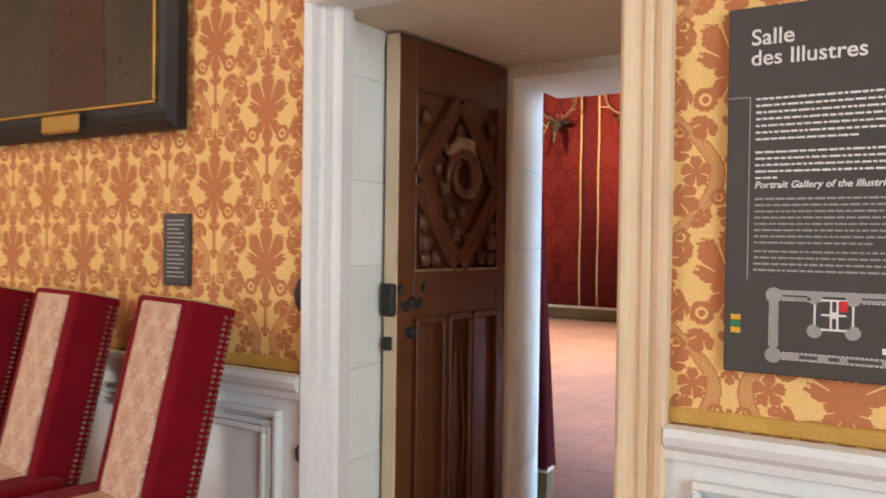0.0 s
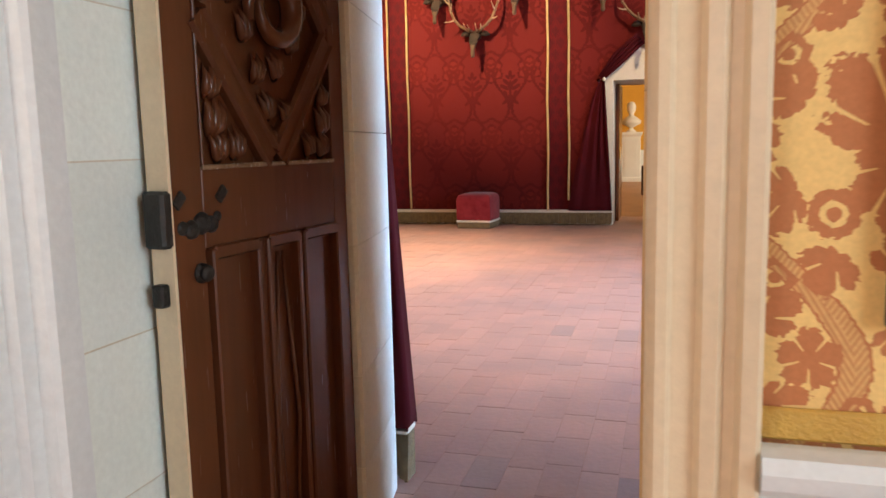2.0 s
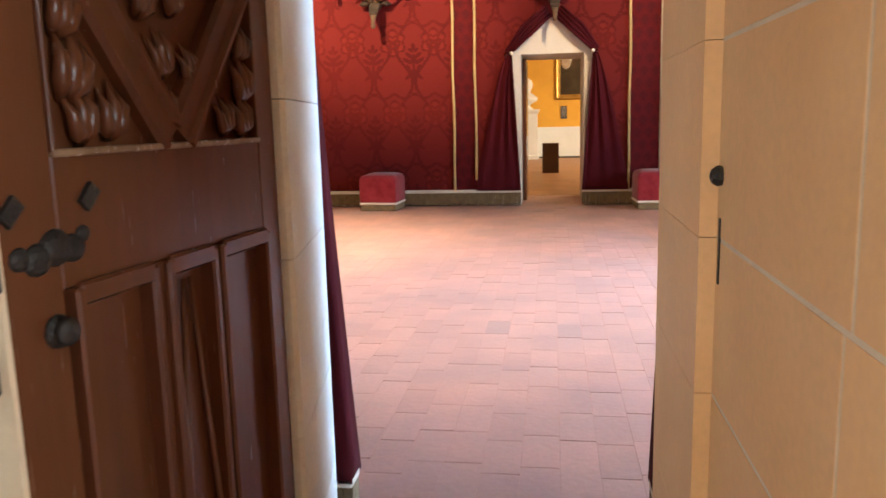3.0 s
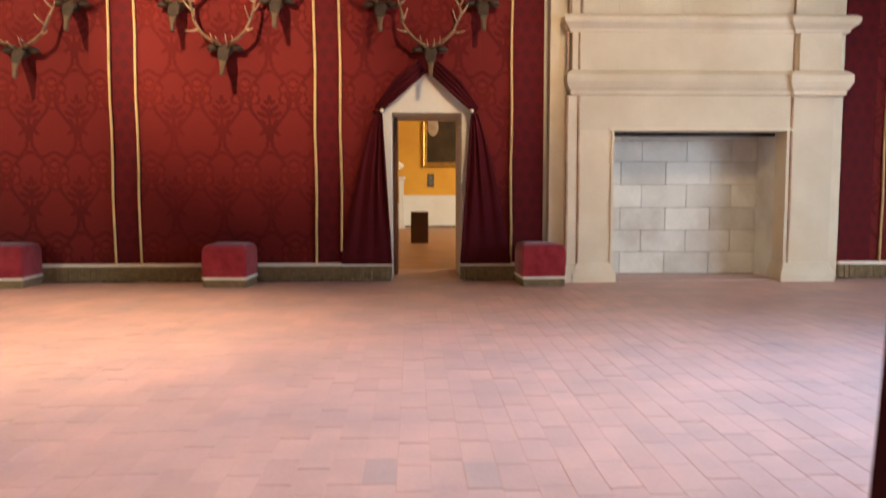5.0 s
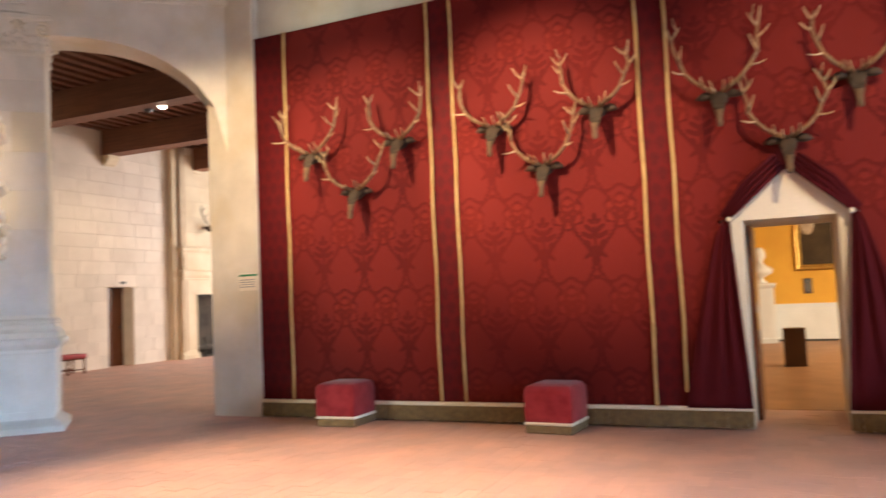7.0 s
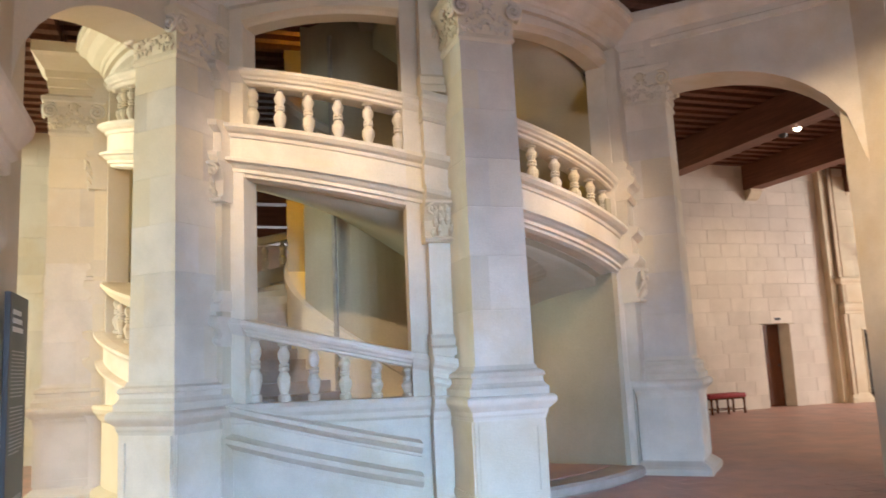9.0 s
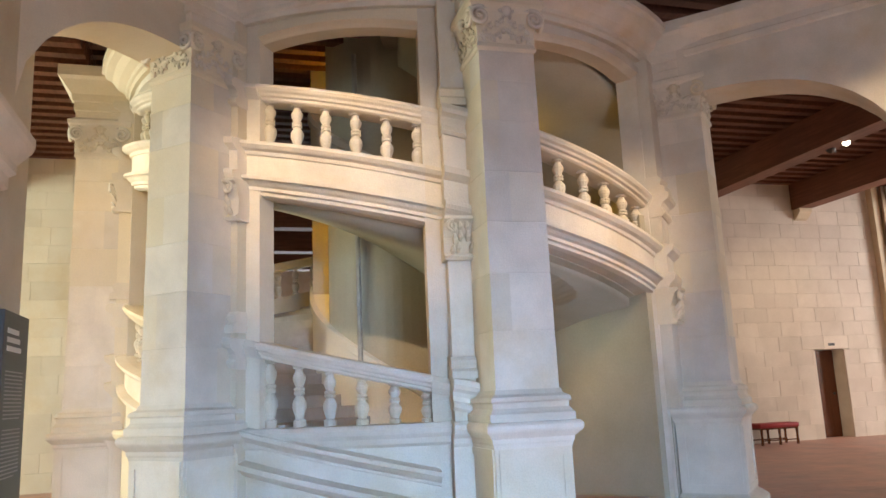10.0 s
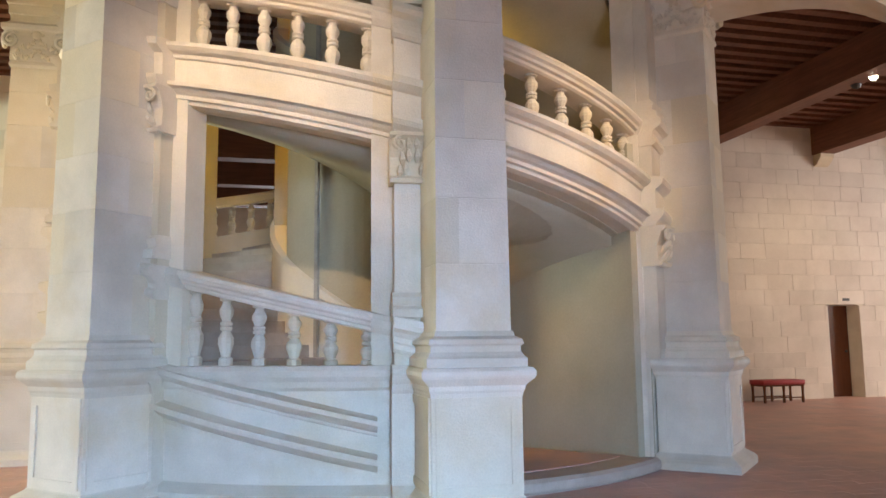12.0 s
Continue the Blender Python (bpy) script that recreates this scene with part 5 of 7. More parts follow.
# ---- loose things in the hall ----
def make_stool():
    s = thing("stool", "low square stool covered in crimson velvet with a pale braid skirt", "stool", "velvet stools along the wall")
    part("skirt", bevel(boxed(-0.245, 0.245, -0.245, 0.245, 0.0, 0.09), 0.012), FRINGE, s, "olive braid skirt")
    part("braid", bevel(boxed(-0.255, 0.255, -0.255, 0.255, 0.085, 0.115), 0.008), TRIM_CREAM, s, "pale braid")
    bm = squared(bm_new(), [(0.245, 0.11), (0.25, 0.16), (0.25, 0.38), (0.245, 0.43), (0.225, 0.47), (0.17, 0.49), (0.08, 0.498)])
    bevel(bm, 0.012, 2)
    part("seat", bm, VELVET_WORN_LIT, s, "worn crimson velvet seat, brightened like a lit top", True)
    return s


stool = make_stool()
stool.matrix_world = pose(-5.83, 11.90, 0, 0, 0, 1)
for x, y, r in ((-3.32, 11.87, -4), (0.27, 11.84, 3)):
    copy_thing(stool, pose(x, y, 0, 0, 0, r))


def make_deer(x, z, half, high, seed, y=YC - 0.02, turn=0, label="mounted stag head with wide antlers on the crimson wall", dark=False):
    """Stag head: hide head with muzzle and ears, branching antlers."""
    rng = random.Random(seed)
    d = thing("deer_trophy", label, "deer trophy", "stag heads on the walls", pose(x, y, z, 0, 0, turn))
    bm = bm_new()
    secs = [(0.02, 0.02, 0.075, 0.07), (-0.07, 0.0, 0.085, 0.085), (-0.15, -0.015, 0.072, 0.075), (-0.19, -0.075, 0.062, 0.06), (-0.215, -0.15, 0.046, 0.048)]
    loops = []
    for yy, zz, w, h in secs:
        loops.append([(w * math.cos(2 * math.pi * k / 10), yy + h * 0.5 * math.sin(2 * math.pi * k / 10), zz + h * math.sin(2 * math.pi * k / 10)) for k in range(10)])
    rings(bm, loops)
    part("head", bm, HIDE, d, "dark brown hide", True)
    bm = bm_new()
    loops = []
    for yy, zz, w, h in [(-0.205, -0.13, 0.044, 0.05), (-0.232, -0.20, 0.030, 0.038), (-0.242, -0.25, 0.027, 0.032), (-0.246, -0.285, 0.030, 0.030), (-0.242, -0.308, 0.020, 0.020)]:
        loops.append([(w * math.cos(2 * math.pi * k / 10), yy + h * 0.8 * math.sin(2 * math.pi * k / 10), zz + h * 0.4 * math.sin(2 * math.pi * k / 10)) for k in range(10)])
    rings(bm, loops)
    part("muzzle", bm, HIDE_FACE, d, "lighter brown muzzle", True)
    for s in (-1, 1):
        bm = tube(bm_new(), [(s * 0.06, -0.06, 0.03), (s * 0.12, -0.075, 0.035), (s * 0.17, -0.08, 0.025), (s * 0.215, -0.075, 0.01)], [0.02, 0.042, 0.036, 0.006], 8)
        part("ear", bm, HIDE, d, "", True)
        k, j = half / 0.40, high / 0.68
        jit = lambda a: rng.uniform(-a, a)
        path = [(0.035, -0.11, 0.05), (0.11, -0.15, 0.085), (0.20, -0.18, 0.14), (0.285, -0.19, 0.225), (0.345 + jit(0.02), -0.18, 0.335), (0.375 + jit(0.02), -0.16, 0.45), (0.375 + jit(0.02), -0.14, 0.55), (0.35 + jit(0.03), -0.12, 0.64)]
        P = [Vector((s * a * k, b, c * j)) for a, b, c in path]
        beam = part("antler", tube(bm_new(), P, [0.026, 0.022, 0.020, 0.019, 0.018, 0.017, 0.015, 0.005], 7), HIDE if dark else ANTLER, d, "branched antler", True)

        def tine(i, off, r):
            o = Vector((s * off[0] * k, off[1], off[2] * j))
            a = P[i]
            part("tine", tube(bm_new(), [a, a + o * 0.45 + Vector((0, 0, -0.008)), a + o * 0.8, a + o + Vector((0, 0, 0.012))], [r, r * 0.8, r * 0.55, 0.003], 6), HIDE if dark else ANTLER_TIP, beam, "" if dark else "pale tine", True)

        tine(0, (0.03 + jit(0.02), -0.17, 0.07 + jit(0.03)), 0.013)
        tine(1, (0.02 + jit(0.03), -0.14, 0.05 + jit(0.04)), 0.012)
        tine(3, (0.10 + jit(0.05), -0.08, -0.015 + jit(0.03)), 0.011)
        tine(4, (-0.05 + jit(0.03), -0.12, 0.11 + jit(0.03)), 0.012)
        tine(6, (0.055 + jit(0.03), -0.03, 0.12 + jit(0.04)), 0.012)
        tine(6, (-0.10 + jit(0.03), -0.05, 0.10 + jit(0.04)), 0.011)
        if rng.random() < 0.7:
            tine(5, (0.085 + jit(0.03), -0.02, 0.10 + jit(0.03)), 0.011)
        if rng.random() < 0.6:
            tine(7, (0.03, -0.06, 0.08), 0.008)
    return d


for i, (x, z, half, high) in enumerate(((-6.30, 3.17, 0.43, 0.66), (-5.11, 3.20, 0.37, 0.62), (-5.70, 2.67, 0.41, 0.60), (-3.93, 3.20, 0.40, 0.62), (-2.78, 3.25, 0.38, 0.66),
                                        (-3.38, 2.71, 0.38, 0.66), (-1.58, 3.22, 0.42, 0.78), (-0.39, 3.24, 0.37, 0.72), (-1.0, 2.71, 0.37, 0.64))):
    make_deer(x, z, half, high, 30 + i * 7)
make_deer(2.17, 3.78, 0.46, 0.7, 5, y=12.06, dark=True, label="dark mounted stag head on the stone chimney breast")
make_deer(XW + 0.32, 3.68, 0.42, 0.65, 8, y=21.85, turn=90, dark=True, label="dark mounted stag head on a far chimney breast")

# beam spotlights
def make_spot(x, y, z, ang):
    s = thing("spotlight", "small black spotlight fixed under an oak beam", "spotlight", "spotlights on the beams", pose(x, y, z, 0, 0, ang))
    part("bracket", boxed(-0.02, 0.02, -0.02, 0.02, 0.02, 0.56), STEEL, s)
    h = lathe(bm_new(), [(0.070, -0.15), (0.082, -0.14), (0.082, 0.09), (0.045, 0.13)], 12)
    bmesh.ops.transform(h, matrix=Matrix.Rotation(radians(60), 4, "X"), verts=h.verts)
    body = part("housing", h, STEEL, s)
    f = lathe(bm_new(), [(0.064, -0.156), (0.064, -0.151)], 12)
    bmesh.ops.transform(f, matrix=Matrix.Rotation(radians(60), 4, "X"), verts=f.verts)
    part("lens", f, LAMP_GLOW, body, "lit lens")
    return s


for x, y, z, a in ((-12.14, 15.68, 5.45, 222), (-12.40, 15.60, 5.45, 60), (-12.9, 1.4, 5.30, 120)):
    make_spot(x, y, z, a)

# small plate on the corner pier
pl = thing("wall_sign", "small pale printed sign on the corner pier", "sign", at=(-7.37, YN - 0.14, 1.70))
part("plate", bevel(boxed(-0.15, 0.15, -0.012, 0, -0.11, 0.11), 0.003), TRIM_CREAM, pl)
part("heading_bar", boxed(-0.14, 0.14, -0.015, -0.011, 0.075, 0.10), INK_GREEN, pl)
for z in (0.03, 0.0, -0.03, -0.06):
    part("text_line", boxed(-0.13, 0.10, -0.015, -0.011, z - 0.006, z + 0.006), INK_GREY, pl)

# charcoal board by the stair
bd = thing("information_board", "tall charcoal information board with pale print against the pier", "information board", at=(-7.62, YS + 0.31, 0.0))
part("panel", bevel(boxed(-0.33, 0.33, -0.02, 0.02, 0.42, 2.07), 0.004), BOARD, bd)
rng = random.Random(3)
for i, z in enumerate((1.92, 1.86, 1.80)):
    part("heading_line", boxed(-0.05 - 0.04 * i, 0.24, 0.02, 0.023, z, z + 0.035), INK, bd)
for i in range(26):
    z = 1.66 - 0.026 * i - (0.05 if i > 12 else 0)
    part("text_line", boxed(-0.22 + (0.2 * rng.random() if i in (12, 25) else 0.0), 0.24, 0.02, 0.022, z, z + 0.009), INK_GREY, bd)
part("plan_drawing", boxed(-0.26, 0.24, 0.02, 0.023, 0.62, 0.66), INK_GREY, bd)
part("plan_drawing", boxed(-0.26, 0.24, 0.02, 0.023, 0.50, 0.53), INK_GREY, bd)
part("plan_drawing", boxed(0.20, 0.24, 0.02, 0.0232, 0.531, 0.619), INK_GREY, bd)
part("post", boxed(-0.33, 0.33, -0.02, 0.02, 0.0, 0.42), BOARD, bd)

# north arm: door, bench, second fireplace
# A dark leaf fills this opening in place of its dim inside.
dr = tagged(part("door_2", boxed(XW - 0.42, XW - 0.36, 18.52, 19.30, 0.0, 2.02), OAK_DARK), "dark wooden leaf standing for the dim inside of a deep door opening", "door", kind="structure")
h = bm_new()
bmesh.ops.create_uvsphere(h, u_segments=8, v_segments=6, radius=0.03, matrix=Matrix.Translation((XW - 0.34, 19.2, 1.0)))
part("door_handle", h, IRON, dr, "black door knob")
sg = thing("door_sign", "tiny dark sign above the door", "sign", at=(XW, 18.98, 2.14))
part("plate", boxed(0.0, 0.015, -0.09, 0.09, -0.03, 0.03), BOARD, sg)
bench = thing("bench", "red upholstered bench on slim dark legs by the wall", "bench", at=(-16.35, 16.76, 0))
bm = bevel(boxed(-0.23, 0.23, -0.50, 0.50, 0.36, 0.46), 0.025, 2)
part("seat", bm, RED_LEATHER, bench, "red cushion seat", True)
part("apron", boxed(-0.21, 0.21, -0.48, 0.48, 0.33, 0.37), OAK_DARK, bench)
for x in (-0.19, 0.19):
    for y in (-0.45, 0.0, 0.45):
        part("leg", squared(bm_new(), [(0.018, 0), (0.022, 0.05), (0.016, 0.2), (0.022, 0.34)], pose(x, y, 0)), OAK_DARK, bench)
    part("stretcher", boxed(x - 0.012, x + 0.012, -0.45, 0.45, 0.09, 0.115), OAK_DARK, bench)
fire_far = copy_thing(fire, pose(XW + 0.31, 20.19, 0, 0, 0, 90))
# The far fireplace's hearth parts are recoloured near black.
for ch in bpy.data.objects:
    if ch.parent == fire_far and ch.name.startswith("hearth"):
        ch.data = ch.data.copy()
        ch.data.materials[0] = HEARTH_BLACK
dogs = thing("fire_grate", "black iron fire grate with a charred log in a black hearth", "fire grate", at=(XW - 0.05, 22.3, 0))
for y in (-0.5, 0.5):
    part("andiron", tube(bm_new(), [(0.25, y, 0.0), (0.22, y, 0.2), (0.2, y, 0.45), (0.2, y, 0.55)], [0.04, 0.025, 0.02, 0.035], 7), IRON, dogs)
    part("bar", boxed(-0.25, 0.22, y - 0.02, y + 0.02, 0.14, 0.18), IRON, dogs)
part("log", tube(bm_new(), [(0.0, -0.75, 0.25), (0.03, -0.2, 0.26), (-0.02, 0.3, 0.25), (0.02, 0.75, 0.26)], [0.07, 0.085, 0.08, 0.065], 8), HEARTH_BLACK, dogs, "charred log")

# curtains on the hall side of the gallery door
cur = thing("door_curtain", "dark crimson curtain drawn aside at a doorway, with an olive fringe", "curtain", "door curtains", (0, YS + 0.03, 0))


def side_curtain(s, parent):
    xi = -1.67 if s < 0 else -0.722
    foot = -1.585 if s < 0 else -0.772
    xo = -2.5 if s < 0 else 0.1
    n, rows = 40, 20
    loops = []
    for j in range(rows + 1):
        t = j / rows
        z = 2.0 - (2.0 - 0.20) * t
        row = []
        for i in range(n + 1):
            u = i / n
            inner = xi + (foot - xi) * t ** 1.25
            outer = xi + (xo - xi) * min(1, 0.1 + t ** 0.8)
            x = inner + (outer - inner) * u
            y = 0.04 + (0.01 + 0.06 * t) * (0.5 + 0.5 * math.sin(u ** 0.8 * 26 + t * 1.4 + 0.4))
            row.append((x, y, z))
        loops.append(row + [(p[0], 0.0, p[2]) for p in row[::-1]])
    part("drape", rings(bm_new(), loops), DRAPE, parent, "", True)
    x0, x1 = sorted((foot, xo))
    part("fringe_braid", bevel(boxed(x0, x1, 0.0, 0.09, 0.185, 0.215), 0.006), TRIM_CREAM, parent, "pale braid")
    bm = bm_new()
    rng = random.Random(9)
    x = x0
    while x < x1:
        w = rng.uniform(0.012, 0.02)
        lean, y = rng.uniform(-0.012, 0.012), 0.075 + rng.uniform(-0.01, 0.012)
        z0 = 0.006 + rng.uniform(0, 0.02)
        rings(bm, [[(x, 0.01, 0.19), (x + w * 0.85, 0.01, 0.19), (x + w * 0.85, y, 0.19), (x, y, 0.19)], [(x + lean, 0.0, z0), (x + lean + w * 0.85, 0.0, z0), (x + lean + w * 0.85, y + 0.015, z0), (x + lean, y + 0.015, z0)]])
        x += w
    part("fringe", bm, FRINGE, parent, "olive fringe")


side_curtain(-1, cur)
cur2 = thing("door_curtain", "dark crimson curtain drawn aside at a doorway, with an olive fringe", "curtain", "door curtains", (0, YS + 0.03, 0))
side_curtain(1, cur2)

# ---- yellow room beyond the curtained door ----
YY = 24.4
setting("wall_yellow_room_north", boxed(-6.5, 5.3, YY, YY + 0.4, 0, 4.2), YELLOW_WALL, "golden yellow cloth-covered wall", "wall")
setting("wall_yellow_room_west", boxed(-6.6, -6.2, YN + 1.25, YY, 0, 4.2), YELLOW_WALL, "golden yellow cloth-covered wall", "wall")
# The east opening is never seen; it is added for the room's lamp.
bm = boxed(5.0, 5.4, YN + 1.25, 18.2, 0, 4.2)
box(bm, 5.0, 5.4, 20.8, YY, 0, 4.2)
box(bm, 5.0, 5.4, 18.2, 20.8, 0, 0.8)
box(bm, 5.0, 5.4, 18.2, 20.8, 3.6, 4.2)
setting("wall_yellow_room_east", bm, YELLOW_WALL, "golden yellow wall with an unseen lamp opening", "wall")
setting("wall_yellow_room_south", boxed(-6.2, 5.0, YN + 1.25, YN + 1.27, 2.5, 4.2), YELLOW_WALL, "golden yellow cloth-covered wall", "wall")
setting("floor_yellow_room", boxed(-6.2, 5.0, YN + 1.25, YY, -0.05, 0.002), FLOOR_BROWN, "warm brown tiled floor of the yellow room", "floor")
setting("ceiling_yellow_room", boxed(-6.5, 5.3, YN + 1.25, YY + 0.4, 4.2, 4.4), PLASTER, "plain plaster ceiling", "ceiling")
setting("baseboard_yellow_room", boxed(-6.2, 5.0, YY - 0.03, YY, 0, 0.05), BOARD, "dark baseboard", "baseboard")
dado = tagged(part("trim_dado_yellow_room", boxed(-6.2, 5.0, YY - 0.025, YY, 0.05, 0.84), PAINT), "white panelled dado", "panelling", kind="structure")
part("cap", boxed(-6.2, 5.0, YY - 0.06, YY, 0.84, 0.89), PAINT, dado)
for x in (-3.0, -1.3, 0.45, 2.2):
    for a, b, c, d in ((x, x + 1.5, 0.74, 0.77), (x, x + 1.5, 0.16, 0.19), (x, x + 0.03, 0.19, 0.74), (x + 1.47, x + 1.5, 0.19, 0.74)):
        part("panel_moulding", boxed(a, b, YY - 0.04, YY - 0.02, c, d), PAINT, dado)


def framed_picture(name, label, x0, x1, z0, z1, y, w, canvas, gilt, inner=None):
    p = thing(name, label, "painting", at=((x0 + x1) / 2, y, z0))
    hx, h = (x1 - x0) / 2, z1 - z0
    part("canvas", boxed(-hx + w * 0.8, hx - w * 0.8, -0.03, -0.01, w * 0.8, h - w * 0.8), canvas, p, "darkened oil canvas")
    prof = [(0.0, -0.01), (0.0, -0.05), (0.25, -0.075), (0.55, -0.05), (0.8, -0.055), (1.0, -0.03), (1.0, -0.012)]
    for a, b, nx, nz in (((-hx, 0), (hx, 0), 0, 1), ((-hx, h), (hx, h), 0, -1), ((-hx, 0), (-hx, h), 1, 0), ((hx, 0), (hx, h), -1, 0)):
        loops = []
        for (ex, ez), s in ((a, 1), (b, -1)):
            loop = []
            for d, yy in prof:
                ix = nx * w * d + (0 if nx else s * w * d)
                iz = nz * w * d + (0 if nz else s * w * d)
                loop.append((ex + ix, yy, ez + iz))
            loops.append(loop)
        part("frame_side", rings(bm_new(), loops), gilt, p, "gilded moulding")
    return p


pic = framed_picture("portrait_painting", "dark portrait painting in a broad gilt frame on a yellow wall", -0.95, 0.75, 1.66, 3.7, YY - 0.002, 0.14, CANVAS_DARK, BRASS)
bm = bm_new()
bmesh.ops.create_uvsphere(bm, u_segments=14, v_segments=10, radius=1.0, matrix=Matrix.Translation((-0.55, -0.031, 1.12)) @ Matrix.Diagonal((0.16, 0.003, 0.27, 1)))
part("painted_shape", bm, PALE_PAINT, pic, "pale painted oval", True)
lb = thing("wall_label", "small dark wall label under a portrait", "label", at=(-0.71, YY, 1.3))
part("plate", boxed(-0.09, 0.09, -0.02, 0, -0.18, 0.18), BOARD, lb)
for i in range(8):
    part("text_line", boxed(-0.06, 0.06, -0.0215, -0.0195, 0.13 - 0.035 * i, 0.14 - 0.035 * i), INK_GREY, lb)
ped = thing("bust_pedestal", "tall white panelled pedestal against the yellow wall", "pedestal", at=(-1.72, YY - 0.35, 0))
part("shaft", squared(bm_new(), [(0.30, 0), (0.30, 0.1), (0.26, 0.13), (0.26, 1.28), (0.29, 1.31), (0.31, 1.36), (0.31, 1.40), (0.0, 1.40)]), PAINT, ped)
part("panel_moulding", boxed(-0.17, 0.17, -0.275, -0.255, 0.25, 1.18), PAINT, ped)
bm = bm_new()
lathe(bm, [(0.13, 0), (0.14, 0.03), (0.07, 0.08), (0.06, 0.13), (0.12, 0.17), (0.26, 0.24), (0.27, 0.33), (0.15, 0.42), (0.075, 0.47), (0.075, 0.54), (0.12, 0.60), (0.135, 0.70), (0.11, 0.80), (0.04, 0.86)], 14)
for v in bm.verts:
    v.co.y *= 0.75
st = part("marble_bust", bm, MARBLE, None, "", True)
st.location = (-1.72, YY - 0.35, 1.40)
tagged(st, "white marble bust on a tall pedestal", "bust")
bx = tagged(part("plinth_box", bevel(boxed(-1.25, -0.9, 18.3, 18.65, 0, 0.63), 0.004), BOX_BROWN), "plain dark brown square plinth on the floor", "plinth")
lf = tagged(part("door_3", bevel(boxed(-1.45, -1.40, YN + 0.45, YN + 1.22, 0.01, 2.0), 0.004), OAK_DARK), "dark wooden door standing open in the passage", "door", kind="structure")
part("door_handle", bevel(boxed(-1.40, -1.385, YN + 0.50, YN + 0.58, 0.92, 1.10), 0.003), BRASS, lf, "brass door plate")

# ---- gallery where the walk begins ----
GX0, GX1, GY0 = -8.0, 3.6, -5.0
setting("wall_gallery_west", boxed(GX0 - 0.1, GX0, GY0, 2.06, 0, 3.9), GOLD_DAMASK, "gold and red damask wall", "wall")
# The opening in this south wall is out of view, added for the fill lamp.
bm = boxed(GX0, -5.7, GY0 - 0.3, GY0, 0, 3.9)
box(bm, -3.5, GX1, GY0 - 0.3, GY0, 0, 3.9)
box(bm, -5.7, -3.5, GY0 - 0.3, GY0, 0, 0.55)
box(bm, -5.7, -3.5, GY0 - 0.3, GY0, 3.4, 3.9)
setting("wall_gallery_south", bm, GOLD_DAMASK, "gold and red damask wall with an unseen window", "wall")
bm = boxed(GX1, GX1 + 0.3, GY0, -2.1, 0, 3.9)
box(bm, GX1, GX1 + 0.3, 0.1, 2.06, 0, 3.9)
box(bm, GX1, GX1 + 0.3, -2.1, 0.1, 0, 0.55)
box(bm, GX1, GX1 + 0.3, -2.1, 0.1, 3.4, 3.9)
setting("wall_gallery_east", bm, GOLD_DAMASK, "gold and red damask wall with an unseen window", "wall")
setting("ceiling_gallery", boxed(GX0, GX1, GY0, 2.06, 3.9, 4.1), PLASTER, "plain plaster ceiling", "ceiling")
WY = 1.983
paper = bm_new()
box(paper, GX0, -1.70, WY, 2.06, 0.84, 3.9)
box(paper, -0.62, GX1, WY, 2.06, 0.84, 3.9)
box(paper, -1.70, -0.62, WY, 2.06, 2.08, 3.9)
setting("wall_gallery_north", paper, GOLD_DAMASK, "gold and coral damask wall covering", "wall")


def dado_run(x0, x1, frames):
    d = tagged(part("trim_dado", boxed(x0, x1, WY - 0.012, 2.06, 0, 0.80), PAINT), "white panelled dado with raised mouldings", "panelling", kind="structure")
    prof = [(0, 0.785), (-0.015, 0.79), (-0.018, 0.81), (-0.035, 0.825), (-0.042, 0.845), (-0.035, 0.862), (-0.012, 0.866), (0.0, 0.866)]
    loops = [[(x, WY - 0.012 + a, z) for a, z in prof] for x in (x0, x1)]
    part("dado_cap", rings(bm_new(), loops), PAINT, d)
    part("yellow_braid", bevel(boxed(x0, x1, WY - 0.008, WY, 0.868, 0.905), 0.003), BRAID_YELLOW, d, "yellow braid edging")
    for a, b in frames:
        for k, (o, pr) in enumerate(((0.0, 0.030), (0.035, 0.018), (0.055, 0.026))):
            w = 0.018
            for q in ((a + o, b - o, 0.75 - o - w, 0.75 - o), (a + o, b - o, 0.12 + o, 0.12 + o + w), (a + o, a + o + w, 0.12 + o + w, 0.75 - o - w), (b - o - w, b - o, 0.12 + o + w, 0.75 - o - w)):
                part("panel_moulding", bevel(boxed(q[0], q[1], WY - 0.012 - pr, WY - 0.012, q[2], q[3]), 0.004), PAINT, d)
    part("skirting", boxed(x0, x1, WY - 0.03, WY - 0.012, 0, 0.1), PAINT, d)


dado_run(GX0, -1.70, [(-5.2, -3.55), (-3.45, -1.78)])
dado_run(-0.62, GX1, [(-0.56, 0.75), (0.85, 2.2)])


def casing(side):
    """Moulded door casing, swept up the side of the opening."""
    s = 1 if side > 0 else -1
    x_in, x_out = (-0.745, -0.62) if s > 0 else (-1.60, -1.70)
    L = abs(x_out - x_in)
    prof = [(0, 0.08), (0, -0.005), (0.004, -0.012), (0.012, -0.02), (0.024, -0.02), (0.030, -0.012), (0.055, -0.012), (0.062, -0.022), (0.078, -0.026), (0.086, -0.020), (L - 0.028, -0.022), (L - 0.022, -0.038), (L - 0.006, -0.042), (L, -0.034), (L, 0.08)]
    if s < 0:
        prof = [(0, 0.08), (0, 0.030), (0.010, 0.022), (0.034, 0.020), (0.040, -0.002), (0.060, -0.006), (0.066, -0.030), (0.090, -0.038), (L - 0.003, -0.032), (L, -0.02), (L, 0.08)]
    loops = [[(x_in + s * d, WY + y, z) for d, y in prof] for z in (0, 2.09)]
    return rings(bm_new(), loops)


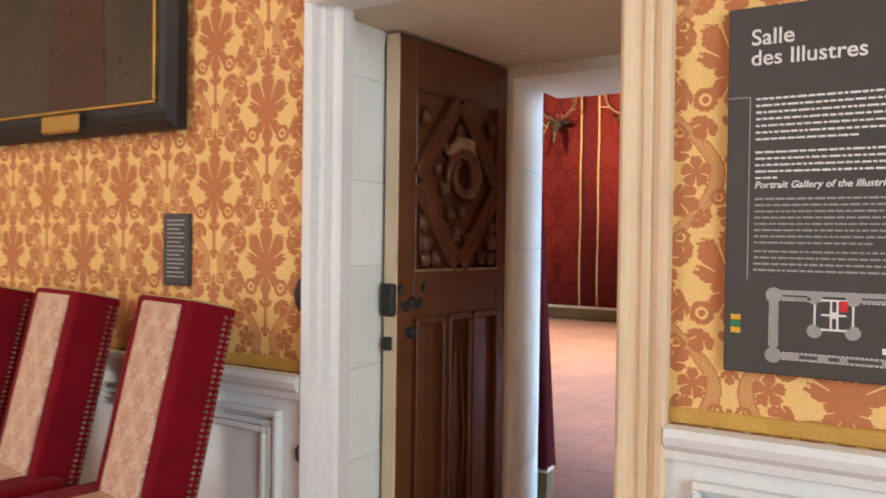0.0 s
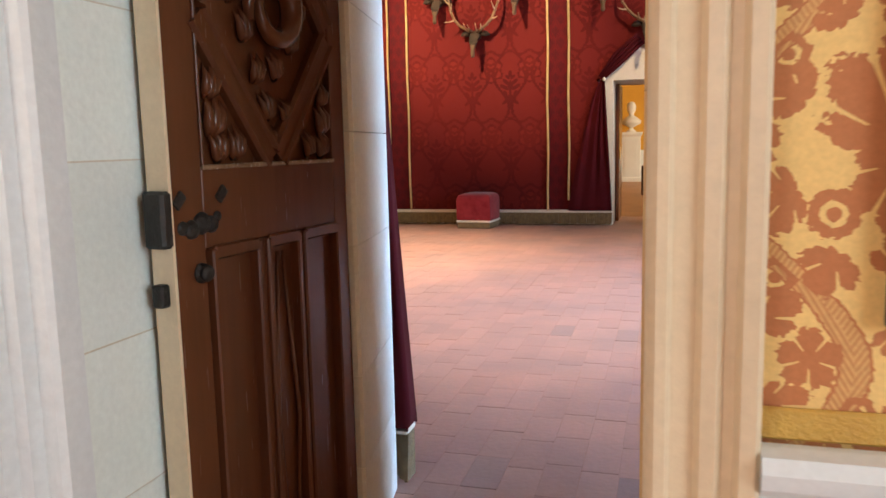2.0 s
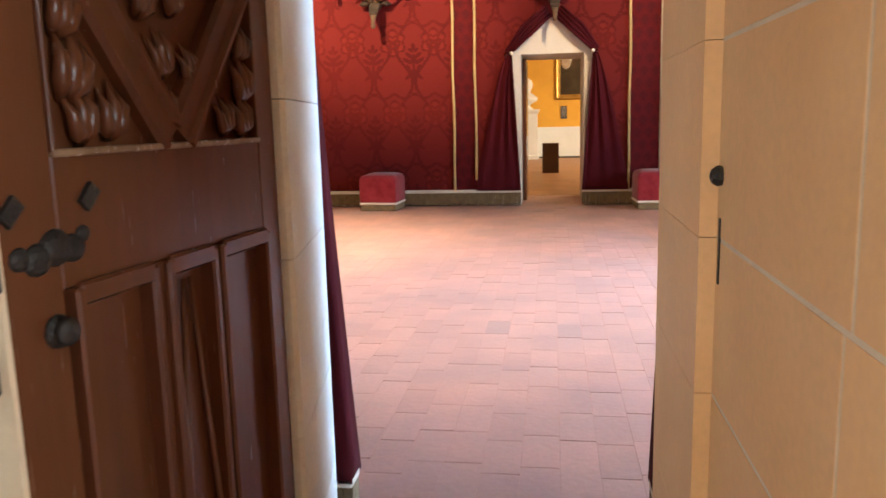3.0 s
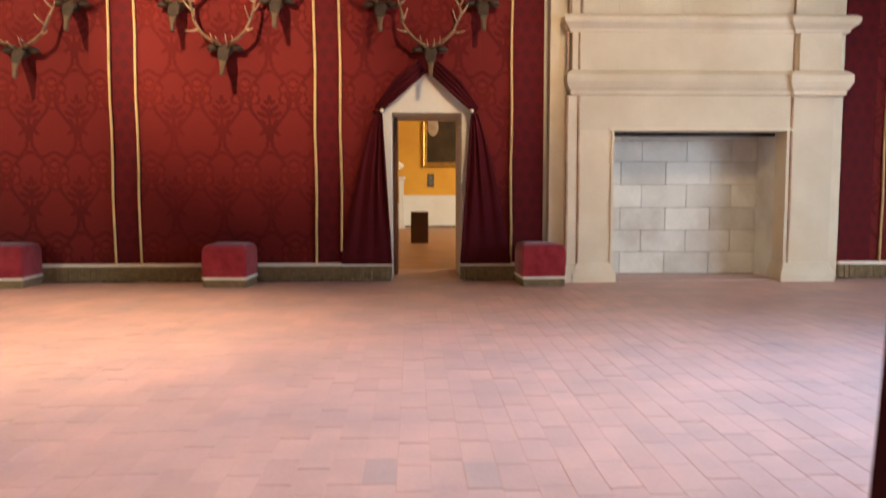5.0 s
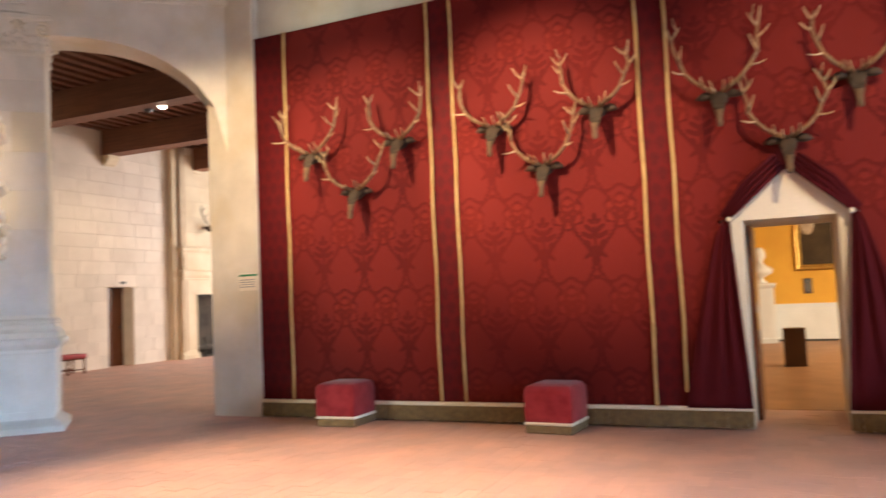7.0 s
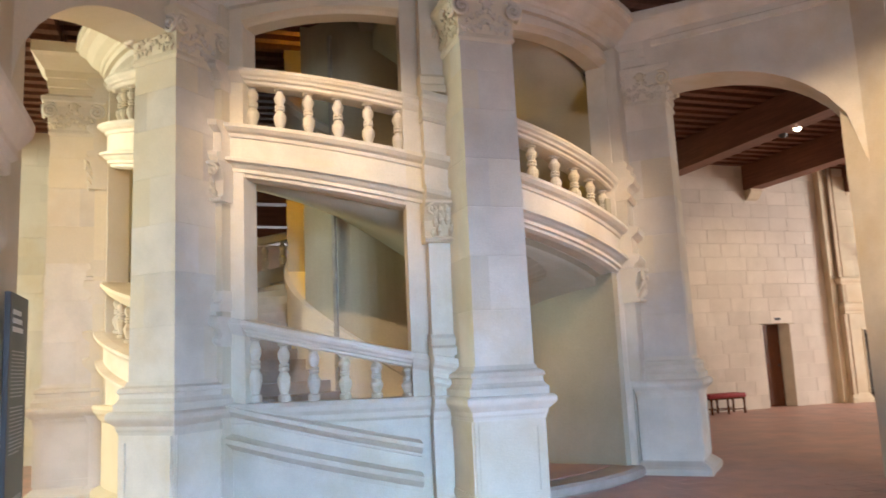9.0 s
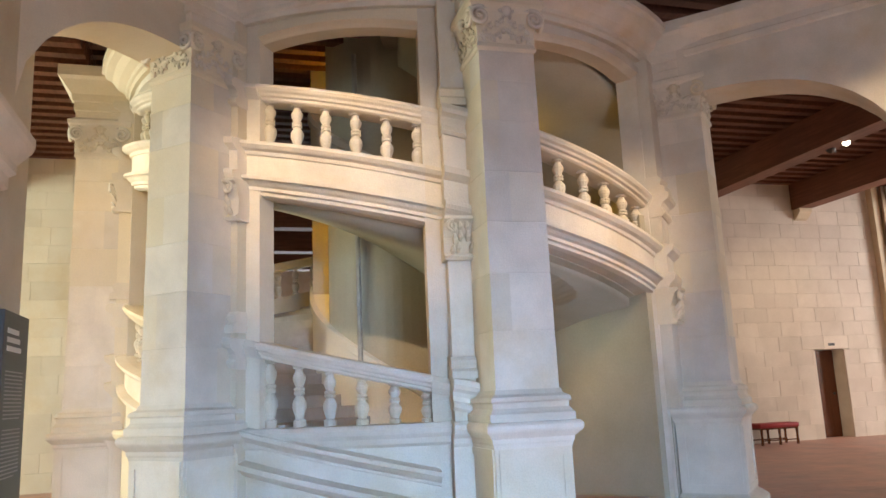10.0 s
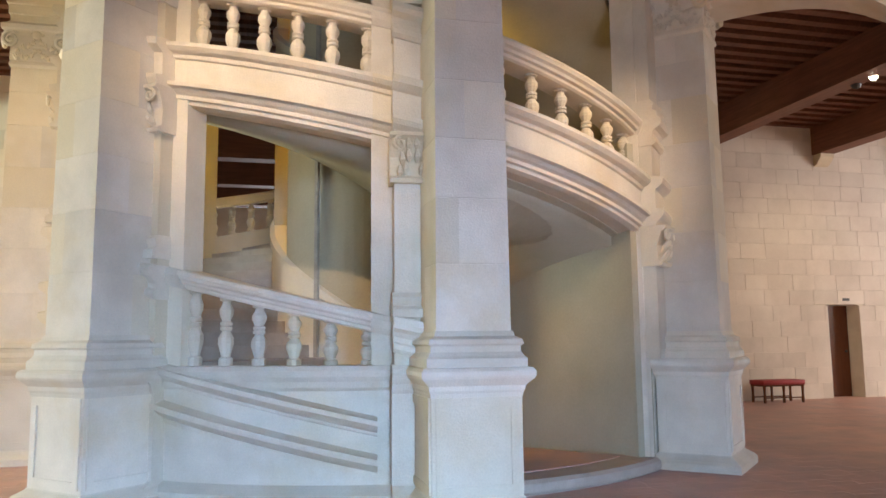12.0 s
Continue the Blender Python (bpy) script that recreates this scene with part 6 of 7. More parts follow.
# The right casing's warm lighting is put into its paint colour.
for s in (-1, 1):
    tagged(part("trim_casing", casing(s), PAINT if s < 0 else PAINT_CREAM_WARM), "moulded painted door casing", "door casing", kind="structure")
tagged(part("trim_casing_head", bevel(boxed(-1.70, -0.62, WY - 0.04, WY + 0.08, 1.96, 2.09), 0.008), PAINT), "moulded painted door casing head", "door casing", kind="structure")

# reveal linings of the passage
lin = tagged(part("trim_reveal_left", boxed(-1.80, -1.702, 2.05, 3.04, 0, 2.0), JOINT), "stone door reveal, pale with daylight in its colour", "door reveal", kind="structure")
rng = random.Random(21)
z = 0.0
while z < 1.98:
    h = min(rng.uniform(0.26, 0.34), 1.98 - z)
    cut = rng.choice((2.45, 2.7))
    for a, b in ((2.05, cut), (cut, 3.03)):
        part("stone_block", boxed(-1.71, -1.70 + rng.uniform(0, 0.002), a + 0.0015, b - 0.0015, z + 0.0015, z + h - 0.0015), STONE_DAYLIT, lin)
    z += h
lin = tagged(part("trim_reveal_right", boxed(-0.7462, -0.70, 2.06, 3.0, 0, 1.99), TRIM_CREAM), "limestone door reveal with a bolt hole", "door reveal", kind="structure")
z = 0.0
k = 0
while z < 1.98:
    h = min(rng.uniform(0.24, 0.36), 1.98 - z)
    cuts = [2.06, rng.uniform(2.35, 2.6), 3.0]
    for a, b in zip(cuts, cuts[1:]):
        part("stone_block", boxed(-0.7467 - rng.uniform(0, 0.0006), -0.735, a + 0.004, b - 0.004, z + 0.004, z + h - 0.004), STONE_WARM_LIT, lin)
    part("stone_block", boxed(-0.777, -0.735, 3.0, YS + 0.004, z + 0.0008, z + h - 0.0008), STONE_WARM_LIT, lin)
    z += h
    k += 1
bolt = lathe(bm_new(), [(0.017, 0), (0.018, 0.009), (0.012, 0.018), (0.004, 0.021)], 10)
bmesh.ops.transform(bolt, matrix=pose(-0.746, 2.972, 1.088, 0, -90, 0), verts=bolt.verts)
part("bolt_head", bolt, IRON, lin, "black iron bolt")
part("bolt_slot", boxed(-0.7495, -0.74, 2.966, 2.976, 0.90, 1.015), IRON, lin, "dark bolt slot")
setting("ceiling_passage", boxed(-1.72, -0.72, 2.0, 3.04, DOOR_H, DOOR_H + 0.03), PLASTER, "plastered passage ceiling", "ceiling")

# carved door leaf, open against the passage wall
free, hinge = Vector((-1.63, 2.35)), Vector((-1.555, 3.02))
ux = (hinge - free).normalized()
LEN = (hinge - free).length
DM = Matrix(((ux.x, -ux.y, 0, free.x), (ux.y, ux.x, 0, free.y), (0, 0, 1, 0), (0, 0, 0, 1)))
leaf = thing("carved_door", "open carved walnut door with a lozenge panel and iron fittings", "door", at=DM)
HT = 1.965
U0, U1, Z0, Z1 = 0.095, LEN - 0.065, 1.165, 1.80
part("board", boxed(0.003, LEN, 0.016, 0.045, 0.012, HT), OAK_DARK, leaf)
for a, b, c, d in ((0.003, U0, 0.012, HT), (U1, LEN, 0.012, HT)):
    part("stile", bevel(boxed(a, b, 0.0, 0.03, c, d), 0.003), OAK_DARK, leaf)
for c, d in ((Z1, HT), (1.0, Z0), (0.012, 0.13)):
    part("rail", bevel(boxed(U0, U1, 0.001, 0.03, c, d), 0.003), OAK_DARK, leaf)
part("painted_edge", boxed(-0.004, 0.004, -0.002, 0.050, 0.012, HT), PAINT_CREAM_WARM, leaf, "cream painted edge, chipped")
part("panel_ledge", bevel(boxed(U0, U1, -0.006, 0.02, Z0 - 0.004, Z0 + 0.006), 0.002), BRONZE, leaf, "worn shiny ledge")
for a, b, c, d in ((U0, U0 + 0.008, Z0, Z1), (U1 - 0.008, U1, Z0, Z1), (U0, U1, Z1 - 0.008, Z1)):
    part("bead", bevel(boxed(a, b, -0.004, 0.02, c, d), 0.002), OAK_DARK, leaf)
cu, cz = (U0 + U1) / 2, (Z0 + Z1) / 2
hw, hh = (U1 - U0) / 2, (Z1 - Z0) / 2
corners = [Vector((cu, 0, cz - hh)), Vector((cu + hw, 0, cz)), Vector((cu, 0, cz + hh)), Vector((cu - hw, 0, cz))]
for i in range(4):
    a, b = corners[i], corners[(i + 1) % 4]
    d = (b - a).normalized()
    nn = Vector((-d.z, 0, d.x))
    prof = [(-0.034, 0.018), (-0.034, -0.002), (-0.028, -0.012), (-0.020, -0.012), (-0.014, -0.004), (0.014, -0.004), (0.020, -0.012), (0.028, -0.012), (0.034, -0.002), (0.034, 0.018)]
    loops = [[p + nn * q + Vector((0, y, 0)) for q, y in prof] for p in (a + d * 0.02, b - d * 0.02)]
    part("lozenge_moulding", rings(bm_new(), loops), OAK_DARK, leaf)


def flame(bm, x, z, s, ang):
    """A carved tongue of flame."""
    m = pose(x, 0.012, z, 0, ang, 0)
    for k in (-1, 0, 1):
        h = s * (1.05, 0.8)[abs(k)]
        pts = [m @ Vector(p) for p in ((k * s * 0.07, 0, -s * 0.5), (k * s * 0.20, -0.012, -s * 0.22), (k * s * 0.30 + s * 0.05, -0.013, h * 0.2), (k * s * 0.30 - s * 0.03, -0.004, h * 0.72))]
        tube(bm, pts, [s * 0.09, s * 0.19, s * 0.14, s * 0.010], 7)


rng = random.Random(4)
FL = [(cu - 0.09, cz - 0.02, 0.05), (cu + 0.02, cz - 0.10, 0.045), (cu + 0.09, cz - 0.03, 0.05), (cu - 0.02, cz - 0.19, 0.05), (cu + 0.05, cz - 0.20, 0.04), (cu - 0.08, cz + 0.13, 0.045), (cu + 0.09, cz + 0.12, 0.045), (cu + 0.0, cz + 0.20, 0.045),
      (U0 + 0.05, Z0 + 0.10, 0.06), (U0 + 0.06, Z0 + 0.04, 0.05), (U0 + 0.12, Z0 + 0.045, 0.05), (U1 - 0.045, Z0 + 0.10, 0.055), (U1 - 0.05, Z0 + 0.04, 0.05), (U1 - 0.11, Z0 + 0.04, 0.045), (U1 - 0.05, Z1 - 0.09, 0.05), (U0 + 0.06, Z1 - 0.09, 0.05),
      (U0 + 0.045, Z0 + 0.17, 0.05), (U1 - 0.04, Z0 + 0.165, 0.045), (cu - 0.05, cz - 0.11, 0.045), (cu + 0.13, cz + 0.04, 0.04), (cu - 0.13, cz + 0.05, 0.04), (cu, cz - 0.26, 0.035)]
for x, z, s in FL:
    bm = bm_new()
    flame(bm, x, z, s * 1.25, rng.uniform(-18, 18))
    part("flame_carving", bm, OAK_DARK, leaf, "", True)
bm = bm_new()
pts = []
for i in range(26):
    t = i / 25
    a = radians(200 - 470 * t)
    r = 0.085 * (1 - 0.45 * t)
    pts.append((cu + 0.01 + r * math.cos(a), 0.0 - 0.012 * math.sin(t * 3), cz + 0.03 + r * 1.1 * math.sin(a)))
tube(bm, pts, [0.012 + 0.016 * math.sin(math.pi * min(1, i / 20)) for i in range(26)], 8)
part("scroll_carving", bm, OAK_DARK, leaf, "carved scrolling beast shape", True)
bm = tube(bm_new(), [(cu - 0.08, -0.006, cz + 0.10), (cu - 0.03, -0.018, cz + 0.15), (cu + 0.03, -0.02, cz + 0.145), (cu + 0.07, -0.010, cz + 0.10)], [0.012, 0.030, 0.028, 0.010], 8)
part("worn_boss", bm, BRONZE, leaf, "rubbed shiny carving", True)
# lower panels
PU = [(0.115, 0.265), (0.305, 0.425), (0.455, LEN - 0.065)]
for i, (a, b) in enumerate(PU):
    part("lower_panel", boxed(a, b, 0.0155, 0.03, 0.14, 1.0), OAK_DARK, leaf)
    for q in ((a - 0.010, a + 0.008, 0.13, 1.0), (b - 0.008, b + 0.010, 0.13, 1.0), (a, b, 0.976, 1.006)):
        part("bead", bevel(boxed(q[0], q[1], -0.010, 0.02, q[2], q[3]), 0.004), OAK_DARK, leaf)
for a, b in ((0.27, 0.30), (0.43, 0.45)):
    part("mullion", bevel(boxed(a, b, 0.0, 0.03, 0.13, 1.0), 0.003), OAK_DARK, leaf)
a, b = PU[1]
c = (a + b) / 2
for s in (-1, 1):
    bm = tube(bm_new(), [(c + s * 0.01, 0.010, 0.96), (c + s * 0.045, 0.006, 0.55), (c + s * 0.01, 0.008, 0.16)], [0.004, 0.007, 0.004], 6)
    part("linen_fold", bm, OAK_DARK, leaf, "", True)
part("lock_box", bevel(boxed(-0.026, 0.004, -0.004, 0.048, 1.015, 1.125), 0.006), IRON, leaf, "black iron lock")
part("lock_tongue", bevel(boxed(-0.025, 0.004, 0.012, 0.04, 0.90, 0.945), 0.004), IRON, leaf, "black iron latch")
bm = bm_new()
for x, z, r in ((0.03, 1.05, 0.016), (0.055, 1.045, 0.022), (0.085, 1.055, 0.026), (0.115, 1.05, 0.02), (0.135, 1.065, 0.012)):
    bmesh.ops.create_icosphere(bm, subdivisions=2, radius=r, matrix=Matrix.Translation((x, 0.0, z)) @ Matrix.Diagonal((1, 0.5, 0.9, 1)))
part("latch", bm, IRON, leaf, "wrought black latch")
for x, z in ((0.022, 1.105), (0.15, 1.11)):
    b2 = boxed(-0.010, 0.010, -0.006, 0.01, -0.016, 0.016)
    bmesh.ops.transform(b2, matrix=pose(x, 0, z, 0, 45, 0), verts=b2.verts)
    part("lozenge_plate", b2, IRON, leaf, "small iron plate")
k = lathe(bm_new(), [(0.030, 0), (0.030, 0.006), (0.020, 0.010), (0.020, 0.014), (0.026, 0.020), (0.022, 0.030), (0.006, 0.034)], 12)
bmesh.ops.transform(k, matrix=pose(0.075, 0.0, 0.955, 90, 0, 0) @ Matrix.Scale(0.7, 4), verts=k.verts)
part("knob", k, IRON, leaf, "dark bronze knob", True)

# large information panel on the gallery wall
def letters(body, x, z, width, y, mat, parent, name, shear=0.0, bold=0.0005):
    cu_ = bpy.data.curves.new(name, "FONT")
    cu_.body, cu_.size, cu_.shear, cu_.extrude, cu_.offset = body, 0.05, shear, 0.01, bold
    ob = bpy.data.objects.new(name, cu_)
    scene.collection.objects.link(ob)
    bpy.context.view_layer.update()
    me = bpy.data.meshes.new_from_object(ob.evaluated_get(bpy.context.evaluated_depsgraph_get()))
    bpy.data.objects.remove(ob)
    xs = [v.co.x for v in me.vertices]
    k = width / (max(xs) - min(xs))
    lo = min(xs)
    for v in me.vertices:
        v.co = Vector(((v.co.x - lo) * k + x, y - 0.0008 + (-0.0008 if v.co.z > 0 else 0.0), v.co.y * k + z))
    me.materials.clear()
    me.materials.append(mat)
    o = new(name, me)
    o.parent = parent
    return o


PY = WY - 0.022
ip = thing("information_sign", "charcoal information panel with white print and a castle plan", "information panel", at=(-0.50, 0, 1.0))
part("board", bevel(boxed(0, 0.42, PY, WY - 0.002, 0, 0.78), 0.003), BOARD, ip)
letters("Salle", 0.047, 0.698, 0.083, PY, INK, ip, "title_text")
letters("des Illustres", 0.047, 0.655, 0.218, PY, INK, ip, "title_text")
letters("Portrait Gallery of the Illustrious", 0.058, 0.394, 0.272, PY, INK, ip, "subtitle_text", 0.22, 0.0009)


def text_block(x0, x1, z_top, n, lead, last):
    for i in range(n):
        bm = bm_new()
        x = x0
        r = random.Random(n * 31 + i)
        end = x0 + (x1 - x0) * (last if i == n - 1 else r.uniform(0.95, 1.0))
        while x < end:
            w = min(r.uniform(0.006, 0.022), end - x)
            box(bm, x, x + w, PY - 0.0012, PY + 0.001, z_top - lead * i - 0.0042, z_top - lead * i)
            x += w + 0.0028
        part("text_line", bm, INK_GREY if lead < 0.0135 else INK, ip)


text_block(0.058, 0.335, 0.585, 7, 0.0142, 0.7)
text_block(0.058, 0.335, 0.472, 5, 0.0136, 0.16)
text_block(0.058, 0.335, 0.373, 8, 0.0132, 0.8)
text_block(0.058, 0.335, 0.262, 4, 0.0132, 0.9)
part("rule", boxed(0.0, 0.045, PY - 0.0012, PY + 0.001, 0.587, 0.589), INK_GREY, ip)
part("rule", boxed(0.045, 0.047, PY - 0.0012, PY + 0.001, 0.20, 0.589), INK_GREY, ip)
part("logo_mark", boxed(0.300, 0.320, PY - 0.0012, PY + 0.001, 0.625, 0.648), INK_RED, ip, "small red logo square")


def disc(x, z, r, mat, name="plan_tower", lift=0.0012):
    bm = lathe(bm_new(), [(r, 0), (r, lift + 0.001)], 20)
    bmesh.ops.transform(bm, matrix=pose(x, PY + 0.001, z, 90, 0, 0), verts=bm.verts)
    return part(name, bm, mat, ip)


for x, z in ((0.10, 0.168), (0.10, 0.042), (0.345, 0.168), (0.345, 0.042)):
    disc(x, z, 0.0165, INK_GREY)
for a, b, c, d in ((0.093, 0.107, 0.058, 0.152), (0.338, 0.352, 0.058, 0.152), (0.116, 0.329, 0.036, 0.048), (0.116, 0.17, 0.160, 0.166), (0.262, 0.329, 0.160, 0.166)):
    part("plan_wing", boxed(a, b, PY - 0.0012, PY + 0.001, c, d), INK_GREY, ip)
for x, z in ((0.178, 0.166), (0.248, 0.166), (0.178, 0.098), (0.248, 0.098)):
    disc(x, z, 0.0145, INK_GREY)
for a, b, c, d in ((0.190, 0.236, 0.160, 0.164), (0.190, 0.236, 0.100, 0.104), (0.176, 0.180, 0.112, 0.152), (0.246, 0.250, 0.112, 0.152), (0.190, 0.206, 0.13, 0.134), (0.220, 0.236, 0.13, 0.134), (0.206, 0.210, 0.104, 0.16), (0.218, 0.222, 0.104, 0.16)):
    part("plan_wall", boxed(a, b, PY - 0.0013, PY + 0.001, c, d), INK, ip)
# dashed outlines of the outer wings
for x0, x1, z in ((0.118, 0.327, 0.0345), (0.118, 0.327, 0.0495), (0.116, 0.168, 0.1585), (0.264, 0.327, 0.1585)):
    x = x0
    while x < x1:
        part("plan_wall", boxed(x, x + 0.0055, PY - 0.0014, PY + 0.001, z - 0.0008, z + 0.0008), INK, ip)
        x += 0.0085
for x0 in (0.0915, 0.1085, 0.3365, 0.3535):
    z = 0.062
    while z < 0.148:
        part("plan_wall", boxed(x0 - 0.0007, x0 + 0.0007, PY - 0.0014, PY + 0.001, z, z + 0.0055), INK, ip)
        z += 0.0085
for a, b, c, d in ((0.182, 0.203, 0.106, 0.127), (0.224, 0.243, 0.106, 0.127), (0.182, 0.203, 0.137, 0.157), (0.150, 0.185, 0.0385, 0.0455), (0.205, 0.225, 0.0385, 0.0455), (0.24, 0.30, 0.0385, 0.0455)):
    part("plan_room", boxed(a, b, PY - 0.00135, PY + 0.001, c, d), BOARD, ip)
part("plan_marker", boxed(0.300, 0.312, PY - 0.0013, PY + 0.001, 0.060, 0.072), INK, ip)
part("plan_ground", boxed(0.112, 0.333, PY - 0.0008, PY + 0.001, 0.1695, 0.1795), INK_GREY, ip)
disc(0.213, 0.132, 0.007, INK, "plan_stair", 0.0016)
part("plan_room", boxed(0.224, 0.238, PY - 0.0015, PY + 0.001, 0.140, 0.162), INK_RED, ip, "red room marker")
for i, mt in enumerate((INK_GOLD, INK_GREEN, INK_GOLD)):
    part("flag_mark", boxed(0.014, 0.034, PY - 0.0013, PY + 0.001, 0.084 + 0.014 * i, 0.096 + 0.014 * i), mt, ip)

# left wall: painting, label, fittings
pt = framed_picture("portrait_painting", "large dark portrait painting in a black and gilt frame", -3.62, -2.22, 1.63, 3.3, WY - 0.002, 0.11, CANVAS_DARK, IRON)
for q in ((-0.60, 0.60, 0.088, 0.100), (-0.60, -0.588, 0.100, 1.57), (0.588, 0.60, 0.100, 1.57)):
    part("gilt_slip", bevel(boxed(q[0], q[1], -0.062, -0.03, q[2], q[3]), 0.003), BRASS, pt, "thin gilt inner moulding")
part("plaque", bevel(boxed(0.0, 0.22, -0.088, -0.07, 0.012, 0.080), 0.008), BRASS, pt, "gilt name plaque")
part("painted_shape", rings(bm_new(), [[(-0.05, -0.0315, 0.10), (0.30, -0.0315, 0.10), (0.25, -0.0315, 1.2), (0.05, -0.0315, 1.2)], [(-0.05, -0.029, 0.10), (0.30, -0.029, 0.10), (0.25, -0.029, 1.2), (0.05, -0.029, 1.2)]]), CANVAS_RED, pt, "dim reddish painted robe")
lb = thing("wall_label", "small charcoal wall label with pale print", "label", at=(-2.265, WY, 1.23))
part("plate", bevel(boxed(-0.062, 0.062, -0.016, -0.001, -0.12, 0.12), 0.002), BOARD, lb)
for i in range(14):
    part("text_line", boxed(-0.042, 0.042 - 0.02 * (i % 3 == 2), -0.0172, -0.0155, 0.095 - 0.0145 * i, 0.100 - 0.0145 * i), INK_GREY, lb)
sw = thing("wall_switch", "small black oval switch beside the door casing", "switch", at=(-1.715, WY, 1.105))
b2 = lathe(bm_new(), [(0.028, 0), (0.030, 0.012), (0.020, 0.024), (0.005, 0.026)], 14)
bmesh.ops.transform(b2, matrix=pose(0, 0, 0, 90, 0, 0) @ Matrix.Diagonal((0.8, 1.7, 1, 1)), verts=b2.verts)
part("cover", b2, IRON, sw, "", True)
hk = thing("dado_latch", "small dark metal latch on the panelling", "latch", at=(-1.706, WY - 0.012, 0.63))
part("hook", tube(bm_new(), [(0, 0, 0.03), (0.0, -0.02, 0.015), (0.004, -0.022, -0.01), (0, -0.006, -0.03)], [0.005, 0.006, 0.006, 0.003], 6), IRON, hk)

# upholstered chairs along the panelling
def make_chair():
    c = thing("dining_chair", "high-backed chair in crimson velvet with an embroidered band and nail heads", "chair", "chairs along the wall")
    w = 0.158
    B = pose(0, 0.17, 0.53, -13, 0, 0)

    def back_box(x0, x1, y0, y1, z0, z1, bv=0.012):
        bm = bevel(boxed(x0, x1, y0, y1, z0, z1), bv, 2)
        bmesh.ops.transform(bm, matrix=B, verts=bm.verts)
        return bm

    part("backrest", back_box(-w, w, -0.045, 0.10, -0.04, 0.575, 0.014), VELVET, c, "crimson velvet back", True)
    part("back_band", back_box(-0.105, 0.105, -0.054, -0.03, -0.03, 0.56, 0.008), EMBROIDERY, c, "embroidered floral band")
    part("top_edge", back_box(-w + 0.01, w - 0.01, -0.03, 0.085, 0.567, 0.580, 0.004), BRAID, c, "gold braid edge")
    for s in (-1, 1):
        for yy in (0.066, 0.088):
            bm = bm_new()
            for i in range(34):
                bmesh.ops.create_icosphere(bm, subdivisions=1, radius=0.006, matrix=B @ Matrix.Translation((s * (w + 0.001), yy, 0.0165 * i)))
            part("studded_trim", bm, BRONZE, c, "studded metal edge trim")
    part("seat", bevel(boxed(-0.23, 0.23, -0.30, 0.20, 0.42, 0.55), 0.03, 2), VELVET, c, "crimson velvet seat", True)
    part("seat_band", bevel(boxed(-0.105, 0.105, -0.303, 0.15, 0.46, 0.556), 0.02, 2), EMBROIDERY, c, "embroidered floral band", True)
    for x, y in ((-0.21, -0.24), (0.21, -0.24), (-0.21, 0.19), (0.21, 0.19)):
        part("leg", lathe(bm_new(), [(0.020, 0), (0.028, 0.03), (0.018, 0.06), (0.026, 0.18), (0.020, 0.30), (0.026, 0.44)], 8, (x, y, 0)), OAK_DARK, c, "turned dark leg", True)
    for y in (-0.24, 0.19):
        part("stretcher", boxed(-0.21, 0.21, y - 0.012, y + 0.012, 0.12, 0.145), OAK_DARK, c)
    return c


chair = make_chair()
chair.matrix_world = pose(-2.03, 1.44, 0, 0, 0, -11)
copy_thing(chair, pose(-2.54, 1.44, 0, 0, 0, -9))
copy_thing(chair, pose(-2.98, 1.43, 0, 0, 0, -10))

# ---- stone blocks of the north and south arms ----
def course_wall(parent, name, y0, y1, z1, holes, near):
    """Bedded blocks with open joints on the wall face x = XW."""
    rng = random.Random(17)
    verts, faces = [], []
    shapes = {}
    z, row = 0.0, 0
    while z < z1:
        h = 0.335
        y = y0 - (0.31 if row % 2 else 0)
        while y < y1:
            w = rng.choice((0.56, 0.62, 0.70))
            a, b, c, d = max(y0, y) + 0.0015, min(y1, y + w) - 0.0015, z + 0.0015, min(z1, z + h) - 0.0015
            y += w
            for hy0, hy1, hz in holes:
                if a < hy1 and b > hy0 and c < hz:
                    if d > hz + 0.03 and c > hz - 0.1:
                        c = hz + 0.004
                    elif a < hy0:
                        b = hy0 - 0.003
                    elif b > hy1:
                        a = hy1 + 0.003
                    else:
                        b = a
            if b - a < 0.05:
                continue
            pr = rng.uniform(0.0, 0.006)
            if near[0] < (a + b) / 2 < near[1]:
                key = round((b - a) * 100)
                if key not in shapes:
                    shapes[key] = mesh_of(bevel(boxed(0, 0.04, 0, key / 100, 0, 1), 0.003), STONE_WALL, "stone_block")
                piece("stone_block", shapes[key], pose(XW - 0.036 + pr, a, c), parent, (1, (b - a) / (key / 100), d - c))
            else:
                n = len(verts)
                x0, x1 = XW - 0.036, XW + pr
                verts += [(x0, a, c), (x1, a, c), (x1, b, c), (x0, b, c), (x0, a, d), (x1, a, d), (x1, b, d), (x0, b, d)]
                faces += [tuple(n + i for i in f) for f in ((0, 3, 2, 1), (4, 5, 6, 7), (0, 1, 5, 4), (1, 2, 6, 5), (2, 3, 7, 6), (3, 0, 4, 7))]
        z += h
        row += 1
    if verts:
        tagged(fast_mesh(name, verts, faces, STONE_ISL, parent), kind="stuff")


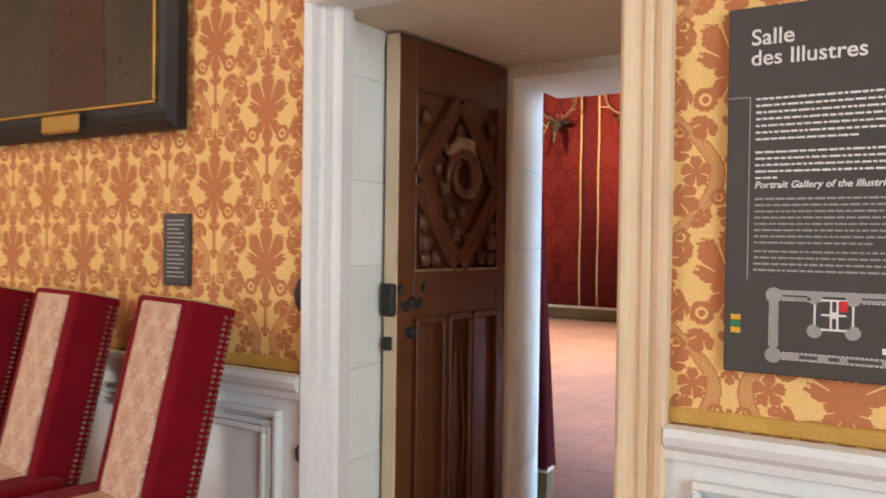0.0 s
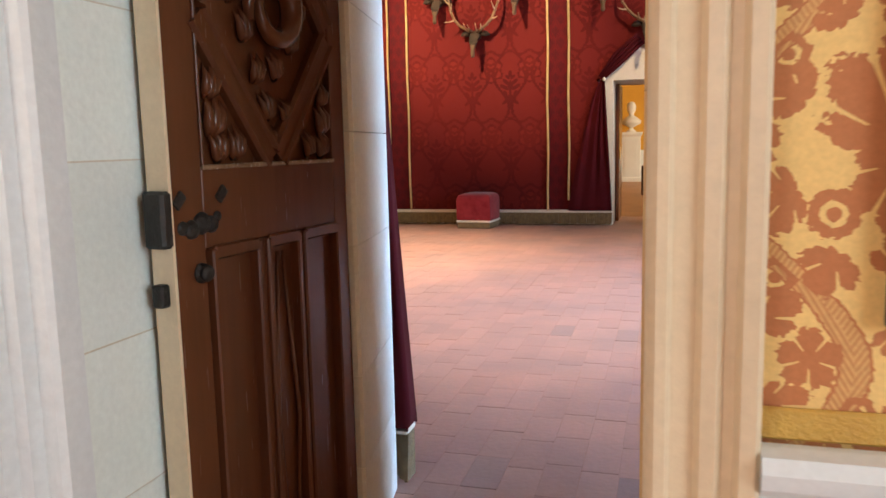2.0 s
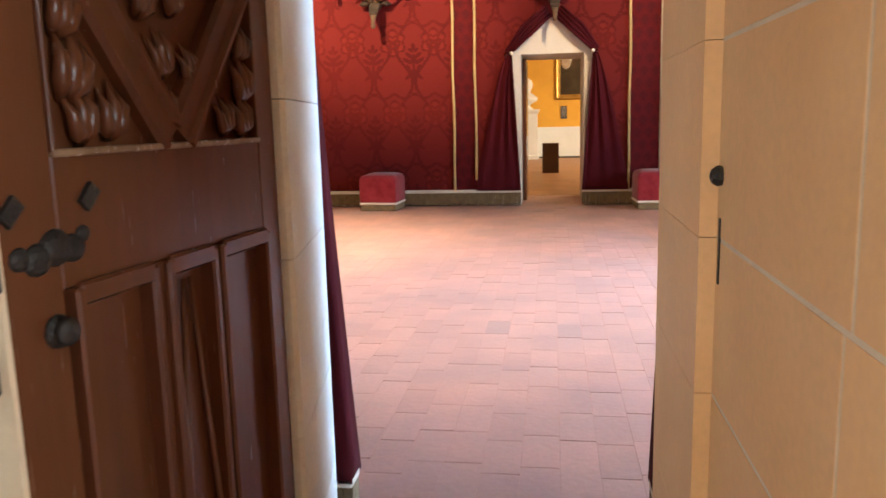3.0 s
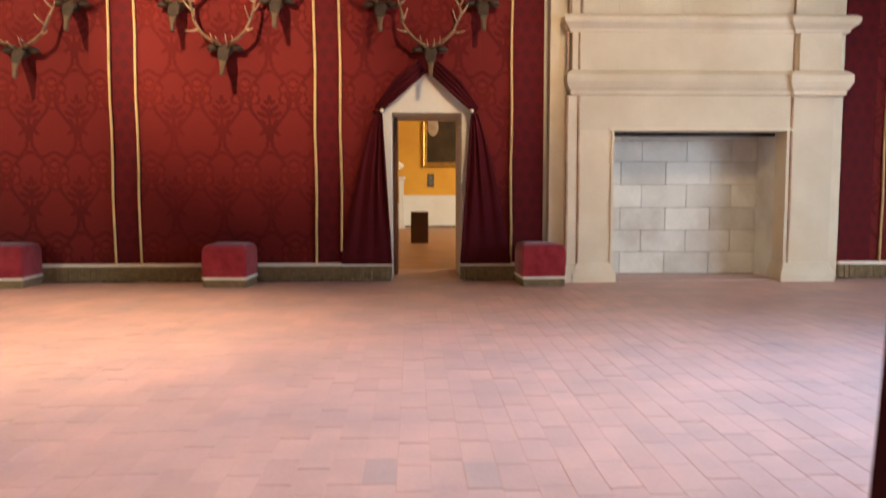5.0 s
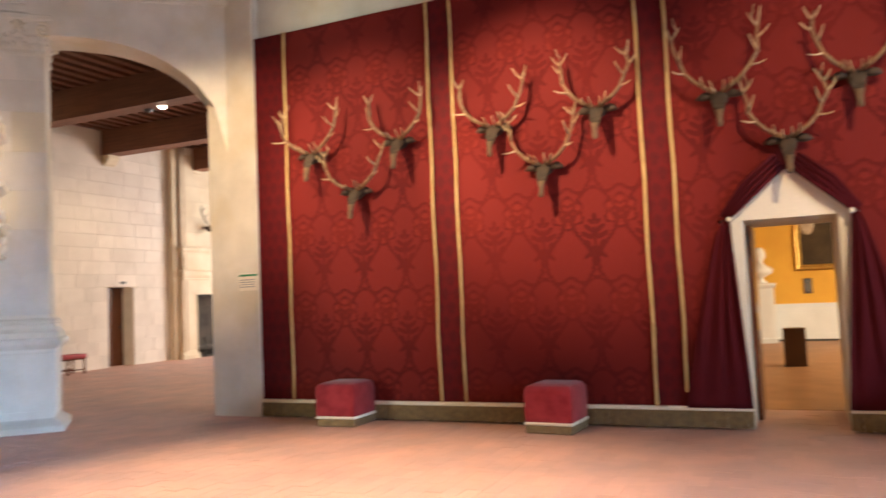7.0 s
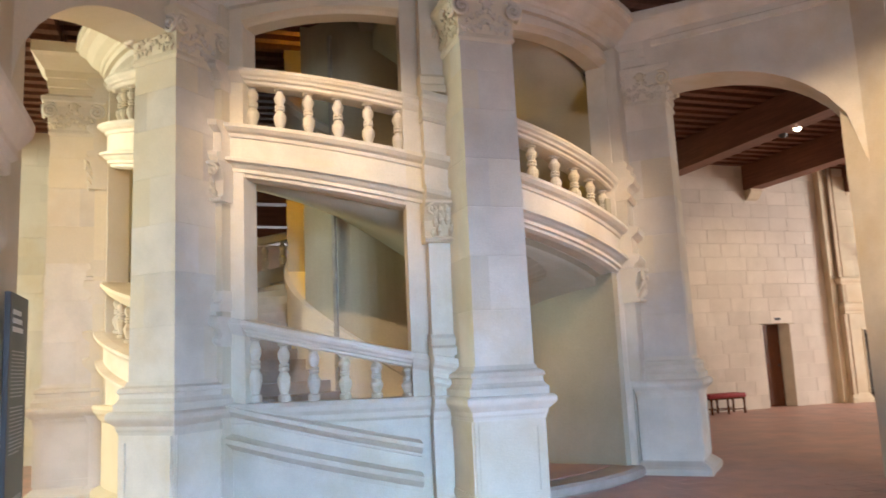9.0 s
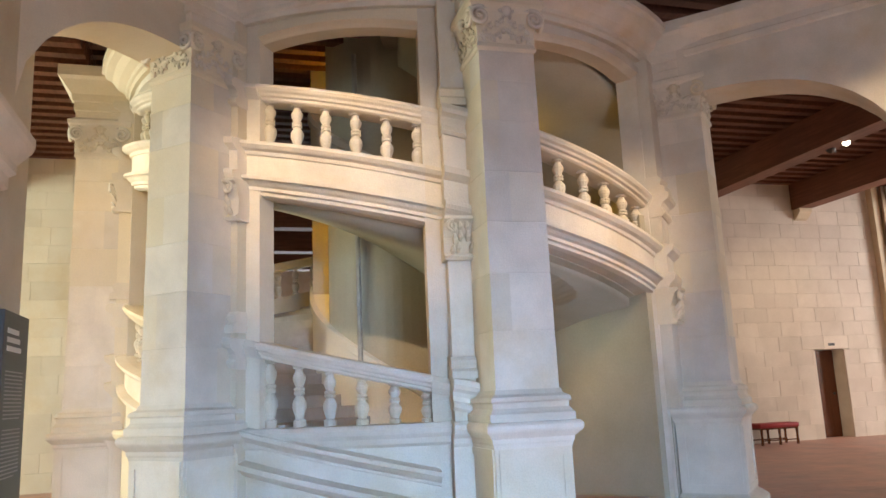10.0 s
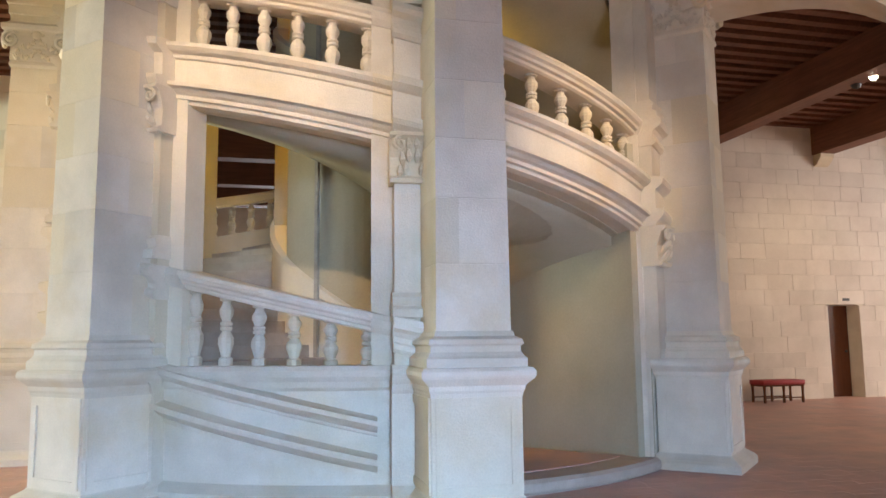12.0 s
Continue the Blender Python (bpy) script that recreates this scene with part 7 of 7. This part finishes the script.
for y in (15.5, 18.55, 21.6, 24.6):
    part("corbel", prism(bm_new(), [(0, 0), (0.14, 0.05), (0.26, 0.17), (0.28, 0.20), (0.28, 0.27), (0, 0.27)], y - 0.17, y + 0.17, Matrix.Translation((XW - 0.03, 0, TOP - 0.62 - 0.275))), STONE_PALE, wall_w, "pale stone corbel under a beam")
course_wall(wall_w, "stone_courses", YN - 0.05, Y1 - 0.3, TOP, [(18.50, 19.32, 2.03), (20.8, 24.2, 3.1)], (15.2, 23.2))
course_wall(wall_sw, "stone_courses", Y0 + 0.3, YS, TOP, [], (99, 99))

# ---- terracotta tiles ----
TW, TL = 0.135, 0.275
rng = random.Random(2)
tile_me = mesh_of(boxed(0.0, TW - 0.0035, 0.0, TL - 0.0035, -0.02, 0.0), TILE, "tile")
tile_grey = mesh_of(boxed(0.0, TW - 0.0035, 0.0, TL - 0.0035, -0.02, 0.0), TILE_GREY, "tile")
verts, faces = [], []
x = XW
col = 0
PARTS = 0
while x < X1 - 0.3:
    east = x > XE
    y = 3.05 if east and -1.55 < x < -0.8 else (YS + 0.02 if east else -4.0)
    y_end = YN + (1.3 if -1.42 < x < -0.78 else 0.0) if east else 25.6
    y += rng.uniform(-TL, 0) if not (east and -1.55 < x < -0.8) else rng.uniform(-0.1, 0)
    while y < y_end:
        drop = rng.uniform(0, 0.002)
        if -2.75 < x < -0.05 and 3.5 < y < 7.0 and PARTS < 300:
            grey = rng.random() < 0.02
            piece("tile", tile_grey if grey else tile_me, pose(x, y, -drop, 0, 0, rng.uniform(-0.4, 0.4)), floor)
            PARTS += 1
        else:
            n = len(verts)
            a, b, c, d = x, x + TW - 0.0035, y, y + TL - 0.0035
            j = rng.uniform(-0.0015, 0.0015)
            verts += [(a + j, c, -0.012), (b + j, c, -0.012), (b, d, -0.012), (a, d, -0.012), (a + j, c, -drop), (b + j, c, -drop), (b, d, -drop), (a, d, -drop)]
            faces += [tuple(n + i for i in f) for f in ((4, 5, 6, 7), (0, 1, 5, 4), (1, 2, 6, 5), (2, 3, 7, 6), (3, 0, 4, 7))]
        y += TL
    x += TW
tagged(fast_mesh("tiles", verts, faces, TILE_ISL, floor), kind="stuff")
